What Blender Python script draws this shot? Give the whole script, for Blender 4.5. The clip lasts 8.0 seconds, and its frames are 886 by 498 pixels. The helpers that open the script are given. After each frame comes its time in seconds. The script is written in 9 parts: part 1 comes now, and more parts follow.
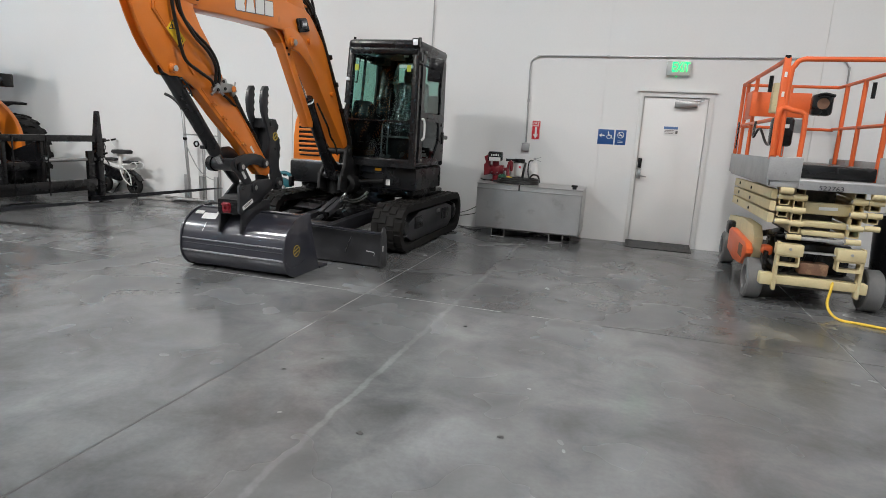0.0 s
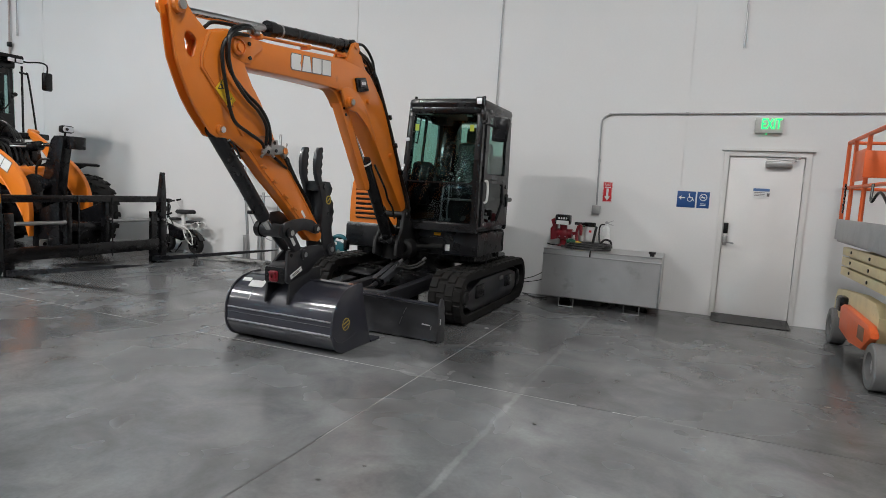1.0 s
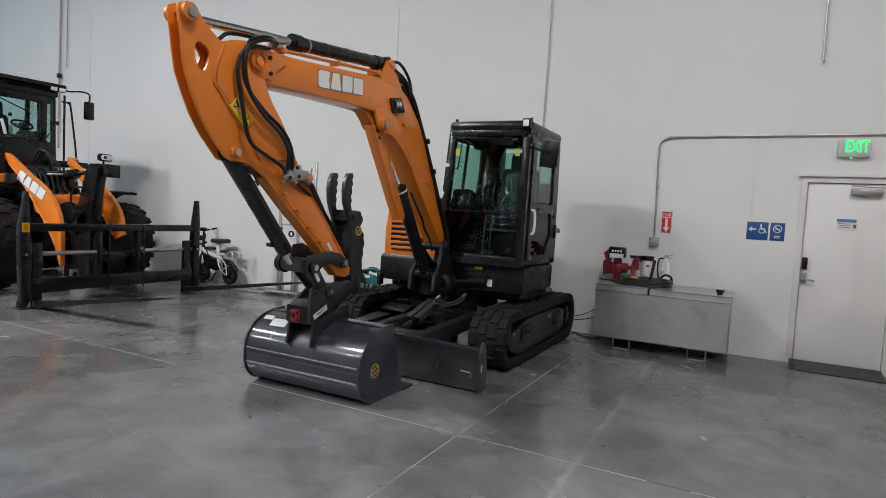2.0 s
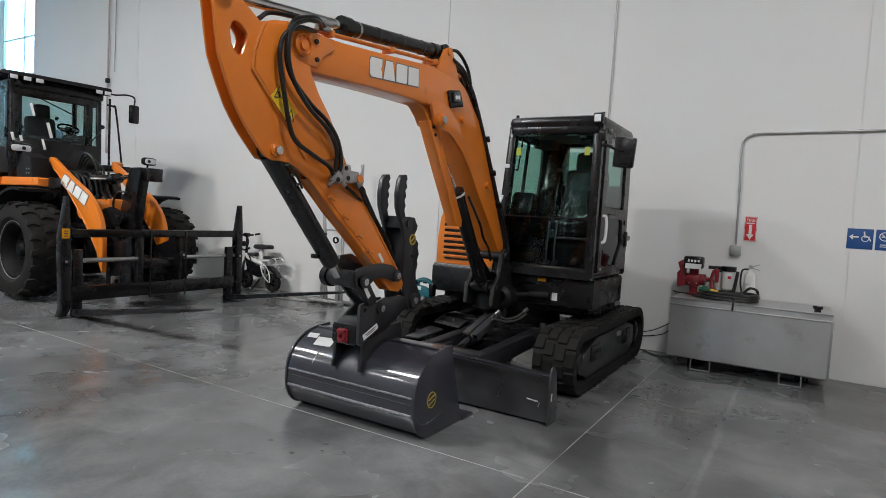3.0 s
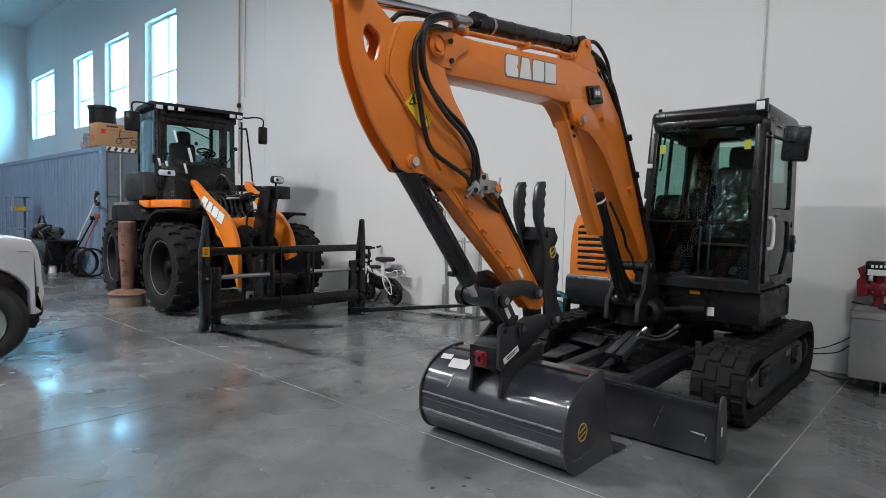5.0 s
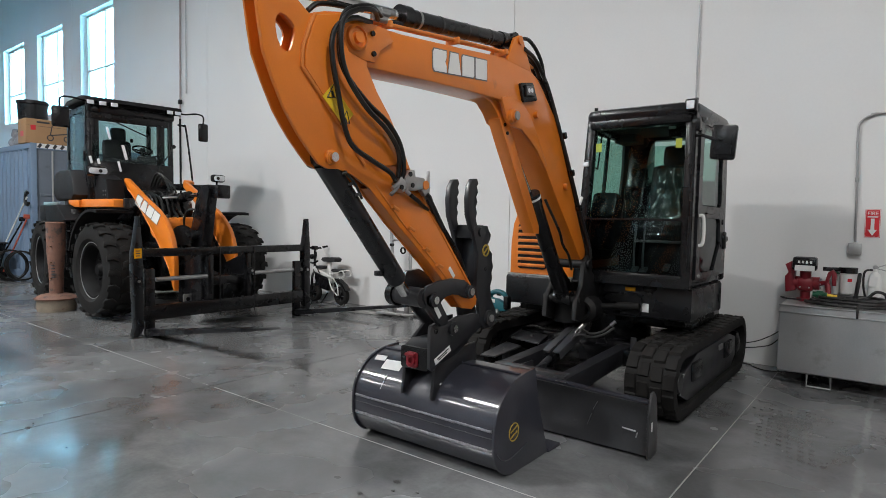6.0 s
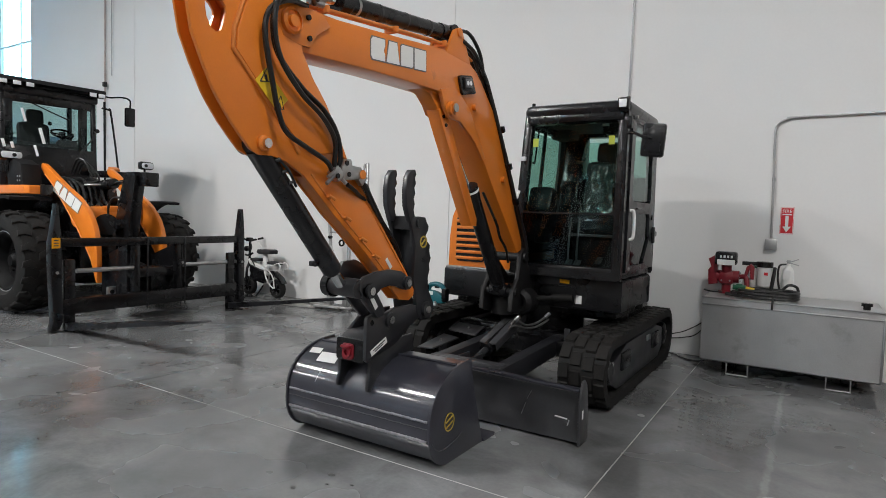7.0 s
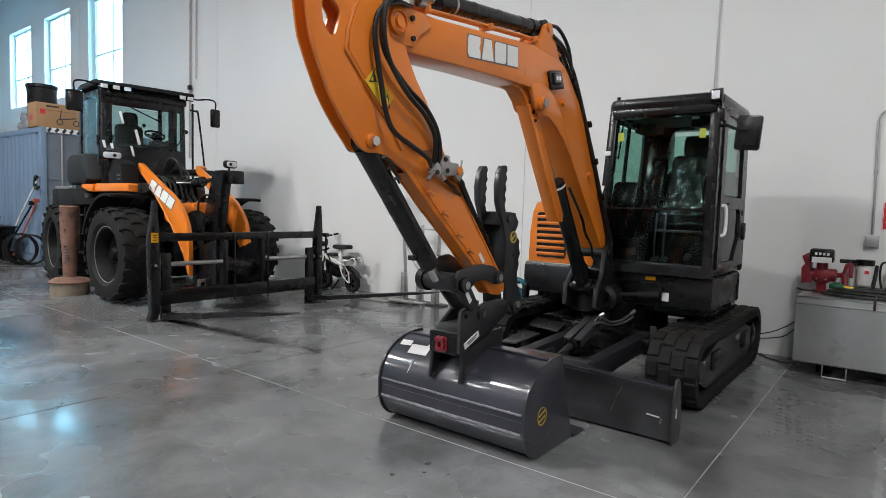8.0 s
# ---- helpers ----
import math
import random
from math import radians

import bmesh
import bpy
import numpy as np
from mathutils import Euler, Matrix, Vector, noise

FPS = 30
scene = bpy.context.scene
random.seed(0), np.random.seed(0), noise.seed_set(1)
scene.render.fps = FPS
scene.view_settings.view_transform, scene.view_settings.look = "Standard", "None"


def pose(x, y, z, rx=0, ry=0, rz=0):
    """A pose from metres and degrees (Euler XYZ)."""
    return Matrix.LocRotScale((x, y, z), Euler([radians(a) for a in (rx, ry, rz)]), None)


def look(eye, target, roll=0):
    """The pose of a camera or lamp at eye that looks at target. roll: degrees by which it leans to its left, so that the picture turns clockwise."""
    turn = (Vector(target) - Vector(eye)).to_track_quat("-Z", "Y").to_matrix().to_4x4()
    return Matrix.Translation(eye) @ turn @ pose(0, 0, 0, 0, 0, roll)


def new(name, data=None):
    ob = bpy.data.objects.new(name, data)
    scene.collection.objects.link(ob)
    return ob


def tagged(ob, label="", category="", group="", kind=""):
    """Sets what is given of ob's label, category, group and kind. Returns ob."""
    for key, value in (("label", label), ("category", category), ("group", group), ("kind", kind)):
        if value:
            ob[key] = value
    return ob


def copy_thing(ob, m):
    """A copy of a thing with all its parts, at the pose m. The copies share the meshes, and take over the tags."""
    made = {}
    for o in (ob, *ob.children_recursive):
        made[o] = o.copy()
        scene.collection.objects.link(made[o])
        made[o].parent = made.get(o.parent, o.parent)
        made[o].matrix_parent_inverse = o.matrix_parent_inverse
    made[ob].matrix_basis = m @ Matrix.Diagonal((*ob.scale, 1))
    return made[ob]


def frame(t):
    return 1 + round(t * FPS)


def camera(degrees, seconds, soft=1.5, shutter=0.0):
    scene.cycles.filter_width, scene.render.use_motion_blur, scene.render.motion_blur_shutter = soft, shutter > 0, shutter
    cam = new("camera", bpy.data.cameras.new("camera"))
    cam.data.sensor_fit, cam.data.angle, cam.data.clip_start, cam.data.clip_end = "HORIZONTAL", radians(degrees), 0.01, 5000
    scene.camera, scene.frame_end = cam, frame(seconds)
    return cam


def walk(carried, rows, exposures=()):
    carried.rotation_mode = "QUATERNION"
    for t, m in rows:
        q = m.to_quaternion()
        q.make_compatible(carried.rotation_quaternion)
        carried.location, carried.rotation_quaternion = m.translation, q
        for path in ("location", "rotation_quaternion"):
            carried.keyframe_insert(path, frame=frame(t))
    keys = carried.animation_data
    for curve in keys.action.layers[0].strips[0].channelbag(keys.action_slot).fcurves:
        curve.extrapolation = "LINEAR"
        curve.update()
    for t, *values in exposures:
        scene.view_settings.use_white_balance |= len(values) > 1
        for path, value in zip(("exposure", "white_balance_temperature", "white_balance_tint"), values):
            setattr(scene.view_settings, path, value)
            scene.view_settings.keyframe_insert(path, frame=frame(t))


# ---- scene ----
cam = camera(73.8, 8.0, soft=0.75)
PATH = [
    (0, (-0.051, 0.894, 1.452), (-0.624, 2.771, 1.066), 3.2),
    (0.5, (-0.194, 1.166, 1.504), (-0.863, 3.026, 1.206), 3.1),
    (1, (-0.275, 1.442, 1.5), (-1.056, 3.272, 1.293), 3.2),
    (1.5, (-0.339, 1.759, 1.512), (-1.202, 3.557, 1.369), 3.5),
    (1.7, (-0.404, 1.852, 1.51), (-1.291, 3.64, 1.383), 3.4),
    (2.8, (-0.865, 2.364, 1.508), (-1.865, 4.093, 1.393), 3.4),
    (3, (-0.95, 2.424, 1.518), (-1.986, 4.131, 1.405), 3.3),
    (3.5, (-1.157, 2.445, 1.523), (-2.312, 4.074, 1.405), 2.8),
    (4, (-1.292, 2.432, 1.533), (-2.564, 3.971, 1.409), 2.3),
    (4.2, (-1.32, 2.45, 1.539), (-2.627, 3.958, 1.413), 2.1),
    (5.3, (-1.305, 2.659, 1.542), (-2.641, 4.143, 1.437), 1.3),
    (5.5, (-1.281, 2.696, 1.542), (-2.594, 4.201, 1.439), 1.2),
    (6, (-1.233, 2.769, 1.534), (-2.458, 4.346, 1.431), 1.1),
    (6.5, (-1.218, 2.791, 1.525), (-2.34, 4.443, 1.415), 1.6),
    (7, (-1.22, 2.788, 1.514), (-2.28, 4.48, 1.397), 1.9),
    (7.5, (-1.258, 2.756, 1.486), (-2.35, 4.427, 1.36), 2.0),
    (8, (-1.363, 2.631, 1.502), (-2.587, 4.207, 1.366), 1.8),
]
walk(cam, [(t, look(eye, target, roll)) for t, eye, target, roll in PATH],
     exposures=[(0.0, 0.25, 6500, 10), (0.5, 0.10, 6500, 10), (1.0, 0.0, 6480, 10), (1.5, -0.08, 6450, 10), (3.0, -0.05, 6470, 10), (4.0, -0.09, 6370, 10), (5.5, 0.02, 6350, 10), (6.0, 0.04, 6450, 10), (7.0, 0.10, 6500, 10), (7.5, 0.14, 6500, 10), (8.0, 0.15, 6470, 10)])

# ---- light ----
world = bpy.data.worlds.new("sky")
scene.world = world
world.use_nodes = True
_nt = world.node_tree
_sky = _nt.nodes.new("ShaderNodeTexSky")
_sky.sky_type, _sky.sun_disc = "NISHITA", False
_sky.sun_elevation, _sky.sun_rotation = radians(38), radians(200)
_nt.links.new(_sky.outputs["Color"], _nt.nodes["Background"].inputs["Color"])
_nt.nodes["Background"].inputs["Strength"].default_value = 0.12
sun_data = bpy.data.lights.new("sun", "SUN")
sun_data.energy, sun_data.angle, sun_data.color = 2.0, radians(0.6), (1.0, 0.95, 0.88)
sun_ob = new("sun", sun_data)
sun_ob.matrix_world = pose(0, 0, 30, 52, 0, 20)

BAY_Z = 8.2
BAYS = {(-23.0, 3.2): 330, (-12.1, 1.3): 860, (-9.1, 0.28): 1040, (0.5, 3.2): 520, (8.0, 3.2): 340,
        (-16.2, -5.0): 360, (-12.2, -5.0): 300, (-7.6, -5.0): 330, (0.5, -5.0): 400, (8.0, -5.0): 340}
for (bx, by), watts in BAYS.items():
    ld = bpy.data.lights.new("high_bay_lamp", "AREA")
    ld.shape, ld.size, ld.size_y = "RECTANGLE", 0.9, 0.45
    ld.energy = 0.63 * watts
    ld.color = (1.0, 0.99, 0.975)
    new("high_bay_lamp", ld).matrix_world = pose(bx, by, BAY_Z - 0.02)
WINDOWS = [(-20.34, -18.20), (-23.74, -21.66), (-27.02, -24.94), (-32.75, -29.5)]
WIN_Z0, WIN_Z1 = 4.60, 7.22


# ---- materials ----
def mat(name, col, rough=0.5, metal=0.0, vary=0.12, scale=3.0, fine=60.0, bump=0.05, dirt=None, dirt_at=0.62, coat=0.0, island=0.0, spec=0.5, coat_rough=0.08):
    """A painted or bare surface: two scales of tone, fine relief, optional patches of dirt."""
    m = bpy.data.materials.new(name)
    m.use_nodes = True
    nt = m.node_tree
    n, l = nt.nodes, nt.links
    b = n["Principled BSDF"]
    tc = n.new("ShaderNodeTexCoord")
    big = n.new("ShaderNodeTexNoise")
    big.inputs["Scale"].default_value, big.inputs["Detail"].default_value = scale, 4
    sm = n.new("ShaderNodeTexNoise")
    sm.inputs["Scale"].default_value, sm.inputs["Detail"].default_value = fine, 3
    for q in (big, sm):
        l.new(tc.outputs["Object"], q.inputs["Vector"])
    mix = n.new("ShaderNodeMath")
    mix.operation = "MULTIPLY_ADD"
    mix.inputs[1].default_value = 0.35
    l.new(sm.outputs["Fac"], mix.inputs[0])
    l.new(big.outputs["Fac"], mix.inputs[2])
    ramp = n.new("ShaderNodeMapRange")
    ramp.inputs["From Min"].default_value, ramp.inputs["From Max"].default_value = 0.4, 0.95
    ramp.inputs["To Min"].default_value, ramp.inputs["To Max"].default_value = 1 - vary, 1 + vary
    l.new(mix.outputs[0], ramp.inputs["Value"])
    val = ramp.outputs["Result"]
    if island:
        oi = n.new("ShaderNodeObjectInfo")
        r2 = n.new("ShaderNodeMapRange")
        r2.inputs["To Min"].default_value, r2.inputs["To Max"].default_value = 1 - island, 1 + island
        l.new(oi.outputs["Random"], r2.inputs["Value"])
        mm = n.new("ShaderNodeMath")
        mm.operation = "MULTIPLY"
        l.new(val, mm.inputs[0]), l.new(r2.outputs["Result"], mm.inputs[1])
        val = mm.outputs[0]
    sc = n.new("ShaderNodeVectorMath")
    sc.operation = "SCALE"
    sc.inputs[0].default_value = col
    l.new(val, sc.inputs["Scale"])
    out = sc.outputs["Vector"]
    if dirt:
        dn = n.new("ShaderNodeTexNoise")
        dn.inputs["Scale"].default_value, dn.inputs["Detail"].default_value, dn.inputs["Roughness"].default_value = scale * 1.7, 8, 0.65
        l.new(tc.outputs["Object"], dn.inputs["Vector"])
        dr = n.new("ShaderNodeMapRange")
        dr.inputs["From Min"].default_value, dr.inputs["From Max"].default_value = dirt_at, dirt_at + 0.12
        l.new(dn.outputs["Fac"], dr.inputs["Value"])
        dm = n.new("ShaderNodeMix")
        dm.data_type = "RGBA"
        l.new(dr.outputs["Result"], dm.inputs["Factor"])
        l.new(out, dm.inputs[6])
        dm.inputs[7].default_value = (*dirt, 1)
        out = dm.outputs[2]
    l.new(out, b.inputs["Base Color"])
    rr = n.new("ShaderNodeMapRange")
    rr.inputs["To Min"].default_value, rr.inputs["To Max"].default_value = max(rough - 0.1, 0.02), min(rough + 0.1, 1)
    l.new(big.outputs["Fac"], rr.inputs["Value"])
    l.new(rr.outputs["Result"], b.inputs["Roughness"])
    b.inputs["Metallic"].default_value = metal
    b.inputs["Specular IOR Level"].default_value = spec
    if coat:
        b.inputs["Coat Weight"].default_value, b.inputs["Coat Roughness"].default_value = coat, coat_rough
    if bump:
        bp = n.new("ShaderNodeBump")
        bp.inputs["Strength"].default_value, bp.inputs["Distance"].default_value = bump, 0.004
        l.new(sm.outputs["Fac"], bp.inputs["Height"])
        l.new(bp.outputs["Normal"], b.inputs["Normal"])
    return m


def emit(name, col, power):
    m = bpy.data.materials.new(name)
    m.use_nodes = True
    b = m.node_tree.nodes["Principled BSDF"]
    b.inputs["Base Color"].default_value = (*col, 1)
    b.inputs["Emission Color"].default_value, b.inputs["Emission Strength"].default_value = (*col, 1), power
    return m


def glass(name, tint, rough=0.02, shine=0.05):
    """A thin pane: part clear, part gloss."""
    m = bpy.data.materials.new(name)
    m.use_nodes = True
    n, l = m.node_tree.nodes, m.node_tree.links
    n.remove(n["Principled BSDF"])
    tr, gl, mx, lw = n.new("ShaderNodeBsdfTransparent"), n.new("ShaderNodeBsdfGlossy"), n.new("ShaderNodeMixShader"), n.new("ShaderNodeLayerWeight")
    pw, fr = n.new("ShaderNodeMath"), n.new("ShaderNodeMapRange")
    pw.operation = "POWER"
    pw.inputs[1].default_value = 4.0
    lw.inputs["Blend"].default_value = 0.5
    l.new(lw.outputs["Facing"], pw.inputs[0]), l.new(pw.outputs[0], fr.inputs["Value"])
    fr.inputs["To Min"].default_value, fr.inputs["To Max"].default_value = shine, 0.75
    tr.inputs["Color"].default_value = (*tint, 1)
    gl.inputs["Roughness"].default_value = rough
    l.new(fr.outputs[0], mx.inputs["Fac"]), l.new(tr.outputs[0], mx.inputs[1]), l.new(gl.outputs[0], mx.inputs[2])
    l.new(mx.outputs[0], n["Material Output"].inputs["Surface"])
    return m


def floor_mat():
    m = bpy.data.materials.new("polished_concrete")
    m.use_nodes = True
    n, l = m.node_tree.nodes, m.node_tree.links
    b = n["Principled BSDF"]
    geo = n.new("ShaderNodeNewGeometry")

    def nz(scale, detail, rough=0.55, dist=0.0):
        q = n.new("ShaderNodeTexNoise")
        q.inputs["Scale"].default_value, q.inputs["Detail"].default_value = scale, detail
        q.inputs["Roughness"].default_value, q.inputs["Distortion"].default_value = rough, dist
        l.new(geo.outputs["Position"], q.inputs["Vector"])
        return q.outputs["Fac"]

    def rng(src, a, c, lo, hi):
        q = n.new("ShaderNodeMapRange")
        q.inputs["From Min"].default_value, q.inputs["From Max"].default_value = a, c
        q.inputs["To Min"].default_value, q.inputs["To Max"].default_value = lo, hi
        l.new(src, q.inputs["Value"])
        return q.outputs["Result"]

    def mul(a, c):
        q = n.new("ShaderNodeMath")
        q.operation = "MULTIPLY"
        l.new(a, q.inputs[0]), l.new(c, q.inputs[1])
        return q.outputs[0]
    cloud = rng(nz(0.6, 4, 0.55, 0.5), 0.3, 0.7, 0.54, 1.38)
    mid = rng(nz(2.3, 5, 0.6, 0.5), 0.3, 0.7, 0.66, 1.26)
    grain = rng(nz(38, 4, 0.6), 0.25, 0.75, 0.92, 1.08)
    spots = rng(nz(9.0, 5, 0.65), 0.66, 0.76, 1.0, 0.78)
    pale = rng(nz(0.9, 5, 0.6, 0.15), 0.48, 0.80, 0.98, 1.16)
    oi = n.new("ShaderNodeObjectInfo")
    slab = rng(oi.outputs["Random"], 0, 1, 0.93, 1.06)
    sep = n.new("ShaderNodeSeparateXYZ")
    l.new(geo.outputs["Position"], sep.inputs[0])

    def op(kind, a, c):
        q = n.new("ShaderNodeMath")
        q.operation = kind
        for i, v in enumerate((a, c)):
            if isinstance(v, (int, float)):
                q.inputs[i].default_value = v
            else:
                l.new(v, q.inputs[i])
        return q.outputs[0]
    wob = rng(nz(5.0, 4), 0.3, 0.7, -0.016, 0.016)
    off = op("ABSOLUTE", op("ADD", op("ADD", sep.outputs["X"], 1.375), wob), 0)
    band = rng(off, 0.011, 0.026, 1.38, 1.0)
    # worn tyre prints beside the joint
    def patch(cx, cy, hx, hy):
        ix = rng(op("ABSOLUTE", op("ADD", op("ADD", sep.outputs["X"], -cx), op("MULTIPLY", op("ADD", sep.outputs["Y"], -cy), 0.12)), 0), hx * 0.8, hx * 1.15, 1.0, 0.0)
        iy = rng(op("ABSOLUTE", op("ADD", sep.outputs["Y"], -cy), 0), hy * 0.85, hy * 1.15, 1.0, 0.0)
        return mul(ix, iy)
    bars = rng(op("SINE", op("ADD", op("MULTIPLY", sep.outputs["Y"], 70.0), op("MULTIPLY", sep.outputs["X"], 22.0)), 0), 0.0, 0.5, 0.0, 1.0)
    dash = rng(op("SINE", op("ADD", op("MULTIPLY", sep.outputs["X"], 95.0), op("MULTIPLY", sep.outputs["Y"], 12.0)), 0), -0.5, 0.0, 0.0, 1.0)
    where = op("MAXIMUM", patch(-1.86, 7.7, 0.21, 0.68), patch(-1.21, 8.05, 0.22, 0.26))
    prints = rng(mul(mul(where, rng(nz(4.0, 5), 0.38, 0.6, 0.25, 1.0)), mul(bars, dash)), 0, 1, 1.0, 0.66)
    k = mul(mul(mul(mul(cloud, mid), mul(grain, spots)), mul(slab, pale)), mul(band, prints))
    sc = n.new("ShaderNodeVectorMath")
    sc.operation = "SCALE"
    sc.inputs[0].default_value = FLOOR_COL
    l.new(k, sc.inputs["Scale"])
    l.new(sc.outputs["Vector"], b.inputs["Base Color"])
    l.new(rng(nz(1.3, 3, 0.5, 0.3), 0.32, 0.68, 0.13, 0.34), b.inputs["Roughness"])
    b.inputs["Specular IOR Level"].default_value = 0.75
    bp = n.new("ShaderNodeBump")
    bp.inputs["Strength"].default_value, bp.inputs["Distance"].default_value = 0.022, 0.003
    l.new(nz(5.0, 2), bp.inputs["Height"])
    l.new(bp.outputs["Normal"], b.inputs["Normal"])
    return m


FLOOR_COL = (0.143, 0.146, 0.149)
M = {}
M["floor"] = floor_mat()
M["joint"] = mat("joint_filler", (0.35, 0.35, 0.345), 0.6, vary=0.3, scale=2.5)
M["crack"] = mat("dark_sealant", (0.06, 0.06, 0.06), 0.5)
M["wall"] = mat("white_wall_paint", (0.735, 0.73, 0.722), 0.62, vary=0.035, scale=0.5, fine=35, bump=0.12)
M["ceil"] = mat("white_roof_deck", (0.6, 0.6, 0.6), 0.8, vary=0.05)
M["door"] = mat("cream_door_paint", (0.78, 0.765, 0.75), 0.38, vary=0.03, scale=1.5, bump=0.02)
M["frame_w"] = mat("frame_paint", (0.68, 0.67, 0.655), 0.4, vary=0.05)
M["orange"] = mat("orange_paint", (0.71, 0.190, 0.016), 0.34, vary=0.07, scale=4, fine=120, bump=0.015, coat=0.35, dirt=(0.50, 0.145, 0.022), dirt_at=0.66)
M["orange2"] = mat("orange_paint_worn", (0.66, 0.2, 0.035), 0.42, vary=0.1, scale=5, fine=120, bump=0.02, dirt=(0.35, 0.14, 0.04), dirt_at=0.66)
M["liftorange"] = mat("lift_orange_paint", (0.75, 0.13, 0.03), 0.42, vary=0.1, scale=6, dirt=(0.3, 0.1, 0.05), dirt_at=0.64)
M["black"] = mat("black_paint", (0.006, 0.006, 0.007), 0.26, vary=0.25, scale=5, bump=0.04, spec=0.42)
M["charcoal"] = mat("charcoal_paint", (0.009, 0.0093, 0.011), 0.28, vary=0.2, scale=4, bump=0.03, spec=0.4)
M["bucketgrey"] = mat("bucket_grey_paint", (0.029, 0.030, 0.041), 0.46, vary=0.18, scale=5, fine=90, bump=0.02, dirt=(0.06, 0.059, 0.063), dirt_at=0.68, coat=0.8, coat_rough=0.11, spec=0.3)
M["skirt"] = mat("skirt_grey_paint", (0.010, 0.0102, 0.0115), 0.28, vary=0.15, scale=3, bump=0.06, fine=180, spec=0.45)
M["rubber"] = mat("black_rubber", (0.009, 0.0087, 0.0084), 0.62, vary=0.3, scale=6, fine=80, bump=0.2, dirt=(0.022, 0.02, 0.018), dirt_at=0.58)
M["trackrubber"] = mat("track_rubber", (0.0105, 0.0102, 0.010), 0.7, vary=0.3, scale=6, fine=80, bump=0.2, dirt=(0.02, 0.0185, 0.0175), dirt_at=0.60, spec=0.2)
M["lugrubber"] = mat("dusty_lug_rubber", (0.0125, 0.0118, 0.0112), 0.72, vary=0.3, scale=9, fine=90, bump=0.25, spec=0.2, dirt=(0.021, 0.0195, 0.0185), dirt_at=0.60, island=0.3)
M["tyre"] = mat("loader_tyre_rubber", (0.013, 0.0127, 0.0125), 0.75, vary=0.3, scale=6, fine=80, bump=0.25, dirt=(0.030, 0.028, 0.026), dirt_at=0.60, spec=0.2)
M["blade"] = mat("scuffed_blade_paint", (0.039, 0.0395, 0.043), 0.34, vary=0.25, scale=4, fine=70, bump=0.06, dirt=(0.075, 0.074, 0.074), dirt_at=0.63, spec=0.5)
M["linkgrey"] = mat("linkage_grey_paint", (0.019, 0.0195, 0.0225), 0.34, vary=0.2, scale=7, bump=0.04, dirt=(0.045, 0.044, 0.043), dirt_at=0.68)
M["hood"] = mat("matt_hood_plastic", (0.018, 0.0185, 0.0205), 0.58, vary=0.15, scale=3, bump=0.06, fine=150, spec=0.25)
M["weldgrey"] = mat("weld_and_ridge_glint", (0.17, 0.17, 0.185), 0.35, 0.3, vary=0.4, scale=30, fine=120, bump=0.3)
M["hosegrey"] = mat("dusty_hose", (0.038, 0.038, 0.038), 0.45, vary=0.2)
M["hose"] = mat("hose_rubber", (0.007, 0.007, 0.007), 0.30, vary=0.2)
M["chrome"] = mat("chrome_steel", (0.62, 0.62, 0.62), 0.14, 1.0, vary=0.05, bump=0.0)
M["steel"] = mat("bare_steel", (0.42, 0.42, 0.42), 0.34, 0.9, vary=0.15, scale=8)
M["zinc"] = mat("zinc_conduit", (0.42, 0.42, 0.42), 0.42, 0.75, vary=0.1, scale=9)
M["alu"] = mat("brushed_aluminium", (0.52, 0.52, 0.52), 0.40, 0.75, vary=0.16, scale=2.2, fine=90, bump=0.05, dirt=(0.40, 0.395, 0.39), dirt_at=0.60)
M["liftgrey"] = mat("lift_grey_metal", (0.36, 0.36, 0.36), 0.5, 0.3, vary=0.2, scale=5, dirt=(0.2, 0.19, 0.18), dirt_at=0.62)
M["cream"] = mat("cream_lift_paint", (0.62, 0.52, 0.30), 0.5, vary=0.12, scale=5, dirt=(0.3, 0.24, 0.14), dirt_at=0.66)
# darker stand-in for the cream lift paint, shade put into its colour
M["creamshade"] = mat("shaded_frame_steel", (0.10, 0.092, 0.08), 0.5, 0.2, vary=0.3, scale=6, dirt=(0.04, 0.037, 0.033), dirt_at=0.55)
M["greyrubber"] = mat("grey_tyre_rubber", (0.17, 0.17, 0.17), 0.75, vary=0.15, scale=8, bump=0.15)
M["white"] = mat("white_plastic", (0.78, 0.78, 0.76), 0.4, vary=0.05)
M["paper"] = mat("white_label", (0.75, 0.75, 0.74), 0.55, vary=0.05)
M["bundle"] = mat("grey_plastic_sheet", (0.22, 0.22, 0.24), 0.4, vary=0.3, scale=6)
M["redsteel"] = mat("red_painted_steel", (0.36, 0.07, 0.04), 0.45, vary=0.2, scale=6)
M["mattblack"] = mat("matt_black_steel", (0.008, 0.008, 0.0085), 0.55, vary=0.25, scale=6, bump=0.06, spec=0.3)
M["greywood"] = mat("weathered_board", (0.26, 0.255, 0.245), 0.8, vary=0.25, scale=8, fine=120, bump=0.2)
M["emblem"] = mat("dull_yellow_print", (0.42, 0.30, 0.045), 0.5, vary=0.15, scale=30)
M["yellow"] = mat("yellow_label", (0.78, 0.5, 0.02), 0.5, vary=0.08)
M["lime"] = mat("lime_sticker", (0.36, 0.40, 0.04), 0.5)
M["red"] = mat("red_paint", (0.19, 0.010, 0.018), 0.38, vary=0.25, scale=9)
M["redsign"] = mat("red_sign", (0.6, 0.02, 0.03), 0.4)
M["blue"] = mat("blue_sign", (0.015, 0.075, 0.25), 0.4, vary=0.05)
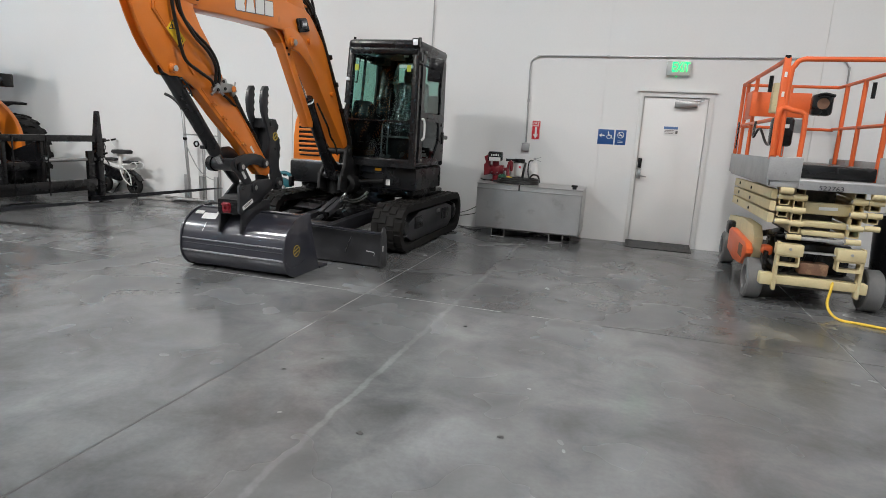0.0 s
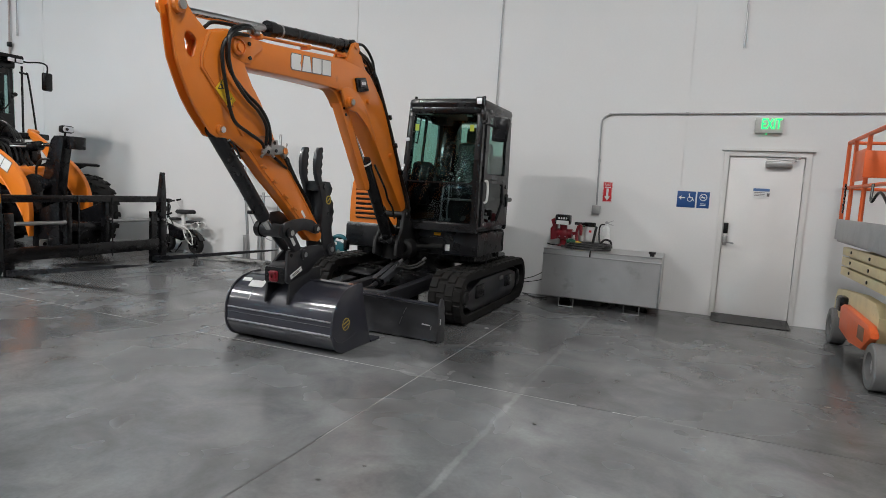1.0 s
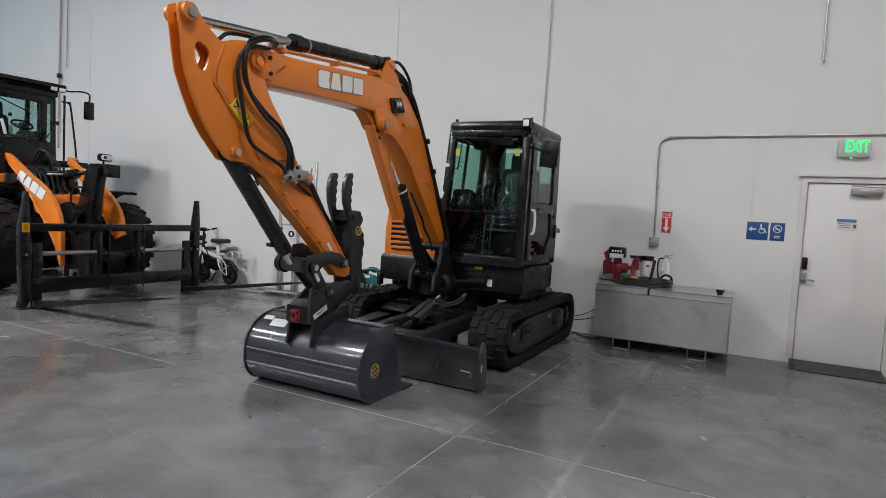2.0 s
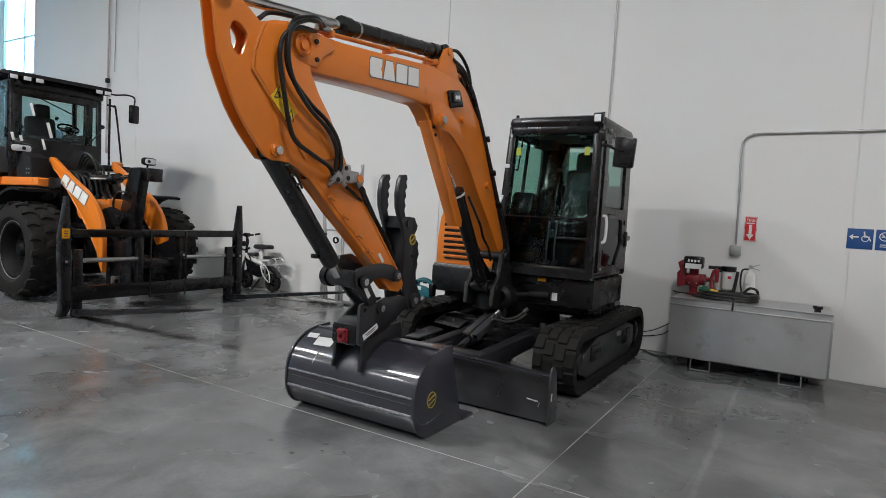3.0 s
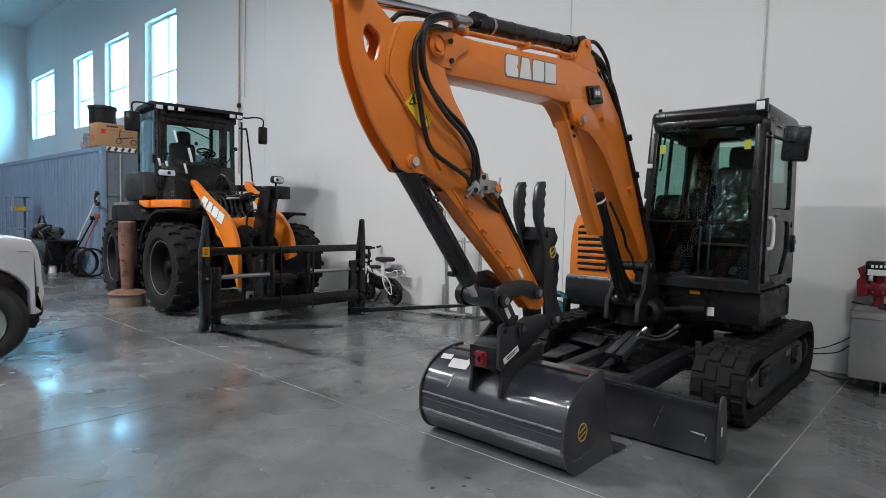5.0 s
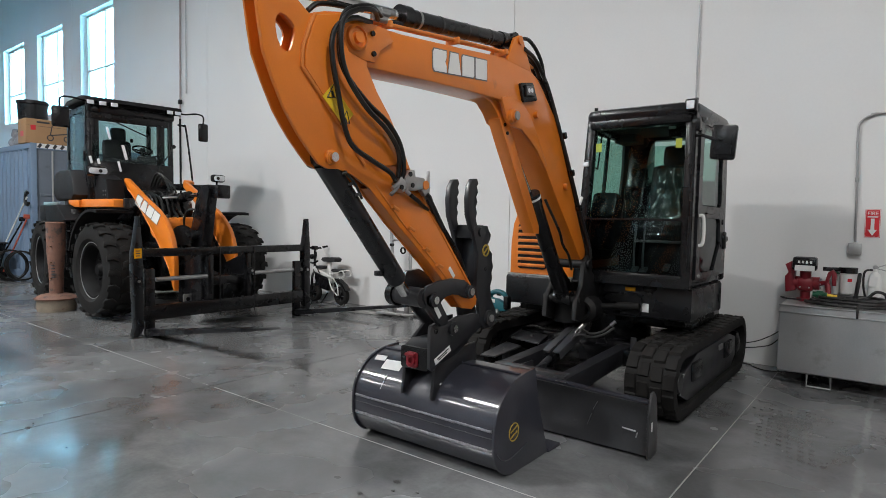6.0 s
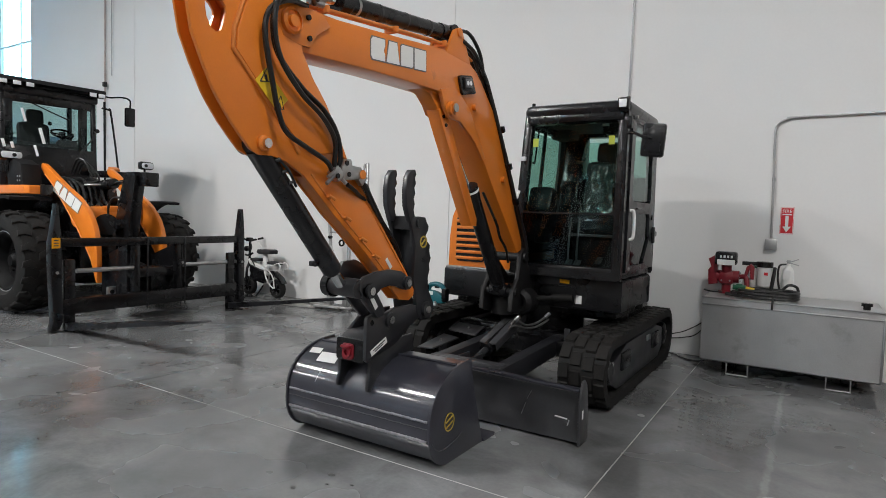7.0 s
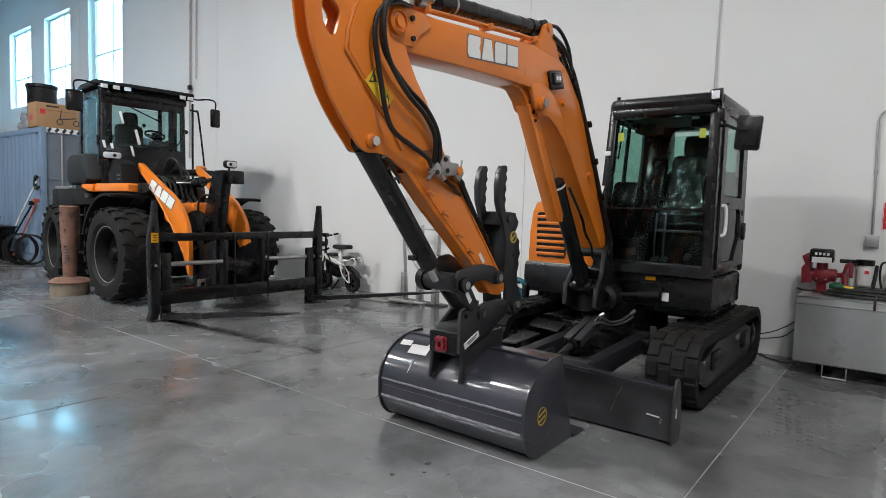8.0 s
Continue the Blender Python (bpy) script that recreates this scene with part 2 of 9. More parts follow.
M["teal"] = mat("teal_plastic", (0.008, 0.12, 0.15), 0.4)
M["amber"] = mat("amber_reflector", (0.8, 0.35, 0.01), 0.25)
M["lens"] = mat("lamp_lens", (0.75, 0.77, 0.8), 0.12, vary=0.1, scale=40)
M["fender"] = mat("black_fender_plastic", (0.010, 0.010, 0.011), 0.66, vary=0.25, scale=5, bump=0.08, spec=0.18)
M["pipepaint"] = mat("faded_pink_grey_paint", (0.42, 0.36, 0.34), 0.5, vary=0.2, scale=6, dirt=(0.25, 0.16, 0.12))
M["strip"] = mat("white_glint_film", (0.93, 0.93, 0.93), 0.3, vary=0.02, bump=0.0)
M["seat"] = mat("black_seat_cloth", (0.02, 0.02, 0.022), 0.8, vary=0.2)
M["rust"] = mat("rusted_steel", (0.20, 0.105, 0.065), 0.75, vary=0.3, scale=6, bump=0.3, dirt=(0.33, 0.2, 0.12), dirt_at=0.56)
M["bollard"] = mat("dark_rusty_paint", (0.17, 0.085, 0.06), 0.75, vary=0.3, scale=6, bump=0.12, dirt=(0.06, 0.045, 0.04), dirt_at=0.52)
M["oldconc"] = mat("old_concrete", (0.22, 0.18, 0.135), 0.85, vary=0.25, scale=7, bump=0.3, dirt=(0.16, 0.08, 0.05), dirt_at=0.6)
M["card"] = mat("brown_cardboard", (0.38, 0.22, 0.11), 0.8, vary=0.08, scale=3)
M["contdoor"] = mat("grey_container_door_paint", (0.135, 0.16, 0.195), 0.5, vary=0.15, scale=2, dirt=(0.09, 0.10, 0.115), dirt_at=0.58)
M["container"] = mat("grey_blue_container_paint", (0.165, 0.235, 0.335), 0.5, vary=0.1, scale=1.5, dirt=(0.12, 0.165, 0.23), dirt_at=0.62)
M["carwhite"] = mat("white_car_paint", (0.62, 0.63, 0.65), 0.25, vary=0.03, coat=0.5)
M["green"] = mat("green_plastic", (0.012, 0.11, 0.055), 0.4)
M["cord"] = mat("yellow_cord", (0.75, 0.5, 0.04), 0.5)
M["ink"] = mat("dark_print", (0.03, 0.03, 0.035), 0.5)
M["logoedge"] = mat("logo_outline", (0.16, 0.15, 0.15), 0.5)
M["exit_body"] = mat("sign_housing", (0.5, 0.5, 0.48), 0.5)
M["exit_green"] = emit("green_led", (0.0, 0.85, 0.13), 2.6)
M["paleblue"] = mat("faded_blue_print", (0.10, 0.20, 0.42), 0.5, vary=0.08)
M["dimlens"] = mat("smoked_lamp_lens", (0.16, 0.16, 0.17), 0.12, vary=0.2, scale=40)
M["rim"] = mat("dark_rim_paint", (0.006, 0.006, 0.0065), 0.6, vary=0.3, spec=0.12)
M["lglass"] = glass("loader_cab_glass", (0.82, 0.91, 0.90), 0.02, 0.015)
M["glass"] = glass("cab_glass", (0.70, 0.85, 0.81), 0.02, 0.012)
M["dglass"] = glass("dark_cab_glass", (0.42, 0.5, 0.5), 0.02, 0.02)
M["pane"] = glass("window_glass", (0.9, 0.96, 1.0))
M["wrap"] = glass("clear_plastic_wrap", (0.62, 0.72, 0.72), 0.22, 0.20)
M["lampglow"] = emit("led_panel", (1.0, 0.95, 0.9), 4.0)
M["outdoor"] = emit("bright_sky_outside", (0.32, 0.76, 1.0), 23.0)


# ---- shape helpers ----
def box(bm, c, s, bev=0.0, rot=None):
    r = bmesh.ops.create_cube(bm, size=1.0)
    vs = r["verts"]
    bmesh.ops.scale(bm, vec=s, verts=vs)
    if bev:
        es = list({e for v in vs for e in v.link_edges})
        g = bmesh.ops.bevel(bm, geom=es, offset=min(bev, min(s) * 0.45), segments=2, affect="EDGES", profile=0.5)
        vs = list({v for f in g["faces"] for v in f.verts} | {v for v in vs if v.is_valid})
    if rot:
        bmesh.ops.rotate(bm, cent=(0, 0, 0), matrix=Euler([radians(a) for a in rot]).to_matrix(), verts=vs)
    bmesh.ops.translate(bm, vec=c, verts=vs)
    return vs


def cyl(bm, p0, p1, r, seg=20, r2=None):
    p0, p1 = Vector(p0), Vector(p1)
    d = p1 - p0
    m = Matrix.Translation((p0 + p1) / 2) @ d.to_track_quat("Z", "Y").to_matrix().to_4x4()
    return bmesh.ops.create_cone(bm, cap_ends=True, segments=seg, radius1=r, radius2=r if r2 is None else r2, depth=d.length, matrix=m)["verts"]


def ring(bm, c, axis, r_out, r_in, w, seg=32):
    """A flat-sided ring round an axis: 'x', 'y' or 'z'."""
    pts = [(r_in, -w / 2), (r_out, -w / 2), (r_out, w / 2), (r_in, w / 2)]
    return lathe(bm, c, axis, pts, seg, closed=True)


def lathe(bm, c, axis, pts, seg=32, closed=False):
    """Turn a profile of (radius, along) round an axis through c."""
    c = Vector(c)
    rows = []
    for k in range(seg):
        a = 2 * math.pi * k / seg
        row = []
        for r, h in pts:
            u, v = r * math.cos(a), r * math.sin(a)
            p = {"x": (h, u, v), "y": (u, h, v), "z": (u, v, h)}[axis]
            row.append(bm.verts.new(c + Vector(p)))
        rows.append(row)
    n = len(pts)
    for k in range(seg):
        a, b = rows[k], rows[(k + 1) % seg]
        for i in range(n if closed else n - 1):
            j = (i + 1) % n
            bm.faces.new((a[i], a[j], b[j], b[i]))
    if not closed:
        for i in (0, n - 1):
            if pts[i][0] > 1e-4:
                bm.faces.new([rw[i] for rw in rows])
    return [v for rw in rows for v in rw]


def prism(bm, pts, axis, a, b, holes=(), bev=0.0):
    """Extrude an outline along an axis from a to b. Outline for axis x: (y, z); y: (x, z); z: (x, y)."""
    def at(p, h):
        return {"x": (h, p[0], p[1]), "y": (p[0], h, p[1]), "z": (p[0], p[1], h)}[axis]
    edges, loops = [], []
    for loop in (pts, *holes):
        vs = [bm.verts.new(at(p, a)) for p in loop]
        loops.append(vs)
        edges += [bm.edges.new((vs[i], vs[(i + 1) % len(vs)])) for i in range(len(vs))]
    if holes:
        faces = [f for f in bmesh.ops.triangle_fill(bm, edges=edges, use_beauty=True)["geom"] if isinstance(f, bmesh.types.BMFace)]
    else:
        faces = [bm.faces.new(loops[0])]
    rim = edges
    ex = bmesh.ops.extrude_face_region(bm, geom=faces)
    vs = [g for g in ex["geom"] if isinstance(g, bmesh.types.BMVert)]
    step = {"x": (b - a, 0, 0), "y": (0, b - a, 0), "z": (0, 0, b - a)}[axis]
    bmesh.ops.translate(bm, vec=step, verts=vs)
    if bev:
        far = [g for g in ex["geom"] if isinstance(g, bmesh.types.BMEdge) and len(g.link_faces) == 2 and g.calc_face_angle(0) > 0.9]
        bmesh.ops.recalc_face_normals(bm, faces=bm.faces[:])
        near = [e for e in rim if e.is_valid and len(e.link_faces) == 2]
        bmesh.ops.bevel(bm, geom=far + near, offset=bev, segments=2, affect="EDGES", profile=0.5)


def smooth_path(pts, n=8):
    """Catmull-Rom through points."""
    P = [Vector(p) for p in pts]
    if len(P) < 3:
        return P
    P = [2 * P[0] - P[1]] + P + [2 * P[-1] - P[-2]]
    out = []
    for i in range(1, len(P) - 2):
        for k in range(n):
            t = k / n
            out.append(0.5 * ((2 * P[i]) + (P[i + 1] - P[i - 1]) * t + (2 * P[i - 1] - 5 * P[i] + 4 * P[i + 1] - P[i + 2]) * t * t
                              + (3 * P[i] - P[i - 1] - 3 * P[i + 1] + P[i + 2]) * t ** 3))
    return out + [P[-2]]


def tube(bm, pts, r, seg=10, n=8, smooth=True):
    P = smooth_path(pts, n) if smooth else [Vector(p) for p in pts]
    up = Vector((0, 0, 1))
    rings = []
    side = None
    for i, p in enumerate(P):
        d = (P[min(i + 1, len(P) - 1)] - P[max(i - 1, 0)]).normalized()
        if side is None:
            side = d.cross(up if abs(d.z) < 0.95 else Vector((1, 0, 0))).normalized()
        side = (side - d * side.dot(d)).normalized()
        v = d.cross(side)
        rings.append([bm.verts.new(p + r * (math.cos(2 * math.pi * k / seg) * side + math.sin(2 * math.pi * k / seg) * v)) for k in range(seg)])
    for a, b in zip(rings, rings[1:]):
        for k in range(seg):
            bm.faces.new((a[k], a[(k + 1) % seg], b[(k + 1) % seg], b[k]))
    bm.faces.new(rings[0][::-1]), bm.faces.new(rings[-1])


def rounded(x0, z0, x1, z1, r, n=5):
    """A rounded rectangle outline."""
    out = []
    for cx, cz, a0 in ((x1 - r, z0 + r, -90), (x1 - r, z1 - r, 0), (x0 + r, z1 - r, 90), (x0 + r, z0 + r, 180)):
        for k in range(n + 1):
            a = radians(a0 + 90 * k / n)
            out.append((cx + r * math.cos(a), cz + r * math.sin(a)))
    return out


def thing(name, loc, label, category, group="", kind=""):
    e = new(name)
    e.location = loc
    e.empty_display_size = 0.1
    e["_base"] = loc
    return tagged(e, label, category, group, kind)


def base_of(ob):
    while ob.parent:
        ob = ob.parent
    return Vector(ob.location)


def finish(bm, name, material, smooth=0.6):
    bmesh.ops.recalc_face_normals(bm, faces=bm.faces[:])
    me = bpy.data.meshes.new(name)
    if smooth:
        for f in bm.faces:
            f.smooth = True
        for e in bm.edges:
            if len(e.link_faces) == 2 and e.calc_face_angle(0) > smooth:
                e.smooth = False
    bm.to_mesh(me)
    bm.free()
    me.materials.append(material)
    return me


def part(name, bm, material, parent, label="", smooth=0.6):
    """Link a bmesh, given in world places, as one mesh under a thing or a part."""
    bmesh.ops.translate(bm, vec=-base_of(parent), verts=bm.verts[:])
    ob = new(name, finish(bm, name, material, smooth))
    ob.parent = parent
    return tagged(ob, label)


def solo(name, bm, material, label="", category="", group="", kind="", smooth=0.6):
    """Link a bmesh as one thing of its own."""
    vs = [v.co for v in bm.verts]
    lo = Vector([min(v[i] for v in vs) for i in range(3)])
    hi = Vector([max(v[i] for v in vs) for i in range(3)])
    base = Vector(((lo.x + hi.x) / 2, (lo.y + hi.y) / 2, lo.z))
    bmesh.ops.translate(bm, vec=-base, verts=bm.verts[:])
    ob = new(name, finish(bm, name, material, smooth))
    ob.location = base
    return tagged(ob, label, category, group, kind)


def B():
    return bmesh.new()


def mk(fn, *a, **k):
    bm = bmesh.new()
    fn(bm, *a, **k)
    return bm


def text_mesh(bm, txt, size, m, depth=0.002):
    """Letters of the built-in font, laid by a matrix (x along, y up)."""
    cu = bpy.data.curves.new("letters", "FONT")
    cu.body, cu.size, cu.extrude, cu.align_x, cu.align_y = txt, size, depth, "CENTER", "CENTER"
    ob = new("letters", cu)
    me = bpy.data.meshes.new_from_object(ob.evaluated_get(bpy.context.evaluated_depsgraph_get()))
    bpy.data.objects.remove(ob)
    bpy.data.curves.remove(cu)
    me.transform(m)
    bm.from_mesh(me)
    bpy.data.meshes.remove(me)


# ---- structure ----
WALL_Y, WEST, EAST, SOUTH, TOP = 10.0, -33.6, 14.0, -16.0, 9.6
floor_ob = tagged(solo("floor", mk(box, (-9.8, -3, -0.13), (47.6, 26.4, 0.25)), M["joint"]),
                  "polished grey concrete warehouse floor with sawn joints", "floor", kind="structure")
XJ = [WEST, -29.14, -25.29, -21.44, -17.59, -13.74, -9.89, -6.04, -2.19, 1.66, 5.51, 9.36, EAST]
YJ = [SOUTH, -13.63, -9.78, -5.93, -2.08, 1.77, 5.62, WALL_Y]
for xa, xb in zip(XJ, XJ[1:]):
    for ya, yb in zip(YJ, YJ[1:]):
        g = 0.0055
        part("slab", mk(box, ((xa + xb) / 2, (ya + yb) / 2, -0.008), (xb - xa - 2 * g, yb - ya - 2 * g, 0.016)), M["floor"], floor_ob, smooth=0)

for y0, y1 in ((-2.05, 1.74), (1.80, 4.2)):
    part("dark_sealant", mk(box, (-2.19, (y0 + y1) / 2, -0.003), (0.0105, y1 - y0, 0.007)), M["crack"], floor_ob, smooth=0)
for (x0, y0, x1, y1) in ((-13.70, 5.62, -9.93, 5.62), (-9.85, 5.62, -6.10, 5.62), (-6.0, 5.62, -2.24, 5.62), (-2.14, 5.62, -0.95, 5.62), (-0.7, 5.62, -0.15, 5.62), (-2.19, 5.67, -2.19, 8.15), (-2.19, 4.95, -2.19, 5.57), (-2.19, 4.3, -2.19, 4.75)):
    part("pale_filler", mk(box, ((x0 + x1) / 2, (y0 + y1) / 2, -0.0035), (max(x1 - x0, 0.0075), max(y1 - y0, 0.0105), 0.006)), M["joint"], floor_ob, smooth=0)
random.seed(11)
for x, y, r in ((-1.125, 5.11, 0.016), (-1.157, 3.31, 0.022), (-0.511, 3.547, 0.02), (-1.91, 3.83, 0.018), (-3.54, 5.03, 0.022), (-3.48, 5.27, 0.026), (-3.42, 5.17, 0.016), (-1.78, 4.07, 0.014), (-3.3, 5.24, 0.014)):
    bm = B()
    vs = bmesh.ops.create_icosphere(bm, subdivisions=2, radius=r)["verts"]
    for v in vs:
        v.co = Vector((x, y, 0.0035)) + Vector((v.co.x * random.uniform(0.6, 1.1), v.co.y * random.uniform(0.4, 0.9), v.co.z * 0.18))
    solo("floor_debris", bm, M["crack"], "dark bit of dried dirt on the concrete floor", "debris", "bits of dirt on the floor")

# north wall in tilt-up panels, with windows and a door
DOOR_X0, DOOR_X1, DOOR_Z = -0.03, 0.955, 2.18
PANEL_X = [WEST, -29.1, -20.95, -13.58, -5.66, -0.52, 2.2, 8.0, EAST]
wall_ob = thing("wall_north", (-10, WALL_Y, 0), "white painted concrete tilt-up wall with panel joints", "wall", kind="structure")


def wall_panel(x0, x1, holes):
    bm = B()
    prism(bm, [(x0 + 0.006, 0), (x1 - 0.006, 0), (x1 - 0.006, TOP), (x0 + 0.006, TOP)], "y", WALL_Y, WALL_Y + 0.26,
          holes=[[(a, b), (c, b), (c, d), (a, d)] for a, b, c, d in holes])
    part("panel", bm, M["wall"], wall_ob, smooth=0)


for x0, x1 in zip(PANEL_X, PANEL_X[1:]):
    hs = [(a, WIN_Z0, b, WIN_Z1) for a, b in WINDOWS if x0 < a and b < x1]
    if x0 < DOOR_X0 and DOOR_X1 < x1:
        hs = [(DOOR_X0 + 0.06, 0.003, DOOR_X1 - 0.06, DOOR_Z - 0.06)]
    wall_panel(x0, x1, hs)
for x in PANEL_X[1:-1]:
    part("joint_sealant", mk(box, (x, WALL_Y + 0.04, TOP / 2), (0.012, 0.06, TOP)), M["wall"] if x == -0.52 else M["frame_w"], wall_ob)


def plain_wall(name, c, s):
    solo(name, mk(box, c, s), M["wall"], "plain white painted warehouse wall", "wall", kind="structure", smooth=0)


plain_wall("wall_west", (WEST - 0.13, -3, TOP / 2), (0.25, 26.3, TOP))
plain_wall("wall_east", (EAST + 0.13, -3, TOP / 2), (0.25, 26.3, TOP))
plain_wall("wall_south", ((WEST + EAST) / 2, SOUTH - 0.13, TOP / 2), (EAST - WEST, 0.25, TOP))
solo("ceiling", mk(box, ((WEST + EAST) / 2, -3, TOP + 0.13), (EAST - WEST + 0.6, 27, 0.25)), M["ceil"], "white steel roof deck", "ceiling", kind="structure", smooth=0)
solo("ground", mk(box, (-10, 60, -0.3), (400, 99.4, 0.2)), M["oldconc"], "paved yard outside the windows", "ground", kind="structure", smooth=0)
solo("backdrop", mk(box, (-55, 17, 9), (80, 0.1, 22)), M["outdoor"], "bright overcast sky outside the windows", "sky", kind="structure", smooth=0)

for i, (x0, x1) in enumerate(WINDOWS):
    w = thing(f"window_{i + 1}", ((x0 + x1) / 2, WALL_Y + 0.2, WIN_Z0), "tall window with white aluminium frame and bright daylight", "window", kind="structure")
    bm = B()
    y, zm, f = WALL_Y + 0.2, WIN_Z0 + 1.03, 0.05
    for c, s in (((x0 + f / 2, y, (WIN_Z0 + WIN_Z1) / 2), (f, 0.06, WIN_Z1 - WIN_Z0)), ((x1 - f / 2, y, (WIN_Z0 + WIN_Z1) / 2), (f, 0.06, WIN_Z1 - WIN_Z0)),
                 (((x0 + x1) / 2, y, WIN_Z0 + f / 2), (x1 - x0 - 2 * f, 0.06, f)), (((x0 + x1) / 2, y, WIN_Z1 - f / 2), (x1 - x0 - 2 * f, 0.06, f)),
                 (((x0 + x1) / 2, y, zm), (x1 - x0 - 2 * f, 0.06, f))):
        box(bm, c, s)
    part("window_frame", bm, M["frame_w"], w)
    xv = x0 + (x1 - x0) * 0.56
    for za, zb in ((WIN_Z0 + f, zm - f / 2), (zm + f / 2, WIN_Z1 - f)):
        part("mullion", mk(box, (xv, y - 0.012, (za + zb) / 2), (0.045, 0.03, zb - za - 0.004)), M["frame_w"], w)
    for za, zb in ((WIN_Z0 + f, zm - f / 2), (zm + f / 2, WIN_Z1 - f)):
        p = part("pane", mk(box, ((x0 + x1) / 2, y, (za + zb) / 2), (x1 - x0 - 2 * f, 0.01, zb - za)), M["pane"], w)
        p.visible_shadow = False

# personnel door
dr = thing("door_1", ((DOOR_X0 + DOOR_X1) / 2, WALL_Y, 0), "closed cream steel exit door with closer and lever lock", "door", kind="structure")
bm = B()
fw = 0.065
prism(bm, [(DOOR_X0, 0), (DOOR_X0, DOOR_Z), (DOOR_X1, DOOR_Z), (DOOR_X1, 0), (DOOR_X1 - fw, 0), (DOOR_X1 - fw, DOOR_Z - fw), (DOOR_X0 + fw, DOOR_Z - fw), (DOOR_X0 + fw, 0)],
      "y", WALL_Y - 0.02, WALL_Y + 0.12, bev=0.004)
part("door_frame", bm, M["frame_w"], dr, "off-white steel door frame")
prism(bm := B(), [(DOOR_X0 - 0.03, DOOR_Z + 0.002), (DOOR_X1 + 0.03, DOOR_Z + 0.002), (DOOR_X1 + 0.03, DOOR_Z + 0.03), (DOOR_X0 - 0.03, DOOR_Z + 0.03)], "y", WALL_Y - 0.05, WALL_Y - 0.001)
part("drip_cap", bm, M["frame_w"], dr)
LX0, LX1, LZ = DOOR_X0 + fw + 0.006, DOOR_X1 - fw - 0.006, DOOR_Z - fw - 0.006
leaf = part("leaf", mk(box, ((LX0 + LX1) / 2, WALL_Y + 0.03, (LZ + 0.05) / 2), (LX1 - LX0, 0.045, LZ - 0.05), 0.004), M["door"], dr)
part("door_closer", mk(box, (0.60, WALL_Y - 0.03, 2.02), (0.30, 0.06, 0.075), 0.01), M["steel"], leaf, "grey door closer")
bm = B()
box(bm, (0.62, WALL_Y - 0.06, 2.075), (0.34, 0.02, 0.012), 0.003, (0, 2, 8))
box(bm, (0.80, WALL_Y - 0.055, 2.10), (0.05, 0.03, 0.035), 0.004)
part("closer_arm", bm, M["steel"], leaf)
bm = B()
box(bm, (0.075, WALL_Y - 0.012, 1.18), (0.055, 0.035, 0.14), 0.01)
part("key_pad", bm, M["black"], leaf, "black keypad lock")
bm = B()
box(bm, (0.075, WALL_Y - 0.01, 1.02), (0.055, 0.03, 0.13), 0.008)
cyl(bm, (0.075, WALL_Y - 0.02, 1.0), (0.075, WALL_Y - 0.07, 1.0), 0.014, 12)
tube(bm, [(0.075, WALL_Y - 0.065, 1.0), (0.12, WALL_Y - 0.068, 0.998), (0.18, WALL_Y - 0.06, 0.99)], 0.011)
part("lever_handle", bm, M["steel"], leaf, "satin steel lever handle")
bm = B()
for z in (0.35, 1.1, 1.85):
    cyl(bm, (LX1 + 0.004, WALL_Y - 0.002, z - 0.05), (LX1 + 0.004, WALL_Y - 0.002, z + 0.05), 0.008, 10)
part("hinge_set", bm, M["frame_w"], leaf)
bm = B()
prism(bm, [(9.60, 0.001), (9.60, 0.008), (9.97, 0.055), (9.975, 0.001)], "x", DOOR_X0 + 0.03, DOOR_X1 - 0.07)
prism(bm, [(WALL_Y - 0.02, 0.0), (WALL_Y + 0.06, 0.0), (WALL_Y + 0.06, 0.045), (WALL_Y - 0.005, 0.045)], "x", LX0, LX1)
part("threshold", bm, M["black"], dr, "black rubber threshold ramp")
# unseen panel added outside to keep light from leaking round the leaf
part("door_backing", mk(box, ((DOOR_X0 + DOOR_X1) / 2, WALL_Y + 0.3, 1.1), (1.4, 0.06, 2.4)), M["frame_w"], dr)
# notice on the door leaf
nt_ = thing("door_notice", (0.44, WALL_Y + 0.006, 1.58), "white paper notice with blue heading taped on the door", "notice")
part("sheet", mk(box, (0.44, WALL_Y + 0.005, 1.645), (0.185, 0.003, 0.115)), M["paper"], nt_)
part("heading", mk(box, (0.44, WALL_Y + 0.002, 1.695), (0.185, 0.003, 0.035)), M["paleblue"], nt_, "blue heading band")
bm = B()
for k in range(3):
    box(bm, (0.42, WALL_Y + 0.002, 1.66 - k * 0.02), (0.12, 0.002, 0.006))
part("print_line", bm, M["logoedge"], nt_)
part("print_block", mk(box, (0.52, WALL_Y + 0.002, 1.635), (0.03, 0.002, 0.04)), M["logoedge"], nt_)

# exit sign
ex = thing("exit_sign", (0.44, WALL_Y, 2.40), "lit green exit sign in a beige housing on the wall", "exit sign")
part("housing", mk(box, (0.44, WALL_Y - 0.03, 2.50), (0.31, 0.06, 0.19), 0.012), M["exit_body"], ex)
bm = B()
text_mesh(bm, "EXIT", 0.185, pose(0.465, WALL_Y - 0.064, 2.512, 90, 0, 0) @ Matrix.Diagonal((0.60, 1.0, 1, 1)))
part("letters", bm, M["exit_green"], ex, "glowing green letters", smooth=0)
part("test_lamp", mk(cyl, (0.42, WALL_Y - 0.045, 2.40), (0.42, WALL_Y - 0.045, 2.388), 0.008, 10), M["exit_green"], ex)

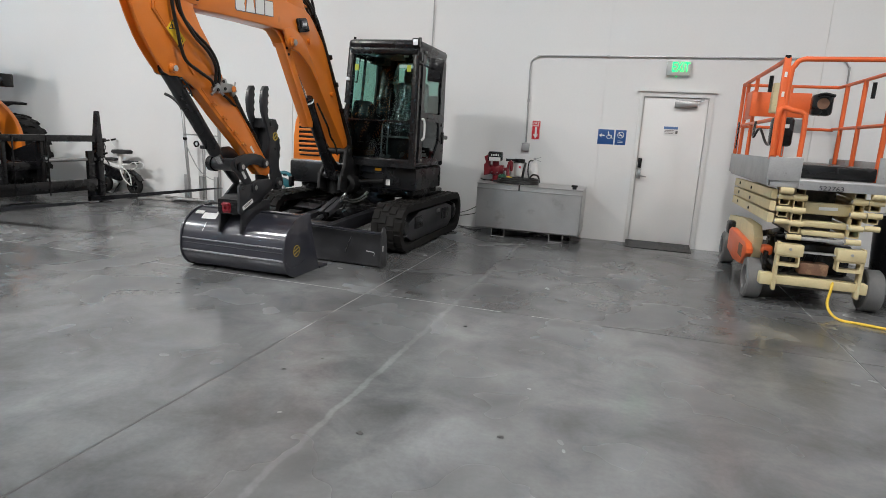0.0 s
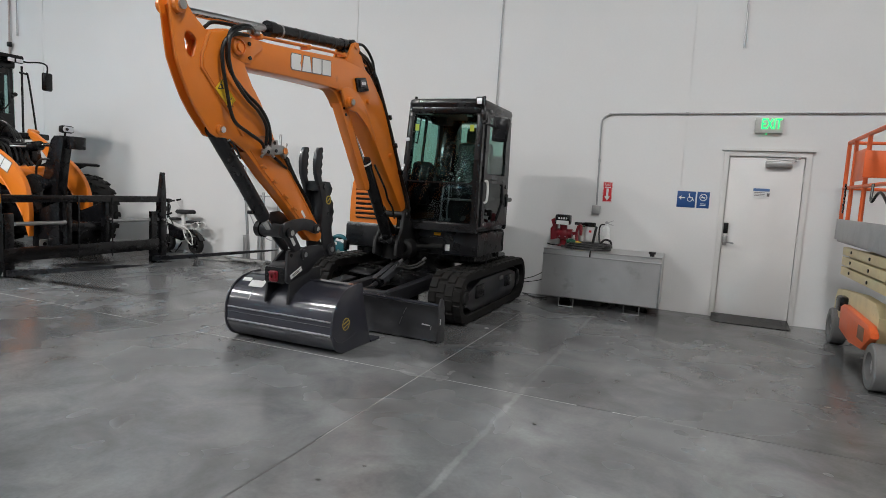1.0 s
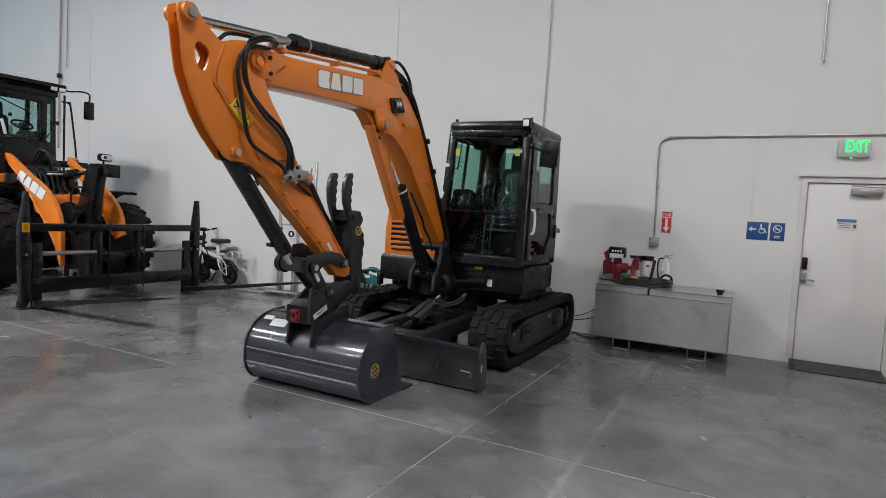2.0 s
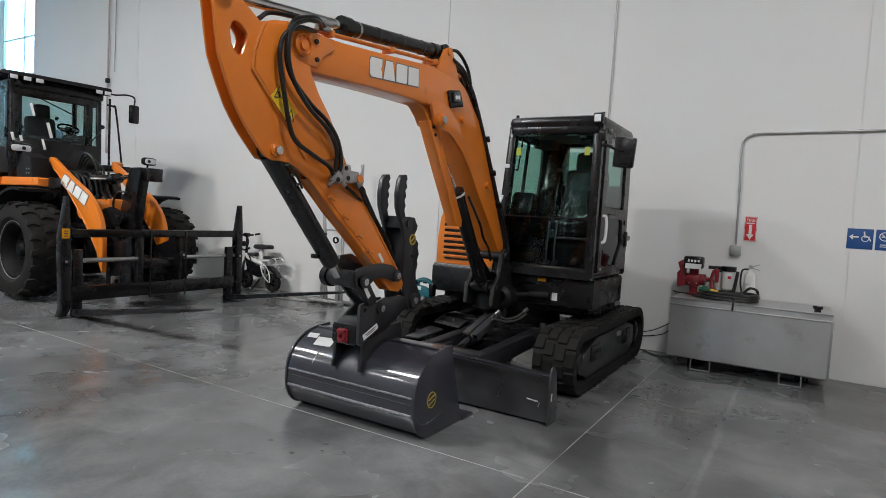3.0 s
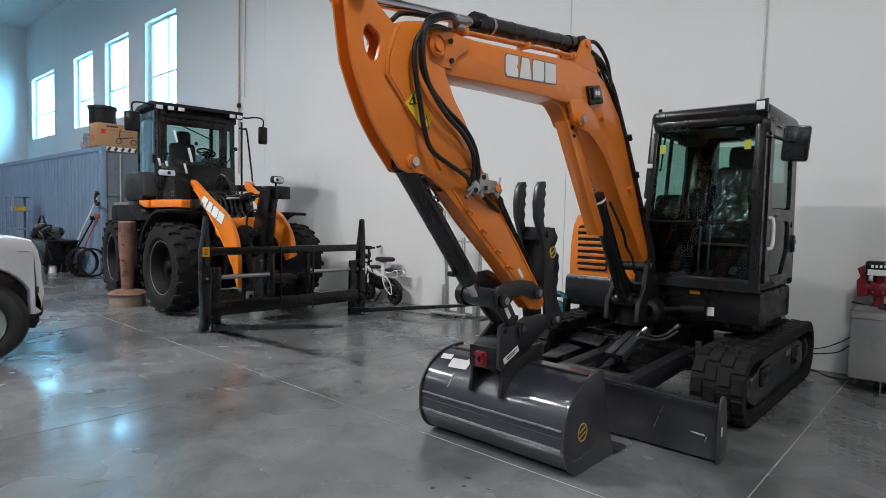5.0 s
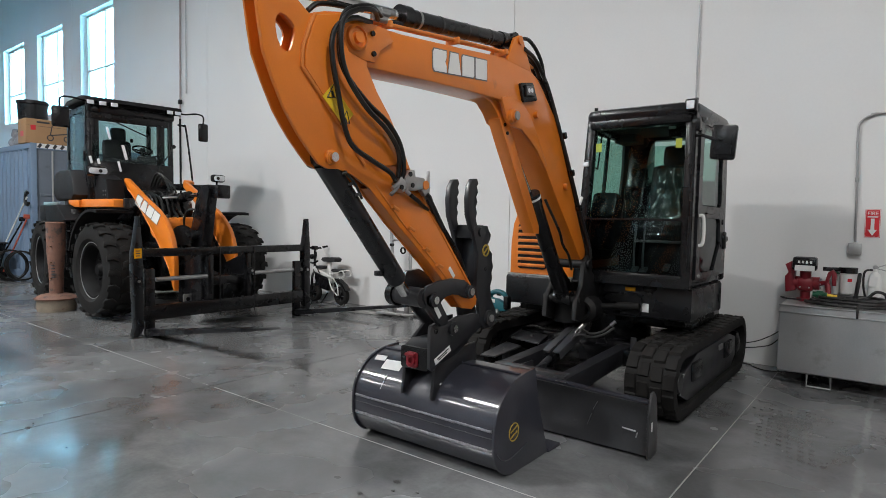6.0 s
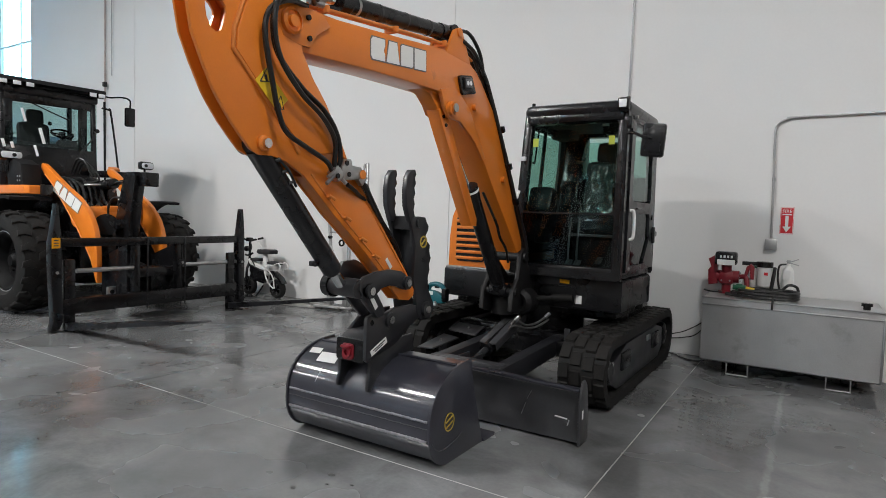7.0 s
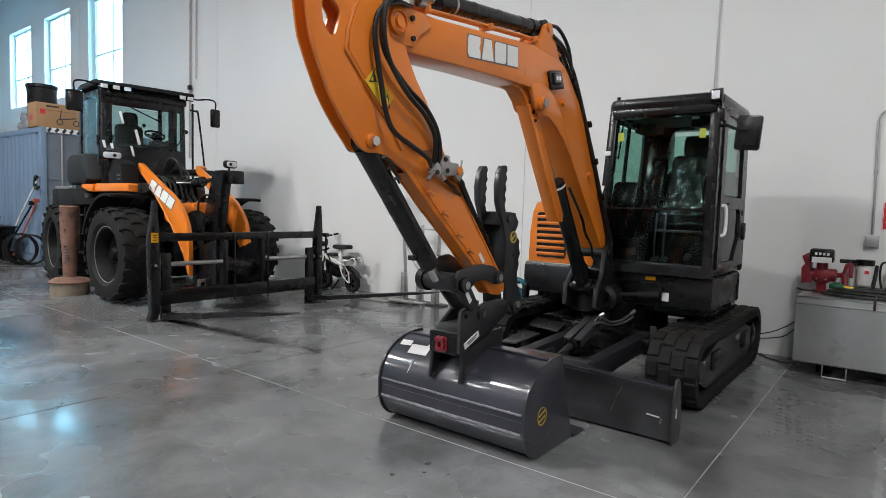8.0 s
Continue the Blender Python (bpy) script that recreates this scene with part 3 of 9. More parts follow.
# conduit runs and boxes on the wall
cd = thing("conduit", (-1.6, WALL_Y, 1.3), "grey steel electrical conduit bent along the wall", "conduit")
yc = WALL_Y - 0.02
bm = B()
tube(bm, [(-1.60, yc, 1.38), (-1.61, yc, 1.9), (-1.625, yc, 2.45), (-1.60, yc, 2.58), (-1.50, yc, 2.635), (-1.35, yc, 2.645), (0.4, yc, 2.655), (2.30, yc, 2.66), (2.42, yc, 2.64), (2.49, yc, 2.56), (2.50, yc, 2.43), (2.50, yc, 1.2)], 0.0115, 10, 6)
part("pipe", bm, M["zinc"], cd)
bm = B()
box(bm, (-1.60, WALL_Y - 0.028, 1.31), (0.115, 0.05, 0.115), 0.006)
part("junction_box", bm, M["zinc"], cd, "galvanised junction box")
for x, z in ((-0.52, 2.65), (1.2, 2.657), (-1.612, 2.0)):
    part("coupling", mk(cyl, (x - (0.02 if z > 2.3 else 0), yc, z - (0 if z > 2.3 else 0.02)), (x + (0.02 if z > 2.3 else 0), yc, z + (0 if z > 2.3 else 0.02)), 0.017, 12), M["zinc"], cd)
bm = B()
tube(bm, [(-3.19, yc, 2.2), (-3.175, yc, 4.5), (-3.16, yc, 9.5)], 0.009, 8, 4)
solo("wall_cable", bm, M["zinc"], "thin grey cable pipe running up the wall", "pipe")
bm = B()
tube(bm, [(0.07, yc, 3.47), (0.05, yc, 6.0), (0.04, yc, 9.5)], 0.014, 8, 4)
solo("ceiling_drop_pipe", bm, M["zinc"], "short grey conduit stub dropping down the wall", "pipe")
pp = thing("sprinkler_pipe", (-14.65, WALL_Y, 4.1), "thin reddish pipe with hanging valve on the wall", "pipe")
bm = B()
tube(bm, [(-14.65, yc - 0.03, 2.5), (-14.65, yc - 0.03, 9.5)], 0.02, 8, 4)
part("pipe", bm, M["pipepaint"], pp)
bm = B()
tube(bm, [(-14.4, yc - 0.02, 4.3), (-14.4, yc - 0.02, 9.5)], 0.012, 8, 4)
part("thin_pipe", bm, M["zinc"], pp)
part("valve", mk(box, (-14.6, yc - 0.06, 4.12), (0.09, 0.08, 0.11), 0.02), M["black"], pp)

# signs
fs = thing("fire_extinguisher_sign", (-1.47, WALL_Y, 1.42), "red and white fire extinguisher sign with down arrow", "sign")
part("plate", mk(box, (-1.468, WALL_Y - 0.002, 1.567), (0.125, 0.004, 0.28)), M["redsign"], fs)
bm = B()
for c, s in (((-1.468, 1.702), (0.119, 0.005)), ((-1.468, 1.432), (0.119, 0.005)), ((-1.5255, 1.567), (0.004, 0.27)), ((-1.4105, 1.567), (0.004, 0.27))):
    box(bm, (c[0], WALL_Y - 0.0055, c[1]), (s[0], 0.003, s[1]))
part("border", bm, M["paper"], fs)
bm = B()
prism(bm, [(-1.468, 1.445), (-1.43, 1.505), (-1.453, 1.505), (-1.453, 1.615), (-1.483, 1.615), (-1.483, 1.505), (-1.506, 1.505)], "y", WALL_Y - 0.008, WALL_Y - 0.0045)
part("arrow", bm, M["paper"], fs, "white arrow")
bm = B()
text_mesh(bm, "FIRE", 0.05, pose(-1.468, WALL_Y - 0.006, 1.665, 90, 0, 0), 0.001)
part("word", bm, M["paper"], fs, smooth=0)
part("print_line", mk(box, (-1.468, WALL_Y - 0.0055, 1.632), (0.085, 0.003, 0.012)), M["paper"], fs)


def blue_sign(x0, x1, arrow):
    s = thing("restroom_sign" if arrow else "no_smoking_sign", ((x0 + x1) / 2, WALL_Y, 1.418), "blue square wall sign with white accessible symbol and arrow" if arrow else "blue wall sign with white prohibition ring", "sign")
    xm, y = (x0 + x1) / 2, WALL_Y - 0.002
    part("plate", mk(box, (xm, y, 1.525), (x1 - x0, 0.004, 0.213), 0.001), M["blue"], s)
    bm = B()
    if arrow:
        prism(bm, [(x0 + 0.018, 1.545), (x0 + 0.052, 1.575), (x0 + 0.052, 1.553), (x0 + 0.10, 1.553), (x0 + 0.10, 1.537), (x0 + 0.052, 1.537), (x0 + 0.052, 1.515)], "y", y - 0.006, y - 0.0025)
        part("arrow", bm, M["paper"], s, "white arrow")
        bm = B()
        ring(bm, (x0 + 0.158, y - 0.004, 1.53), "y", 0.034, 0.026, 0.003, 24)
        box(bm, (x0 + 0.150, y - 0.0042, 1.575), (0.014, 0.003, 0.06), 0, (0, -8, 0))
        box(bm, (x0 + 0.172, y - 0.0042, 1.548), (0.05, 0.003, 0.012))
        box(bm, (x0 + 0.198, y - 0.0042, 1.525), (0.012, 0.003, 0.045), 0, (0, -25, 0))
        part("symbol", bm, M["paper"], s)
    else:
        ring(bm, (xm, y - 0.004, 1.56), "y", 0.047, 0.038, 0.003, 28)
        box(bm, (xm, y - 0.0042, 1.56), (0.085, 0.003, 0.009), 0, (0, 45, 0))
        box(bm, (xm - 0.002, y - 0.0042, 1.557), (0.05, 0.003, 0.012))
        part("symbol", bm, M["paper"], s)
        bm = B()
        for k in range(2):
            box(bm, (xm, y - 0.004, 1.475 - 0.02 * k), (0.07, 0.003, 0.008))
        part("print_line", bm, M["paper"], s)


blue_sign(-0.552, -0.325, True)
blue_sign(-0.305, -0.155, False)

# high-bay lamps under the roof
(BX_, BY_) = list(BAYS)[0]
bay = thing("high_bay_light", (BX_, BY_, BAY_Z), "white rectangular high-bay light hung from the roof", "ceiling light", "high-bay lights")
part("body", mk(box, (BX_, BY_, BAY_Z + 0.05), (1.0, 0.55, 0.09), 0.02), M["white"], bay)
part("diffuser", mk(box, (BX_, BY_, BAY_Z + 0.003), (0.9, 0.45, 0.006)), M["lampglow"], bay)
bm = B()
for dx in (-0.4, 0.4):
    cyl(bm, (BX_ + dx, BY_, BAY_Z + 0.09), (BX_ + dx, BY_, TOP), 0.006, 8)
part("hanger", bm, M["zinc"], bay)
for bx, by in list(BAYS)[1:]:
    copy_thing(bay, pose(bx, by, BAY_Z))

# ---- excavator ----
XB = -3.52          # middle of boom, stick and bucket
XN, XF = XB + 0.085, XB - 0.125
exc = thing("excavator", (-3.55, 8.4, 0), "orange and black compact crawler excavator with closed cab and grey bucket", "excavator")

# one rubber track with its running gear, then the other
TR_Y0, TR_Y1, TR_R = 7.45, 9.44, 0.29


def track_loop(r, n=10):
    """The belt's side outline at a distance r from the wheel centres."""
    out = []
    for k in range(n + 1):
        a = radians(-90 - 180 * k / n)
        out.append((TR_Y0 + r * math.cos(a), TR_R + 0.01 + r * math.sin(a)))
    for k in range(n + 1):
        a = radians(90 - 180 * k / n)
        out.append((TR_Y1 + r * math.cos(a), TR_R + 0.01 + r * math.sin(a)))
    return out


def add_track(x0, x1):
    bm = B()
    prism(bm, track_loop(TR_R - 0.02), "x", x0, x1, holes=[track_loop(TR_R - 0.095)[::-1]])
    belt = part("track", bm, M["trackrubber"], exc, "black rubber track with block lugs", smooth=0.5)
    per, L = 2 * (TR_Y1 - TR_Y0) + 2 * math.pi * TR_R, TR_Y1 - TR_Y0
    n, w = 36, x1 - x0
    lug = B()
    prism(lug, [(-0.064, -0.03), (-0.052, 0.004), (0.052, 0.004), (0.064, -0.03)], "x", -w * 0.115, w * 0.115, bev=0.010)
    lug_mesh = finish(lug, "lug", M["lugrubber"])
    for k in range(n):
        for row, (u, sh) in enumerate(((0.115, 0.0), (0.365, 0.32), (0.635, 0.5), (0.885, 0.82))):
            s_ = (k + sh) / n * per
            if s_ < L:
                p, a = (TR_Y0 + s_, 0.0), -90
            elif s_ < L + math.pi * TR_R:
                a, p = -90 + math.degrees((s_ - L) / TR_R), None
            elif s_ < 2 * L + math.pi * TR_R:
                p, a = (TR_Y1 - (s_ - L - math.pi * TR_R), 2 * TR_R), 90
            else:
                a, p = 90 + math.degrees((s_ - 2 * L - math.pi * TR_R) / TR_R), None
            if p is None:
                c = TR_Y1 if -90 < a < 90 else TR_Y0
                p = (c + TR_R * math.cos(radians(a)), TR_R + TR_R * math.sin(radians(a)))
            lo = new("lug", lug_mesh)
            lo.parent = belt
            lo.matrix_basis = pose(x0 + w * u - exc.location.x, p[0] - 0.016 * math.cos(radians(a)) - exc.location.y, p[1] + 0.01 - 0.010 * math.sin(radians(a)), a - 90)
    xm, out = (x0 + x1) / 2, (x1 if x1 > XB else x0)
    sgn = 1 if out > XB else -1
    bm = B()
    lathe(bm, (xm, TR_Y0, TR_R + 0.01), "x", [(0.0, -0.16), (0.07, -0.16), (0.09, -0.13), (0.215, -0.1), (0.215, 0.1), (0.09, 0.13), (0.07, 0.16), (0.0, 0.16)], 28)
    part("idler", bm, M["black"], belt)
    bm = B()
    lathe(bm, (xm, TR_Y1, TR_R + 0.01), "x", [(0.0, -0.13), (0.12, -0.13), (0.16, -0.05), (0.2, -0.04), (0.2, 0.04), (0.16, 0.05), (0.12, 0.15), (0.06, 0.17), (0.0, 0.17)], 28)
    for k in range(14):
        a = 2 * math.pi * k / 14
        box(bm, (xm, TR_Y1 + 0.21 * math.cos(a), TR_R + 0.01 + 0.21 * math.sin(a)), (0.07, 0.04, 0.05), 0.008, (math.degrees(a), 0, 0))
    part("sprocket", bm, M["black"], belt)
    for k in range(4):
        y = TR_Y0 + 0.42 + k * 0.42
        bm = B()
        lathe(bm, (xm, y, 0.135), "x", [(0, -0.15), (0.05, -0.15), (0.08, -0.12), (0.08, 0.12), (0.05, 0.15), (0, 0.15)], 18)
        part("roller", bm, M["black"], belt)
    bm = B()
    prism(bm, [(TR_Y0 + 0.0, 0.2), (TR_Y0 + 0.2, 0.115), (TR_Y1 - 0.3, 0.115), (TR_Y1 - 0.12, 0.2), (TR_Y1 - 0.14, 0.4), (TR_Y1 - 0.4, 0.46), (TR_Y0 + 0.45, 0.46), (TR_Y0 + 0.1, 0.36)],
          "x", xm - 0.16, xm + 0.16, bev=0.012)
    part("track_frame", bm, M["linkgrey"], belt)
    for y in (7.85, 8.95):
        part("cover_plate", mk(box, (xm + sgn * 0.165, y, 0.33), (0.04, 0.26, 0.15), 0.015), M["black"], belt)
    part("tension_cover", mk(box, (xm + sgn * 0.175, 8.62, 0.40), (0.02, 0.12, 0.05), 0.006), M["steel"], belt)


add_track(-2.87, -2.495)
add_track(-4.545, -4.17)
bm = B()
prism(bm, rounded(-4.2, 7.75, -2.9, 9.05, 0.2), "z", 0.28, 0.42, bev=0.01)
for sx in (-1, 1):
    box(bm, (XB + sx * 0.62, 8.0, 0.38), (0.4, 0.22, 0.16), 0.02, (0, 0, sx * 18))
    box(bm, (XB + sx * 0.62, 8.85, 0.38), (0.4, 0.22, 0.16), 0.02, (0, 0, -sx * 18))
cyl(bm, (XB, 8.4, 0.40), (XB, 8.4, 0.62), 0.42, 40)
part("undercarriage", bm, M["black"], exc)
# dark filler added to close the lit gap under the house
part("belly_pan", mk(box, (XB, 8.75, 0.615), (1.7, 1.0, 0.09), 0.02), M["black"], exc)
part("slew_ring", mk(cyl, (XB, 8.4, 0.60), (XB, 8.4, 0.70), 0.47, 44), M["black"], exc)
# dozer blade
bm = B()
prof = [(6.60, 0.004), (6.56, 0.02), (6.585, 0.12), (6.60, 0.24), (6.59, 0.32), (6.565, 0.378), (6.60, 0.386), (6.635, 0.33), (6.65, 0.24), (6.64, 0.12), (6.63, 0.02)]
prism(bm, prof, "x", -4.57, -2.47)
for v in bm.verts:
    v.co.z -= (v.co.x + 3.52) * 0.025 * v.co.z / 0.39
blade = part("dozer_blade", bm, M["blade"], exc, "scuffed dark grey dozer blade")
for x in (-2.47, -4.586):
    bm = B()
    prism(bm, [(6.535, 0.004), (6.53, 0.30), (6.55, 0.38), (6.575, 0.430), (6.62, 0.434), (6.655, 0.40), (6.68, 0.32), (6.70, 0.20), (6.70, 0.004)], "x", x, x + 0.016, bev=0.003)
    part("end_plate", bm, M["blade"], blade)
part("yellow_mark", mk(box, (-2.4525, 6.58, 0.21), (0.002, 0.022, 0.06), 0), M["paper"], blade)
bm = B()
box(bm, (-3.52, 6.605, 0.390), (2.08, 0.06, 0.022), 0.009, (0, 1.43, 0))
part("top_edge", bm, M["bucketgrey"], blade)
part("scuff", mk(box, (-2.60, 6.571, 0.165), (0.09, 0.004, 0.010), 0.001, (0, 4, 0)), M["paper"], blade)
part("scuff", mk(box, (-2.545, 6.565, 0.14), (0.008, 0.004, 0.04), 0.001, (0, 14, 0)), M["steel"], blade)
part("scuff", mk(box, (-2.88, 6.578, 0.17), (0.006, 0.004, 0.09), 0, (0, 20, 0)), M["steel"], blade)
part("scuff", mk(box, (-2.845, 6.588, 0.27), (0.004, 0.004, 0.07), 0, (0, 26, 0)), M["steel"], blade)
random.seed(12)
for k in range(9):
    xk = -4.4 + 1.9 * random.random()
    part("chip", mk(box, (xk, 6.573, 0.399 - (xk + 3.52) * 0.025), (0.02 + 0.05 * random.random(), 0.006, 0.005), 0), M["steel"], blade)
for sx in (-1, 1):
    bm = B()
    prism(bm, [(6.64, 0.22), (6.64, 0.39), (7.2, 0.41), (8.0, 0.44), (8.0, 0.30), (7.2, 0.26)], "x", XB + 0.09 + sx * 0.275 - 0.055, XB + 0.09 + sx * 0.275 + 0.055, bev=0.008)
    part("blade_arm", bm, M["linkgrey"], exc)
part("cross_member", mk(box, (XB + 0.09, 6.72, 0.33), (0.62, 0.10, 0.16), 0.012), M["blade"], exc)
part("cross_member", mk(box, (XB, 7.98, 0.37), (1.2, 0.14, 0.18), 0.02), M["black"], exc)
BCX = XB + 0.05
part("blade_rod", mk(cyl, (BCX, 6.84, 0.33), (BCX, 7.16, 0.42), 0.028, 16), M["linkgrey"], exc)
bm = B()
cyl(bm, (BCX, 7.10, 0.40), (BCX, 7.80, 0.61), 0.055, 20)
part("blade_cylinder", bm, M["black"], exc)
bm = B()
box(bm, (BCX, 7.42, 0.545), (0.15, 0.62, 0.014), 0.004, (17, 0, 0))
for sx in (-1, 1):
    box(bm, (BCX + sx * 0.072, 7.43, 0.515), (0.008, 0.60, 0.07), 0.002, (17, 0, 0))
part("cylinder_guard", bm, M["blade"], exc, "grey guard plate over the blade cylinder")
for sx in (-1, 1):
    part("clevis", mk(box, (BCX + sx * 0.06, 6.84, 0.34), (0.022, 0.18, 0.15), 0.012), M["linkgrey"], exc)
part("pin_head", mk(cyl, (BCX + 0.07, 6.83, 0.36), (BCX + 0.085, 6.83, 0.36), 0.026, 14), M["steel"], exc)
part("blade_hose", mk(tube, [(BCX + 0.06, 7.45, 0.56), (BCX + 0.13, 7.40, 0.63), (BCX + 0.18, 7.48, 0.58), (BCX + 0.24, 7.58, 0.59), (BCX + 0.29, 7.66, 0.64)], 0.0105), M["hosegrey"], exc)
part("blade_hose", mk(tube, [(BCX + 0.05, 7.38, 0.50), (BCX + 0.12, 7.36, 0.58), (BCX + 0.19, 7.50, 0.55), (BCX + 0.26, 7.60, 0.57), (BCX + 0.31, 7.68, 0.62)], 0.0105), M["hosegrey"], exc)
for p in ((BCX + 0.07, 7.44, 0.575), (BCX + 0.12, 7.40, 0.625), (BCX + 0.29, 7.66, 0.64)):
    part("hose_fitting", mk(cyl, p, (p[0] + 0.035, p[1] + 0.01, p[2] + 0.035), 0.017, 10), M["steel"], exc)
for corners, zt in ((((-4.00, 6.87), (-3.87, 6.90), (-3.92, 7.42), (-4.12, 7.48)), 0.395), (((-4.08, 7.50), (-3.75, 7.42), (-3.875, 7.84), (-4.18, 7.88)), 0.44)):
    bm = B()
    prism(bm, list(corners), "z", zt - 0.014, zt, bev=0.003)
    xm_, ym_ = sum(c[0] for c in corners) / 4, sum(c[1] for c in corners) / 4
    box(bm, (xm_, ym_ + 0.08, zt - 0.08), (0.04, 0.06, 0.14), 0)
    part("step_plate", bm, M["blade"], exc)
    part("plate_bolt", mk(cyl, (xm_ + 0.02, ym_, zt), (xm_ + 0.02, ym_, zt + 0.02), 0.011, 8), M["steel"], exc)
for x_, y_ in ((-3.62, 7.80), (-3.54, 7.82)):
    part("hose_guide", mk(box, (x_ + 0.01, y_ + 0.02, 0.52), (0.02, 0.012, 0.20), 0.003, (-12, 5, 0)), M["linkgrey"], exc)
part("hose_guide", mk(tube, [(-3.74, 7.70, 0.47), (-3.60, 7.76, 0.50), (-3.50, 7.78, 0.49)], 0.010), M["hosegrey"], exc)
part("hose_guide", mk(box, (-2.98, 7.67, 0.46), (0.05, 0.02, 0.20), 0.004), M["linkgrey"], exc)
# house
HC = (XB, 8.4)


def house_outline(r, front, x0, x1, n=26):
    pts = [(x1, front), (x1, 8.75)]
    a0 = math.degrees(math.atan2(8.75 - HC[1], x1 - HC[0]))
    a1 = math.degrees(math.atan2(8.75 - HC[1], x0 - HC[0]))
    for k in range(n + 1):
        a = radians(a0 + (a1 - a0) * k / n)
        pts.append((HC[0] + r * math.cos(a), HC[1] + r * math.sin(a)))
    pts += [(x0, 8.75), (x0, front)]
    return pts


bm = B()
ho = house_outline(1.03, 7.83, -4.35, -2.57)
prism(bm, ho, "z", 0.71, 1.0, bev=0.03)
house = part("house_skirt", bm, M["skirt"], exc, "dark grey lower body panels")
bm = B()
prism(bm, house_outline(0.98, 8.0, -4.28, -2.66), "z", 0.64, 0.712)
part("house_floor", bm, M["black"], exc)
bm = B()
prism(bm, rounded(-3.33, 0.715, -2.97, 0.915, 0.06), "y", 7.79, 7.829, holes=[rounded(-3.32, 0.725, -2.98, 0.905, 0.055)[::-1]])
part("front_recess", bm, M["black"], house)
part("reflector", mk(box, (-3.07, 7.795, 0.955), (0.09, 0.012, 0.035), 0.004), M["amber"], house, "amber reflector")
part("data_label", mk(box, (-2.95, 7.826, 0.80), (0.065, 0.006, 0.075)), M["paper"], house, "small white label")
part("seam", mk(box, (-2.569, 8.25, 0.985), (0.012, 0.9, 0.012)), M["black"], house)
# counterweight at the back
bm = B()
prism(bm, [(HC[0] + r_ * math.cos(radians(a)), HC[1] + r_ * math.sin(radians(a))) for r_, rng_ in ((1.05, range(22, 159, 8)), (0.75, range(158, 21, -8))) for a in rng_], "z", 1.0, 1.45, bev=0.03)
part("counterweight", bm, M["charcoal"], exc)
# engine hood with grille
bm = B()
prism(bm, [(-4.335, 1.003), (-4.33, 1.30), (-4.305, 1.50), (-4.265, 1.595), (-4.15, 1.635), (-3.62, 1.65), (-3.62, 1.003)], "y", 7.86, 9.15, bev=0.025)
hood = part("engine_hood", bm, M["orange"], exc, "orange engine hood with slatted grille")
bm = B()
prism(bm, rounded(-4.235, 1.06, -3.92, 1.50, 0.03), "y", 7.848, 7.862)
part("grille_recess", bm, M["black"], hood)
for k in range(7):
    part("slat", mk(box, (-4.08, 7.84, 1.095 + k * 0.06), (0.30, 0.03, 0.024), 0.004, (25, 0, 0)), M["orange2"], hood)
part("hood_trim", mk(box, (-3.99, 7.85, 1.0), (0.70, 0.03, 0.016), 0.003), M["steel"], hood)
# swing post and boom foot
bm = B()
for x in (XB - 0.18, XB + 0.10):
    prism(bm, [(7.36, 0.70), (7.38, 0.86), (7.48, 0.98), (7.52, 1.18), (7.60, 1.24), (7.68, 1.1), (7.86, 0.96), (7.9, 0.72), (7.86, 0.66), (7.5, 0.66)], "x", x, x + 0.05, bev=0.02)
box(bm, (XB - 0.04, 7.68, 0.76), (0.24, 0.34, 0.2), 0.05)
cyl(bm, (XB - 0.04, 7.62, 0.64), (XB - 0.04, 7.62, 0.90), 0.13, 28)
cyl(bm, (XB - 0.20, 7.58, 1.16), (XB + 0.17, 7.58, 1.16), 0.04, 20)
cyl(bm, (XB - 0.19, 7.44, 0.86), (XB + 0.16, 7.44, 0.86), 0.035, 20)
part("swing_post", bm, M["mattblack"], exc)
bm = B()
lathe(bm, (XB + 0.13, 7.62, 0.765), "y", [(0.05, -0.09), (0.08, -0.10), (0.115, -0.06), (0.115, 0.1), (0.05, 0.1)], 28, closed=True)
box(bm, (XB + 0.02, 7.66, 0.77), (0.16, 0.2, 0.16), 0.04)
part("swing_lug", bm, M["mattblack"], exc)
bm = B()
cyl(bm, (XB + 0.20, 7.68, 0.79), (-3.16, 7.78, 0.80), 0.024, 18)
cyl(bm, (-3.17, 7.77, 0.80), (-2.99, 7.80, 0.81), 0.034, 18)
part("swing_cylinder", bm, M["trackrubber"], exc)
# boom
boom_out = [(4.80, 2.325), (4.745, 2.36), (4.73, 2.42), (4.755, 2.485), (4.82, 2.52), (4.95, 2.525), (5.2, 2.535), (5.7, 2.585), (6.2, 2.64), (6.44, 2.655), (6.60, 2.635), (6.72, 2.59), (6.80, 2.535),
            (6.89, 2.455), (7.00, 2.36), (7.10, 2.22), (7.28, 1.915), (7.45, 1.68), (7.655, 1.29), (7.655, 1.22), (7.57, 1.19), (7.36, 1.42), (7.144, 1.645), (6.855, 1.968), (6.70, 2.11), (6.56, 2.27), (6.44, 2.335), (6.20, 2.35),
            (5.858, 2.342), (5.5, 2.33), (4.95, 2.30)]
bm = B()
prism(bm, boom_out, "x", XF, XN, bev=0.012)
boom = part("boom", bm, M["orange"], exc, "orange curved main boom with white lettering blocks")
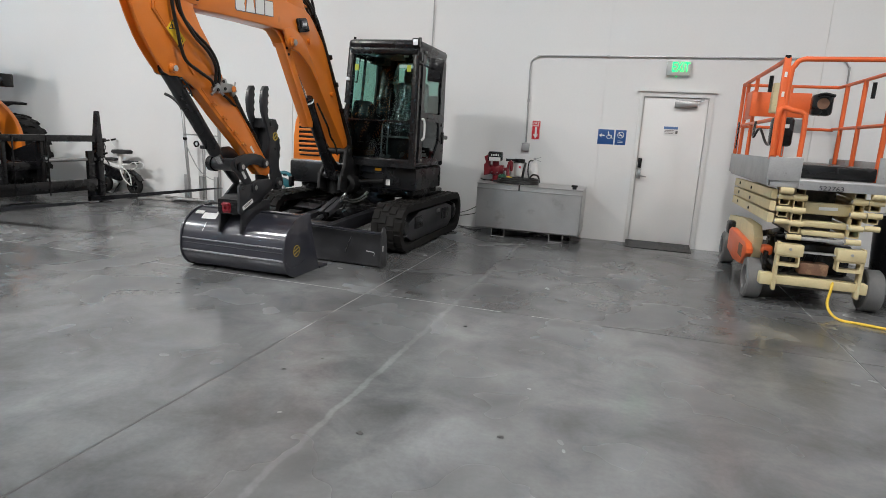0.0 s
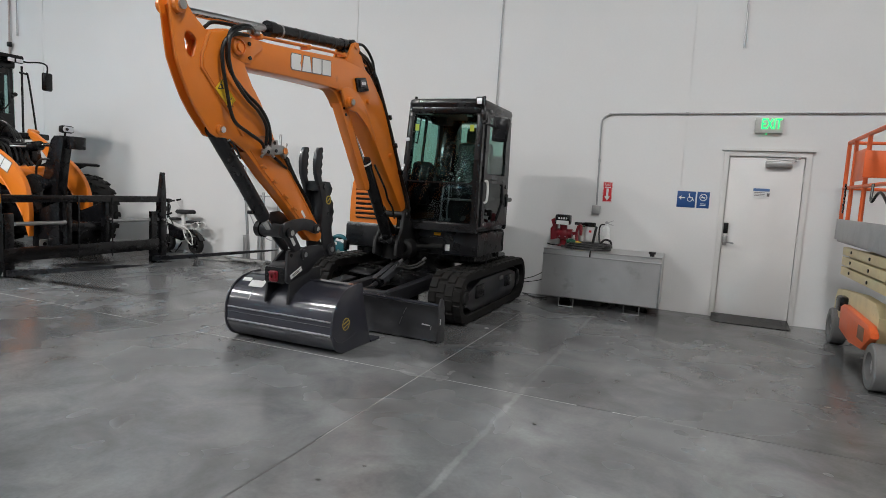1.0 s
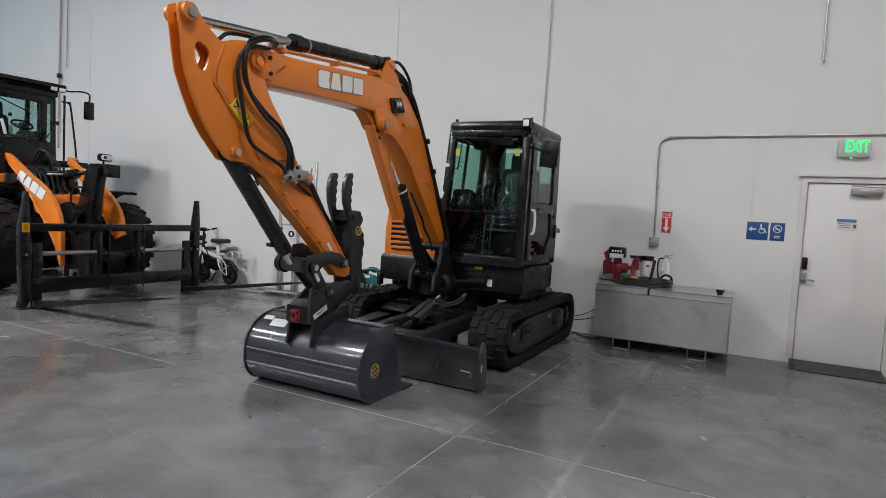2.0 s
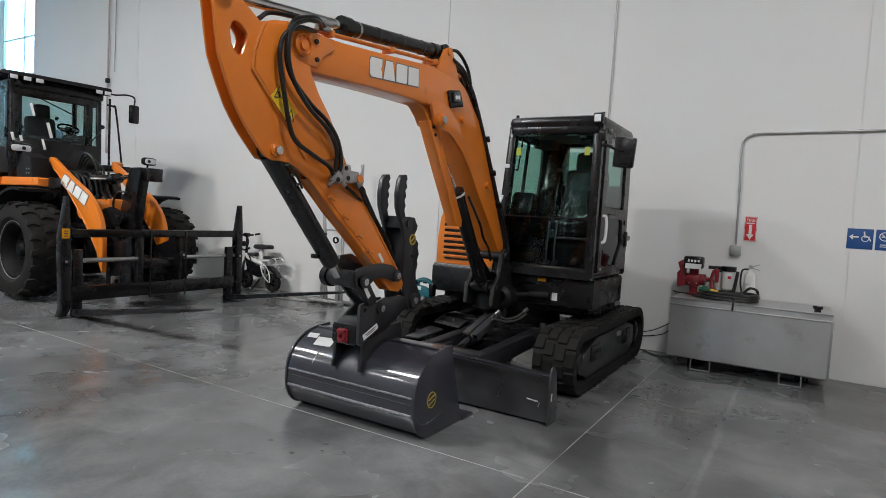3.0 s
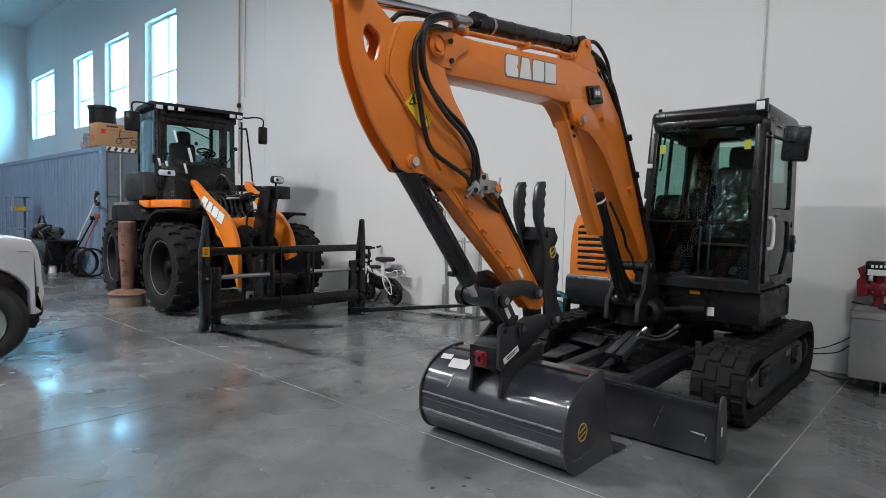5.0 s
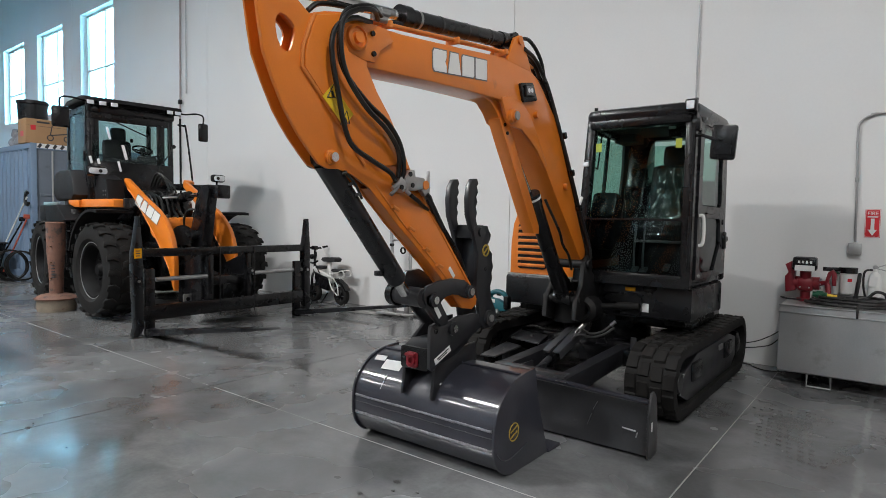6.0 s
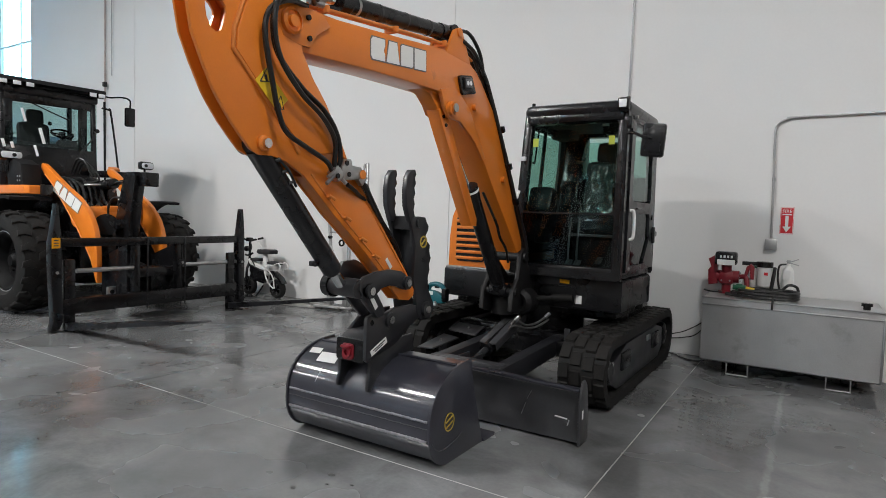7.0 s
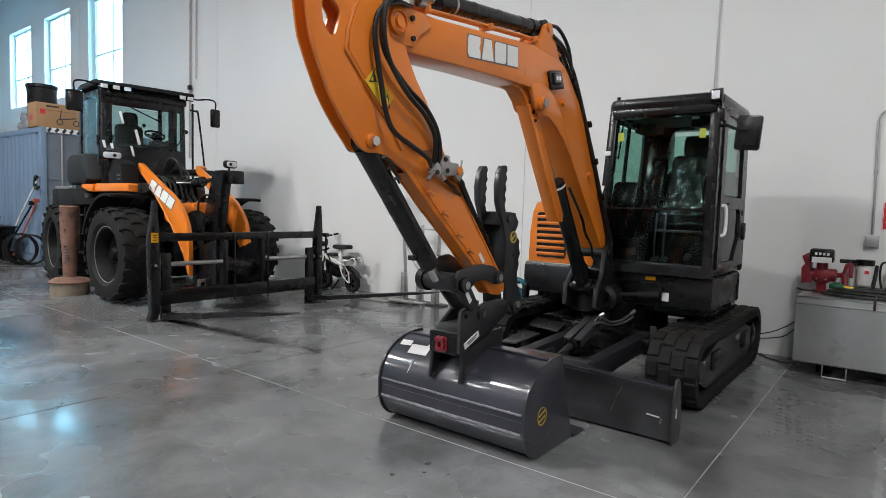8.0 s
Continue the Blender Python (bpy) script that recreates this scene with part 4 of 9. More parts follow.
for sx in (1, -1):
    x = XN if sx > 0 else XF
    bm = B()
    prism(bm, [(4.80, 2.345), (4.755, 2.42), (4.80, 2.50), (4.9, 2.52), (5.06, 2.52), (5.12, 2.47), (5.02, 2.40), (4.98, 2.33), (4.9, 2.325)], "x", x, x + sx * 0.018, bev=0.004)
    part("elbow_plate", bm, M["orange"], boom)
    bm = B()
    lathe(bm, (x, 4.84, 2.42), "x", [(0, 0), (0.062, 0), (0.062, sx * 0.04), (0.05, sx * 0.048), (0.05, sx * 0.035), (0.03, sx * 0.035), (0.028, sx * 0.052), (0, sx * 0.052)], 24)
    part("pin", bm, M["orange"], boom)
    for y, z in ((4.955, 2.47), (4.965, 2.37)):
        part("bolt", mk(cyl, (x + sx * 0.012, y, z), (x + sx * 0.03, y, z), 0.014, 10), M["black"], boom)
    # cylinder bracket under the knee, and lower wrap plate
    if sx > 0:
        bm = B()
        prism(bm, [(6.22, 2.37), (6.26, 2.29), (6.29, 2.23), (6.34, 2.195), (6.42, 2.19), (6.50, 2.185), (6.61, 2.13), (6.73, 2.06), (6.86, 1.94), (6.90, 1.96), (6.74, 2.16), (6.62, 2.30), (6.48, 2.385), (6.34, 2.40)], "x", x - 0.02, x + 0.006, bev=0.004)
        part("knee_plate", bm, M["orange"], boom)
        bm = B()
        prism(bm, [(6.05, 2.35), (6.16, 2.33), (6.24, 2.27), (6.29, 2.21), (6.33, 2.20), (6.33, 2.24), (6.28, 2.34), (6.20, 2.37)], "x", -3.60, x - 0.045, bev=0.006)
        part("knee_gusset", bm, M["orange"], boom)
        part("pin_boss", mk(lathe, (x, 6.345, 2.258), "x", [(0, 0), (0.05, 0), (0.05, 0.035), (0.038, 0.04), (0.038, 0.052), (0, 0.052)], 22), M["orange"], boom)
        part("pin_head", mk(cyl, (x + 0.045, 6.345, 2.258), (x + 0.062, 6.345, 2.258), 0.03, 16), M["steel"], boom)
    part("small_boss", mk(cyl, (x, 6.69, 2.32), (x + sx * 0.03, 6.69, 2.32), 0.026, 14), M["orange"], boom)
bm = B()
prism(bm, [(6.435, 2.497), (6.45, 2.508), (6.605, 2.538), (6.622, 2.528), (6.682, 2.43), (6.672, 2.416), (6.50, 2.378), (6.482, 2.388)], "x", XN + 0.001, XN + 0.022, bev=0.005)
lamp = part("work_lamp", bm, M["black"], exc, "black square boom work lamp")
part("lens_frame", mk(box, (XN + 0.028, 6.545, 2.468), (0.02, 0.115, 0.085), 0.01, (10, 0, 0)), M["charcoal"], lamp)
part("lens", mk(box, (XN + 0.038, 6.545, 2.468), (0.006, 0.092, 0.062), 0.004, (10, 0, 0)), M["dimlens"], lamp)
for dy in (-0.02, 0.02):
    part("led", mk(cyl, (XN + 0.040, 6.545 + dy, 2.468 + 0.17 * dy), (XN + 0.044, 6.545 + dy, 2.468 + 0.17 * dy), 0.016, 12), M["lens"], lamp)


def letter_blocks(parent, origin, along, up, nrm, w, h, gap, edge, n=4):
    """Plain pale blocks with a dark outline in place of a maker's lettering."""
    o, a, u, q = Vector(origin), Vector(along).normalized(), Vector(up).normalized(), Vector(nrm).normalized()
    shapes = [[(.12, 0), (1, 0), (1, .3), (.9, .5), (1, .7), (1, 1), (.12, 1), (0, .85), (0, .15)], [(0, 0), (.2, 1), (.8, 1), (1, 0)],
              [(0, 0), (.9, 0), (1, .1), (1, 1), (.1, 1), (0, .9)], [(0, 0), (1, 0), (1, 1), (0, 1)]]
    for k in range(n):
        for off, hgt, ed, mm, nm in ((0.0015, 0.002, edge, M["logoedge"], "outline"), (0.004, 0.002, 0.0, M["white"], "block")):
            bm = B()
            pts = shapes[k % 4]
            vs = []
            for s, t in pts:
                x = k * (w + gap) + s * w + (ed if s > .5 else -ed)
                y = t * h + (ed if t > .5 else -ed)
                vs.append(o + a * x + u * y + q * off)
            f = bm.faces.new([bm.verts.new(v) for v in vs])
            r = bmesh.ops.extrude_face_region(bm, geom=[f])
            bmesh.ops.translate(bm, vec=q * hgt, verts=[g for g in r["geom"] if isinstance(g, bmesh.types.BMVert)])
            part(nm, bm, mm, parent, smooth=0)


letter_blocks(boom, (XN, 5.472, 2.395), (0, 1, 0.09), (0, -0.05, 1), (1, 0, 0), 0.128, 0.125, 0.017, 0.007)
# hydraulic lines along the top of the boom
bm = B()
for dx, dz in ((0.07, 0.03), (0.03, 0.035)):
    tube(bm, [(XB + dx, 4.98, 2.52 + dz), (XB + dx, 5.4, 2.565 + dz), (XB + dx, 6.1, 2.64 + dz), (XB + dx, 6.45, 2.665 + dz), (XB + dx, 6.66, 2.63 + dz)], 0.011, 8, 4)
part("steel_line", bm, M["orange2"], boom)
for y in (5.1, 5.7, 6.25):
    z = 2.535 + (y - 5.1) * 0.106
    part("line_clamp", mk(box, (XB + 0.055, y, z + 0.022), (0.10, 0.022, 0.042), 0.006), M["orange2"], boom)
bm = B()
for k in range(3):
    tube(bm, [(XB + 0.02 + 0.035 * k, 6.50, 2.76), (XB + 0.02 + 0.035 * k, 6.66, 2.74 - 0.01 * k), (XB + 0.02 + 0.035 * k, 6.80, 2.62), (XB + 0.03 + 0.03 * k, 6.93, 2.48), (XB + 0.04 + 0.03 * k, 7.2, 2.06),
              (XB + 0.05 + 0.03 * k, 7.46, 1.62), (XB + 0.07 + 0.03 * k, 7.64, 1.30), (XB + 0.1 + 0.02 * k, 7.66, 1.12)], 0.015, 8, 6)
tube(bm, [(XB + 0.06, 6.42, 2.81), (XB + 0.08, 6.58, 2.84), (XB + 0.09, 6.74, 2.74), (XB + 0.1, 6.80, 2.58)], 0.014, 8, 6)
part("boom_hose", bm, M["hose"], exc, "bundle of black hydraulic hoses")
for t in (0.25, 0.5, 0.75):
    y, z = 6.96 + (7.60 - 6.96) * t, 2.50 + (1.36 - 2.50) * t
    part("hose_clip", mk(box, (XB + 0.07, y, z), (0.13, 0.05, 0.03), 0.005, (-60, 0, 0)), M["black"], boom)
# boom cylinder: orange guard over the rod, black barrel below
bm = B()
prism(bm, [(6.26, 2.235), (6.29, 2.255), (6.335, 2.25), (6.40, 2.20), (6.865, 1.49), (6.865, 1.43), (6.79, 1.43), (6.31, 2.15)], "x", -3.57, -3.47, bev=0.004)
g = part("cylinder_guard", bm, M["orange"], exc, "orange rod guard plate")
for y, z in ((6.325, 2.20), (6.36, 2.145)):
    part("bolt", mk(cyl, (-3.471, y, z), (-3.461, y, z), 0.013, 10), M["black"], g)
part("rod", mk(cyl, (-3.545, 6.43, 2.22), (-3.535, 6.89, 1.65), 0.022, 18), M["chrome"], exc)
bm = B()
cyl(bm, (-3.53, 6.85, 1.71), (-3.53, 7.42, 0.90), 0.062, 24)
cyl(bm, (-3.53, 6.83, 1.74), (-3.53, 6.88, 1.665), 0.068, 24)
cyl(bm, (-3.61, 7.44, 0.87), (-3.45, 7.44, 0.87), 0.06, 20)
bcy = part("boom_cylinder", bm, M["black"], exc)
part("band", mk(cyl, (-3.53, 6.845, 1.717), (-3.53, 6.855, 1.702), 0.0695, 24), M["paper"], bcy)
part("small_boss", mk(cyl, (XN, 7.21, 1.815), (XN + 0.03, 7.21, 1.815), 0.026, 14), M["orange"], boom)
part("cylinder_hose", mk(tube, [(-3.47, 6.95, 1.70), (-3.44, 7.04, 1.56), (-3.43, 7.14, 1.44), (-3.44, 7.22, 1.34), (-3.42, 7.30, 1.24), (-3.44, 7.4, 1.12)], 0.011), M["hose"], exc)
# stick cylinder on top of the boom
P0, P1 = Vector((XB, 4.325, 2.555)), Vector((XB, 6.44, 2.805))
dv = (P1 - P0).normalized()
part("stick_rod", mk(cyl, P0, P0 + dv * 1.05, 0.029, 18), M["chrome"], exc)
bm = B()
cyl(bm, P0 + dv * 0.95, P0 + dv * 1.03, 0.062, 24)
cyl(bm, P0 + dv * 1.02, P1 - dv * 0.1, 0.051, 26)
cyl(bm, P1 - dv * 0.14, P1 - dv * 0.02, 0.058, 22)
cyl(bm, P1 + Vector((-0.06, 0, 0)), P1 + Vector((0.06, 0, 0)), 0.06, 20)
sc_ = part("stick_cylinder", bm, M["black"], exc)
part("band", mk(cyl, P0 + dv * 1.09, P0 + dv * 1.11, 0.0535, 26), M["steel"], sc_)
bm = B()
for sx in (-1, 1):
    prism(bm, [(6.28, 2.63), (6.38, 2.81), (6.44, 2.84), (6.50, 2.81), (6.62, 2.62)], "x", XB + sx * 0.075 - 0.012, XB + sx * 0.075 + 0.012, bev=0.004)
cyl(bm, (XB - 0.1, 6.44, 2.805), (XB + 0.1, 6.44, 2.805), 0.03, 14)
part("cylinder_bracket", bm, M["orange"], boom)
for k in range(3):
    part("cylinder_band", mk(cyl, P0 + dv * (1.30 + 0.27 * k), P0 + dv * (1.315 + 0.27 * k), 0.0535, 24), M["hosegrey"], sc_)
# stick
stick_out = [(4.268, 2.60), (4.262, 2.565), (4.283, 2.48), (4.302, 2.36), (4.324, 2.246), (4.375, 2.132), (4.435, 2.016), (4.478, 1.955), (4.524, 1.897), (4.581, 1.837), (4.633, 1.785), (4.69, 1.764), (4.76, 1.768), (4.85, 1.748), (4.97, 1.69), (5.106, 1.576), (5.201, 1.492),
             (5.33, 1.392), (5.48, 1.272), (5.65, 1.125), (5.76, 1.02), (5.83, 0.96), (5.93, 0.945), (5.98, 0.97), (5.985, 1.01), (5.919, 1.105), (5.456, 1.62), (5.30, 1.80), (5.21, 1.95), (5.12, 2.08), (5.03, 2.18), (4.95, 2.28), (4.93, 2.40), (4.86, 2.50), (4.76, 2.53), (4.66, 2.505),
             (4.57, 2.47), (4.46, 2.54), (4.39, 2.61), (4.33, 2.63)]


def inset(pts, d):
    """An outline drawn in by d."""
    out, n = [], len(pts)
    area = sum(pts[i - 1][0] * pts[i][1] - pts[i][0] * pts[i - 1][1] for i in range(n))
    sg = 1 if area > 0 else -1
    for i in range(n):
        (ax, ay), (bx, by) = pts[i - 1], pts[(i + 1) % n]
        tx, ty = bx - ax, by - ay
        q = math.hypot(tx, ty)
        out.append((pts[i][0] - sg * ty / q * d, pts[i][1] + sg * tx / q * d))
    return out


hole = [(4.395, 2.315), (4.386, 2.36), (4.386, 2.392), (4.396, 2.415), (4.413, 2.428), (4.440, 2.425), (4.470, 2.408), (4.490, 2.385), (4.494, 2.362), (4.478, 2.31), (4.466, 2.278), (4.444, 2.266), (4.418, 2.276)]
SN, SF = XB + 0.08, XB - 0.02
bm = B()
big = [(4.385, 2.24), (4.365, 2.33), (4.365, 2.42), (4.40, 2.46), (4.47, 2.45), (4.53, 2.40), (4.52, 2.28), (4.48, 2.215), (4.43, 2.21)]
prism(bm, inset(stick_out, 0.05), "x", SF + 0.012, SN - 0.02, holes=[big[::-1]])
stick = part("stick", bm, M["orange"], exc, "orange curved dipper stick with slotted hole", smooth=0.45)
bm = B()
prism(bm, stick_out, "x", SN - 0.02, SN, holes=[hole[::-1]], bev=0.003)
part("side_sheet", bm, M["orange"], stick, smooth=0.45)
bm = B()
prism(bm, stick_out, "x", SF, SF + 0.012, holes=[hole[::-1]])
part("side_sheet", bm, M["orange"], stick, smooth=0.45)
part("front_web", mk(prism, [(4.99, 1.685), (5.11, 1.58), (5.205, 1.496), (5.334, 1.396), (5.484, 1.276), (5.654, 1.129), (5.70, 1.17), (5.53, 1.32), (5.25, 1.54), (5.10, 1.67)], "x", SF + 0.012, SN - 0.02), M["orange"], stick)
# proud side cheek plates
for sx in (1, -1):
    x = SN if sx > 0 else SF
    bm = B()
    prism(bm, [(4.60, 2.47), (4.70, 2.50), (4.76, 2.525), (4.86, 2.495), (4.92, 2.40), (4.93, 2.30), (5.02, 2.16), (5.10, 2.06), (5.19, 1.94), (5.27, 1.80), (5.16, 1.82), (5.02, 1.80), (4.90, 1.86), (4.823, 1.926), (4.679, 2.068), (4.535, 2.215), (4.54, 2.308), (4.58, 2.42)],
          "x", x, x + sx * 0.02, bev=0.008)
    part("cheek_plate", bm, M["orange"], stick)
    bm = B()
    lathe(bm, (x, 4.702, 1.82), "x", [(0, 0), (0.036, 0), (0.036, sx * 0.016), (0.03, sx * 0.02), (0.03, sx * 0.026), (0, sx * 0.026)], 22)
    part("pin_boss", bm, M["orange"], stick)
    part("pin_head", mk(cyl, (x + sx * 0.024, 4.702, 1.82), (x + sx * 0.042, 4.702, 1.82), 0.023, 16), M["chrome"], stick)
    bm = B()
    lathe(bm, (x, 4.325, 2.565), "x", [(0, 0), (0.052, 0), (0.052, sx * 0.035), (0, sx * 0.04)], 20)
    part("pin_boss", bm, M["orange"], stick)
    part("pin_head", mk(cyl, (x + sx * 0.035, 4.325, 2.565), (x + sx * 0.055, 4.325, 2.565), 0.03, 16), M["steel"], stick)
bm = B()
tube(bm, [(SN + 0.004, 4.60, 2.475), (SN + 0.006, 4.575, 2.433), (SN + 0.006, 4.529, 2.308), (SN + 0.006, 4.524, 2.219), (SN + 0.005, 4.679, 2.068), (SN + 0.004, 4.823, 1.926), (SN + 0.004, 4.93, 1.80)], 0.01, 8, 1)
part("weld_bead", bm, M["orange2"], stick)
bm = B()
box(bm, (SN + 0.0235, 4.732, 2.071), (0.003, 0.092, 0.185), 0.0, (48, 0, 0))
lab = part("warning_label", bm, M["yellow"], stick, "yellow warning label")
for dy, dz in ((-0.04, 0.055), (0.045, -0.06)):
    y, z = 4.73 + dy, 2.073 + dz
    part("symbol", mk(tube, [(SN + 0.0265, y - 0.03, z - 0.03), (SN + 0.0265, y + 0.03, z - 0.02), (SN + 0.0265, y + 0.01, z + 0.04), (SN + 0.0265, y - 0.03, z - 0.03)], 0.003, 5, 1, False), M["ink"], lab)
    part("symbol_mark", mk(box, (SN + 0.0265, y + 0.004, z - 0.008), (0.002, 0.012, 0.03), 0, (20, 0, 0)), M["ink"], lab)
# stick hoses hanging in a loop beside the elbow
HX = XB + 0.14
bm = B()
tube(bm, [(HX - 0.05, 5.03, 2.58), (HX, 4.92, 2.585), (HX, 4.82, 2.56), (HX, 4.73, 2.50), (HX, 4.70, 2.36), (HX, 4.736, 2.233), (HX, 4.885, 2.112), (HX, 5.047, 2.024), (HX, 5.145, 1.917), (HX - 0.01, 5.185, 1.785), (HX - 0.05, 5.17, 1.70)], 0.0132, 10, 8)
tube(bm, [(HX - 0.05, 5.01, 2.56), (HX + 0.025, 4.90, 2.56), (HX + 0.03, 4.79, 2.53), (HX + 0.03, 4.70, 2.46), (HX + 0.03, 4.685, 2.33), (HX + 0.03, 4.73, 2.20), (HX + 0.02, 4.87, 2.075), (HX + 0.01, 5.03, 1.985), (HX, 5.13, 1.88), (HX - 0.03, 5.16, 1.75)], 0.0132, 10, 8)
tube(bm, [(HX - 0.05, 4.96, 2.53), (HX, 4.80, 2.50), (HX, 4.70, 2.445), (HX, 4.658, 2.371), (HX, 4.66, 2.269), (HX, 4.704, 2.095), (HX, 4.741, 1.968), (HX, 4.797, 1.88), (HX, 4.931, 1.823), (HX - 0.01, 5.08, 1.77), (HX - 0.04, 5.16, 1.72)], 0.0132, 10, 8)
tube(bm, [(SF + 0.05, 4.60, 2.50), (SN - 0.04, 4.68, 2.555), (HX - 0.05, 4.9, 2.575)], 0.013, 8, 6)
part("stick_hose", bm, M["hose"], exc, "looped black hydraulic hoses at the elbow")
bm = B()
for y, z in ((5.05, 2.60), (5.09, 2.615), (5.03, 2.565)):
    cyl(bm, (HX - 0.06, y - 0.05, z), (HX - 0.06, y + 0.05, z + 0.01), 0.019, 10)
part("hose_end", bm, M["steel"], exc)
bm = B()
box(bm, (SN + 0.025, 5.18, 1.715), (0.05, 0.07, 0.06), 0.006, (-42, 0, 0))
vb = part("valve_block", bm, M["steel"], exc, "bare steel hose valve block")
part("manifold", mk(prism, [(5.215, 1.685), (5.20, 1.755), (5.245, 1.80), (5.275, 1.80), (5.285, 1.765), (5.36, 1.762), (5.375, 1.735), (5.345, 1.695), (5.28, 1.685)], "x", SN + 0.012, SN + 0.052, bev=0.006), M["steel"], vb)
part("manifold", mk(box, (SN + 0.03, 5.385, 1.70), (0.035, 0.05, 0.07), 0.006, (-40, 0, 0)), M["steel"], vb)
for y_, z_ in ((5.235, 1.775), (5.255, 1.715), (5.165, 1.70)):
    part("port", mk(cyl, (SN + 0.050, y_, z_), (SN + 0.058, y_, z_), 0.014, 12), M["black"], vb)
for (y0, z0, y1, z1, r_) in ((5.39, 1.74, 5.40, 1.785, 0.008), (5.17, 1.73, 5.10, 1.69, 0.011), (5.16, 1.71, 5.09, 1.655, 0.011), (5.21, 1.69, 5.24, 1.665, 0.012)):
    part("fitting", mk(cyl, (SN + 0.04, y0, z0), (SN + 0.045, y1, z1), r_, 8), M["steel"], vb)
part("fitting", mk(cyl, (SN + 0.01, 5.372, 1.722), (SN + 0.056, 5.372, 1.722), 0.026, 14), M["orange2"], vb)
bm = B()
tube(bm, [(SN + 0.02, 5.37, 1.70), (SN + 0.025, 5.42, 1.665), (SN + 0.02, 5.47, 1.61), (SN + 0.0, 5.62, 1.46), (SN - 0.03, 5.80, 1.32), (SN - 0.05, 5.9, 1.2)], 0.015)
part("thumb_hose", bm, M["hose"], exc)
bm = B()
tube(bm, [(SN + 0.0, 5.39, 1.69), (SN - 0.0, 5.46, 1.66), (SN - 0.02, 5.52, 1.60), (SN - 0.05, 5.68, 1.43), (SN - 0.07, 5.84, 1.28)], 0.018)
part("thumb_hose", bm, M["hose"], exc)
bm = B()
tube(bm, [(SN + 0.03, 5.27, 1.66), (SN + 0.025, 5.34, 1.63), (SN + 0.0, 5.42, 1.60), (SN - 0.01, 5.52, 1.56), (SN - 0.02, 5.64, 1.46)], 0.012)
part("thumb_hose", bm, M["hose"], exc)
for t in (0.1, 0.35, 0.62, 0.85):
    y, z = 5.09 + (5.62 - 5.09) * t, 1.63 + (1.185 - 1.63) * t
    bm = B()
    cyl(bm, (SN, y, z), (SN + 0.035, y, z), 0.009, 8)
    cyl(bm, (SN + 0.03, y - 0.02, z + 0.01), (SN + 0.03, y + 0.03, z - 0.01), 0.01, 8)
    part("hose_lug", bm, M["orange2"], stick)
part("weld_bead", mk(tube, [(SN + 0.002, 5.02, 1.70), (SN + 0.002, 5.235, 1.505), (SN + 0.002, 5.50, 1.295), (SN + 0.002, 5.68, 1.14)], 0.005, 6, 2), M["orange2"], stick)
part("weld_bead", mk(tube, [(SN + 0.002, 5.30, 1.77), (SN + 0.002, 5.445, 1.605), (SN + 0.002, 5.68, 1.345), (SN + 0.002, 5.9, 1.10)], 0.005, 6, 2), M["orange2"], stick)
part("decal_bar", mk(box, (SN + 0.0025, 5.70, 1.20), (0.002, 0.08, 0.025), 0, (-48, 0, 0)), M["paper"], stick)
# bucket cylinder in front of the stick
Q0, Q1 = Vector((XB + 0.02, 4.702, 1.82)), Vector((XB - 0.02, 5.38, 1.09))
qd = (Q1 - Q0).normalized()
bm = B()
cyl(bm, Q0 + qd * 0.02, Q0 + qd * 0.87, 0.057, 26)
cyl(bm, Q0 + qd * 0.865, Q0 + qd * 0.89, 0.050, 26)
box(bm, Q0 + qd * 0.76 + Vector((-0.02, -0.05, -0.045)), (0.05, 0.035, 0.03), 0.006)
cyl(bm, Q0 - Vector((0.075, 0, 0)), Q0 + Vector((0.052, 0, 0)), 0.05, 20)
bc = part("bucket_cylinder", bm, M["charcoal"], exc, "black bucket cylinder")
bm = B()
tube(bm, [Q0 + qd * 0.08 + Vector((0.06, 0.04, 0)), Q0 + qd * 0.16 + Vector((0.075, 0.05, 0)), Q0 + qd * 0.26 + Vector((0.06, 0.05, 0))], 0.007)
part("feed_pipe", bm, M["hose"], bc)
for t_ in (0.10, 0.17, 0.24):
    part("fitting", mk(cyl, Q0 + qd * t_ + Vector((0.055, 0.02, 0)), Q0 + qd * t_ + Vector((0.07, 0.04, 0.01)), 0.008, 8), M["hosegrey"], bc)
part("bucket_rod", mk(cyl, Q0 + qd * 0.88, Q1, 0.034, 16), M["chrome"], exc)
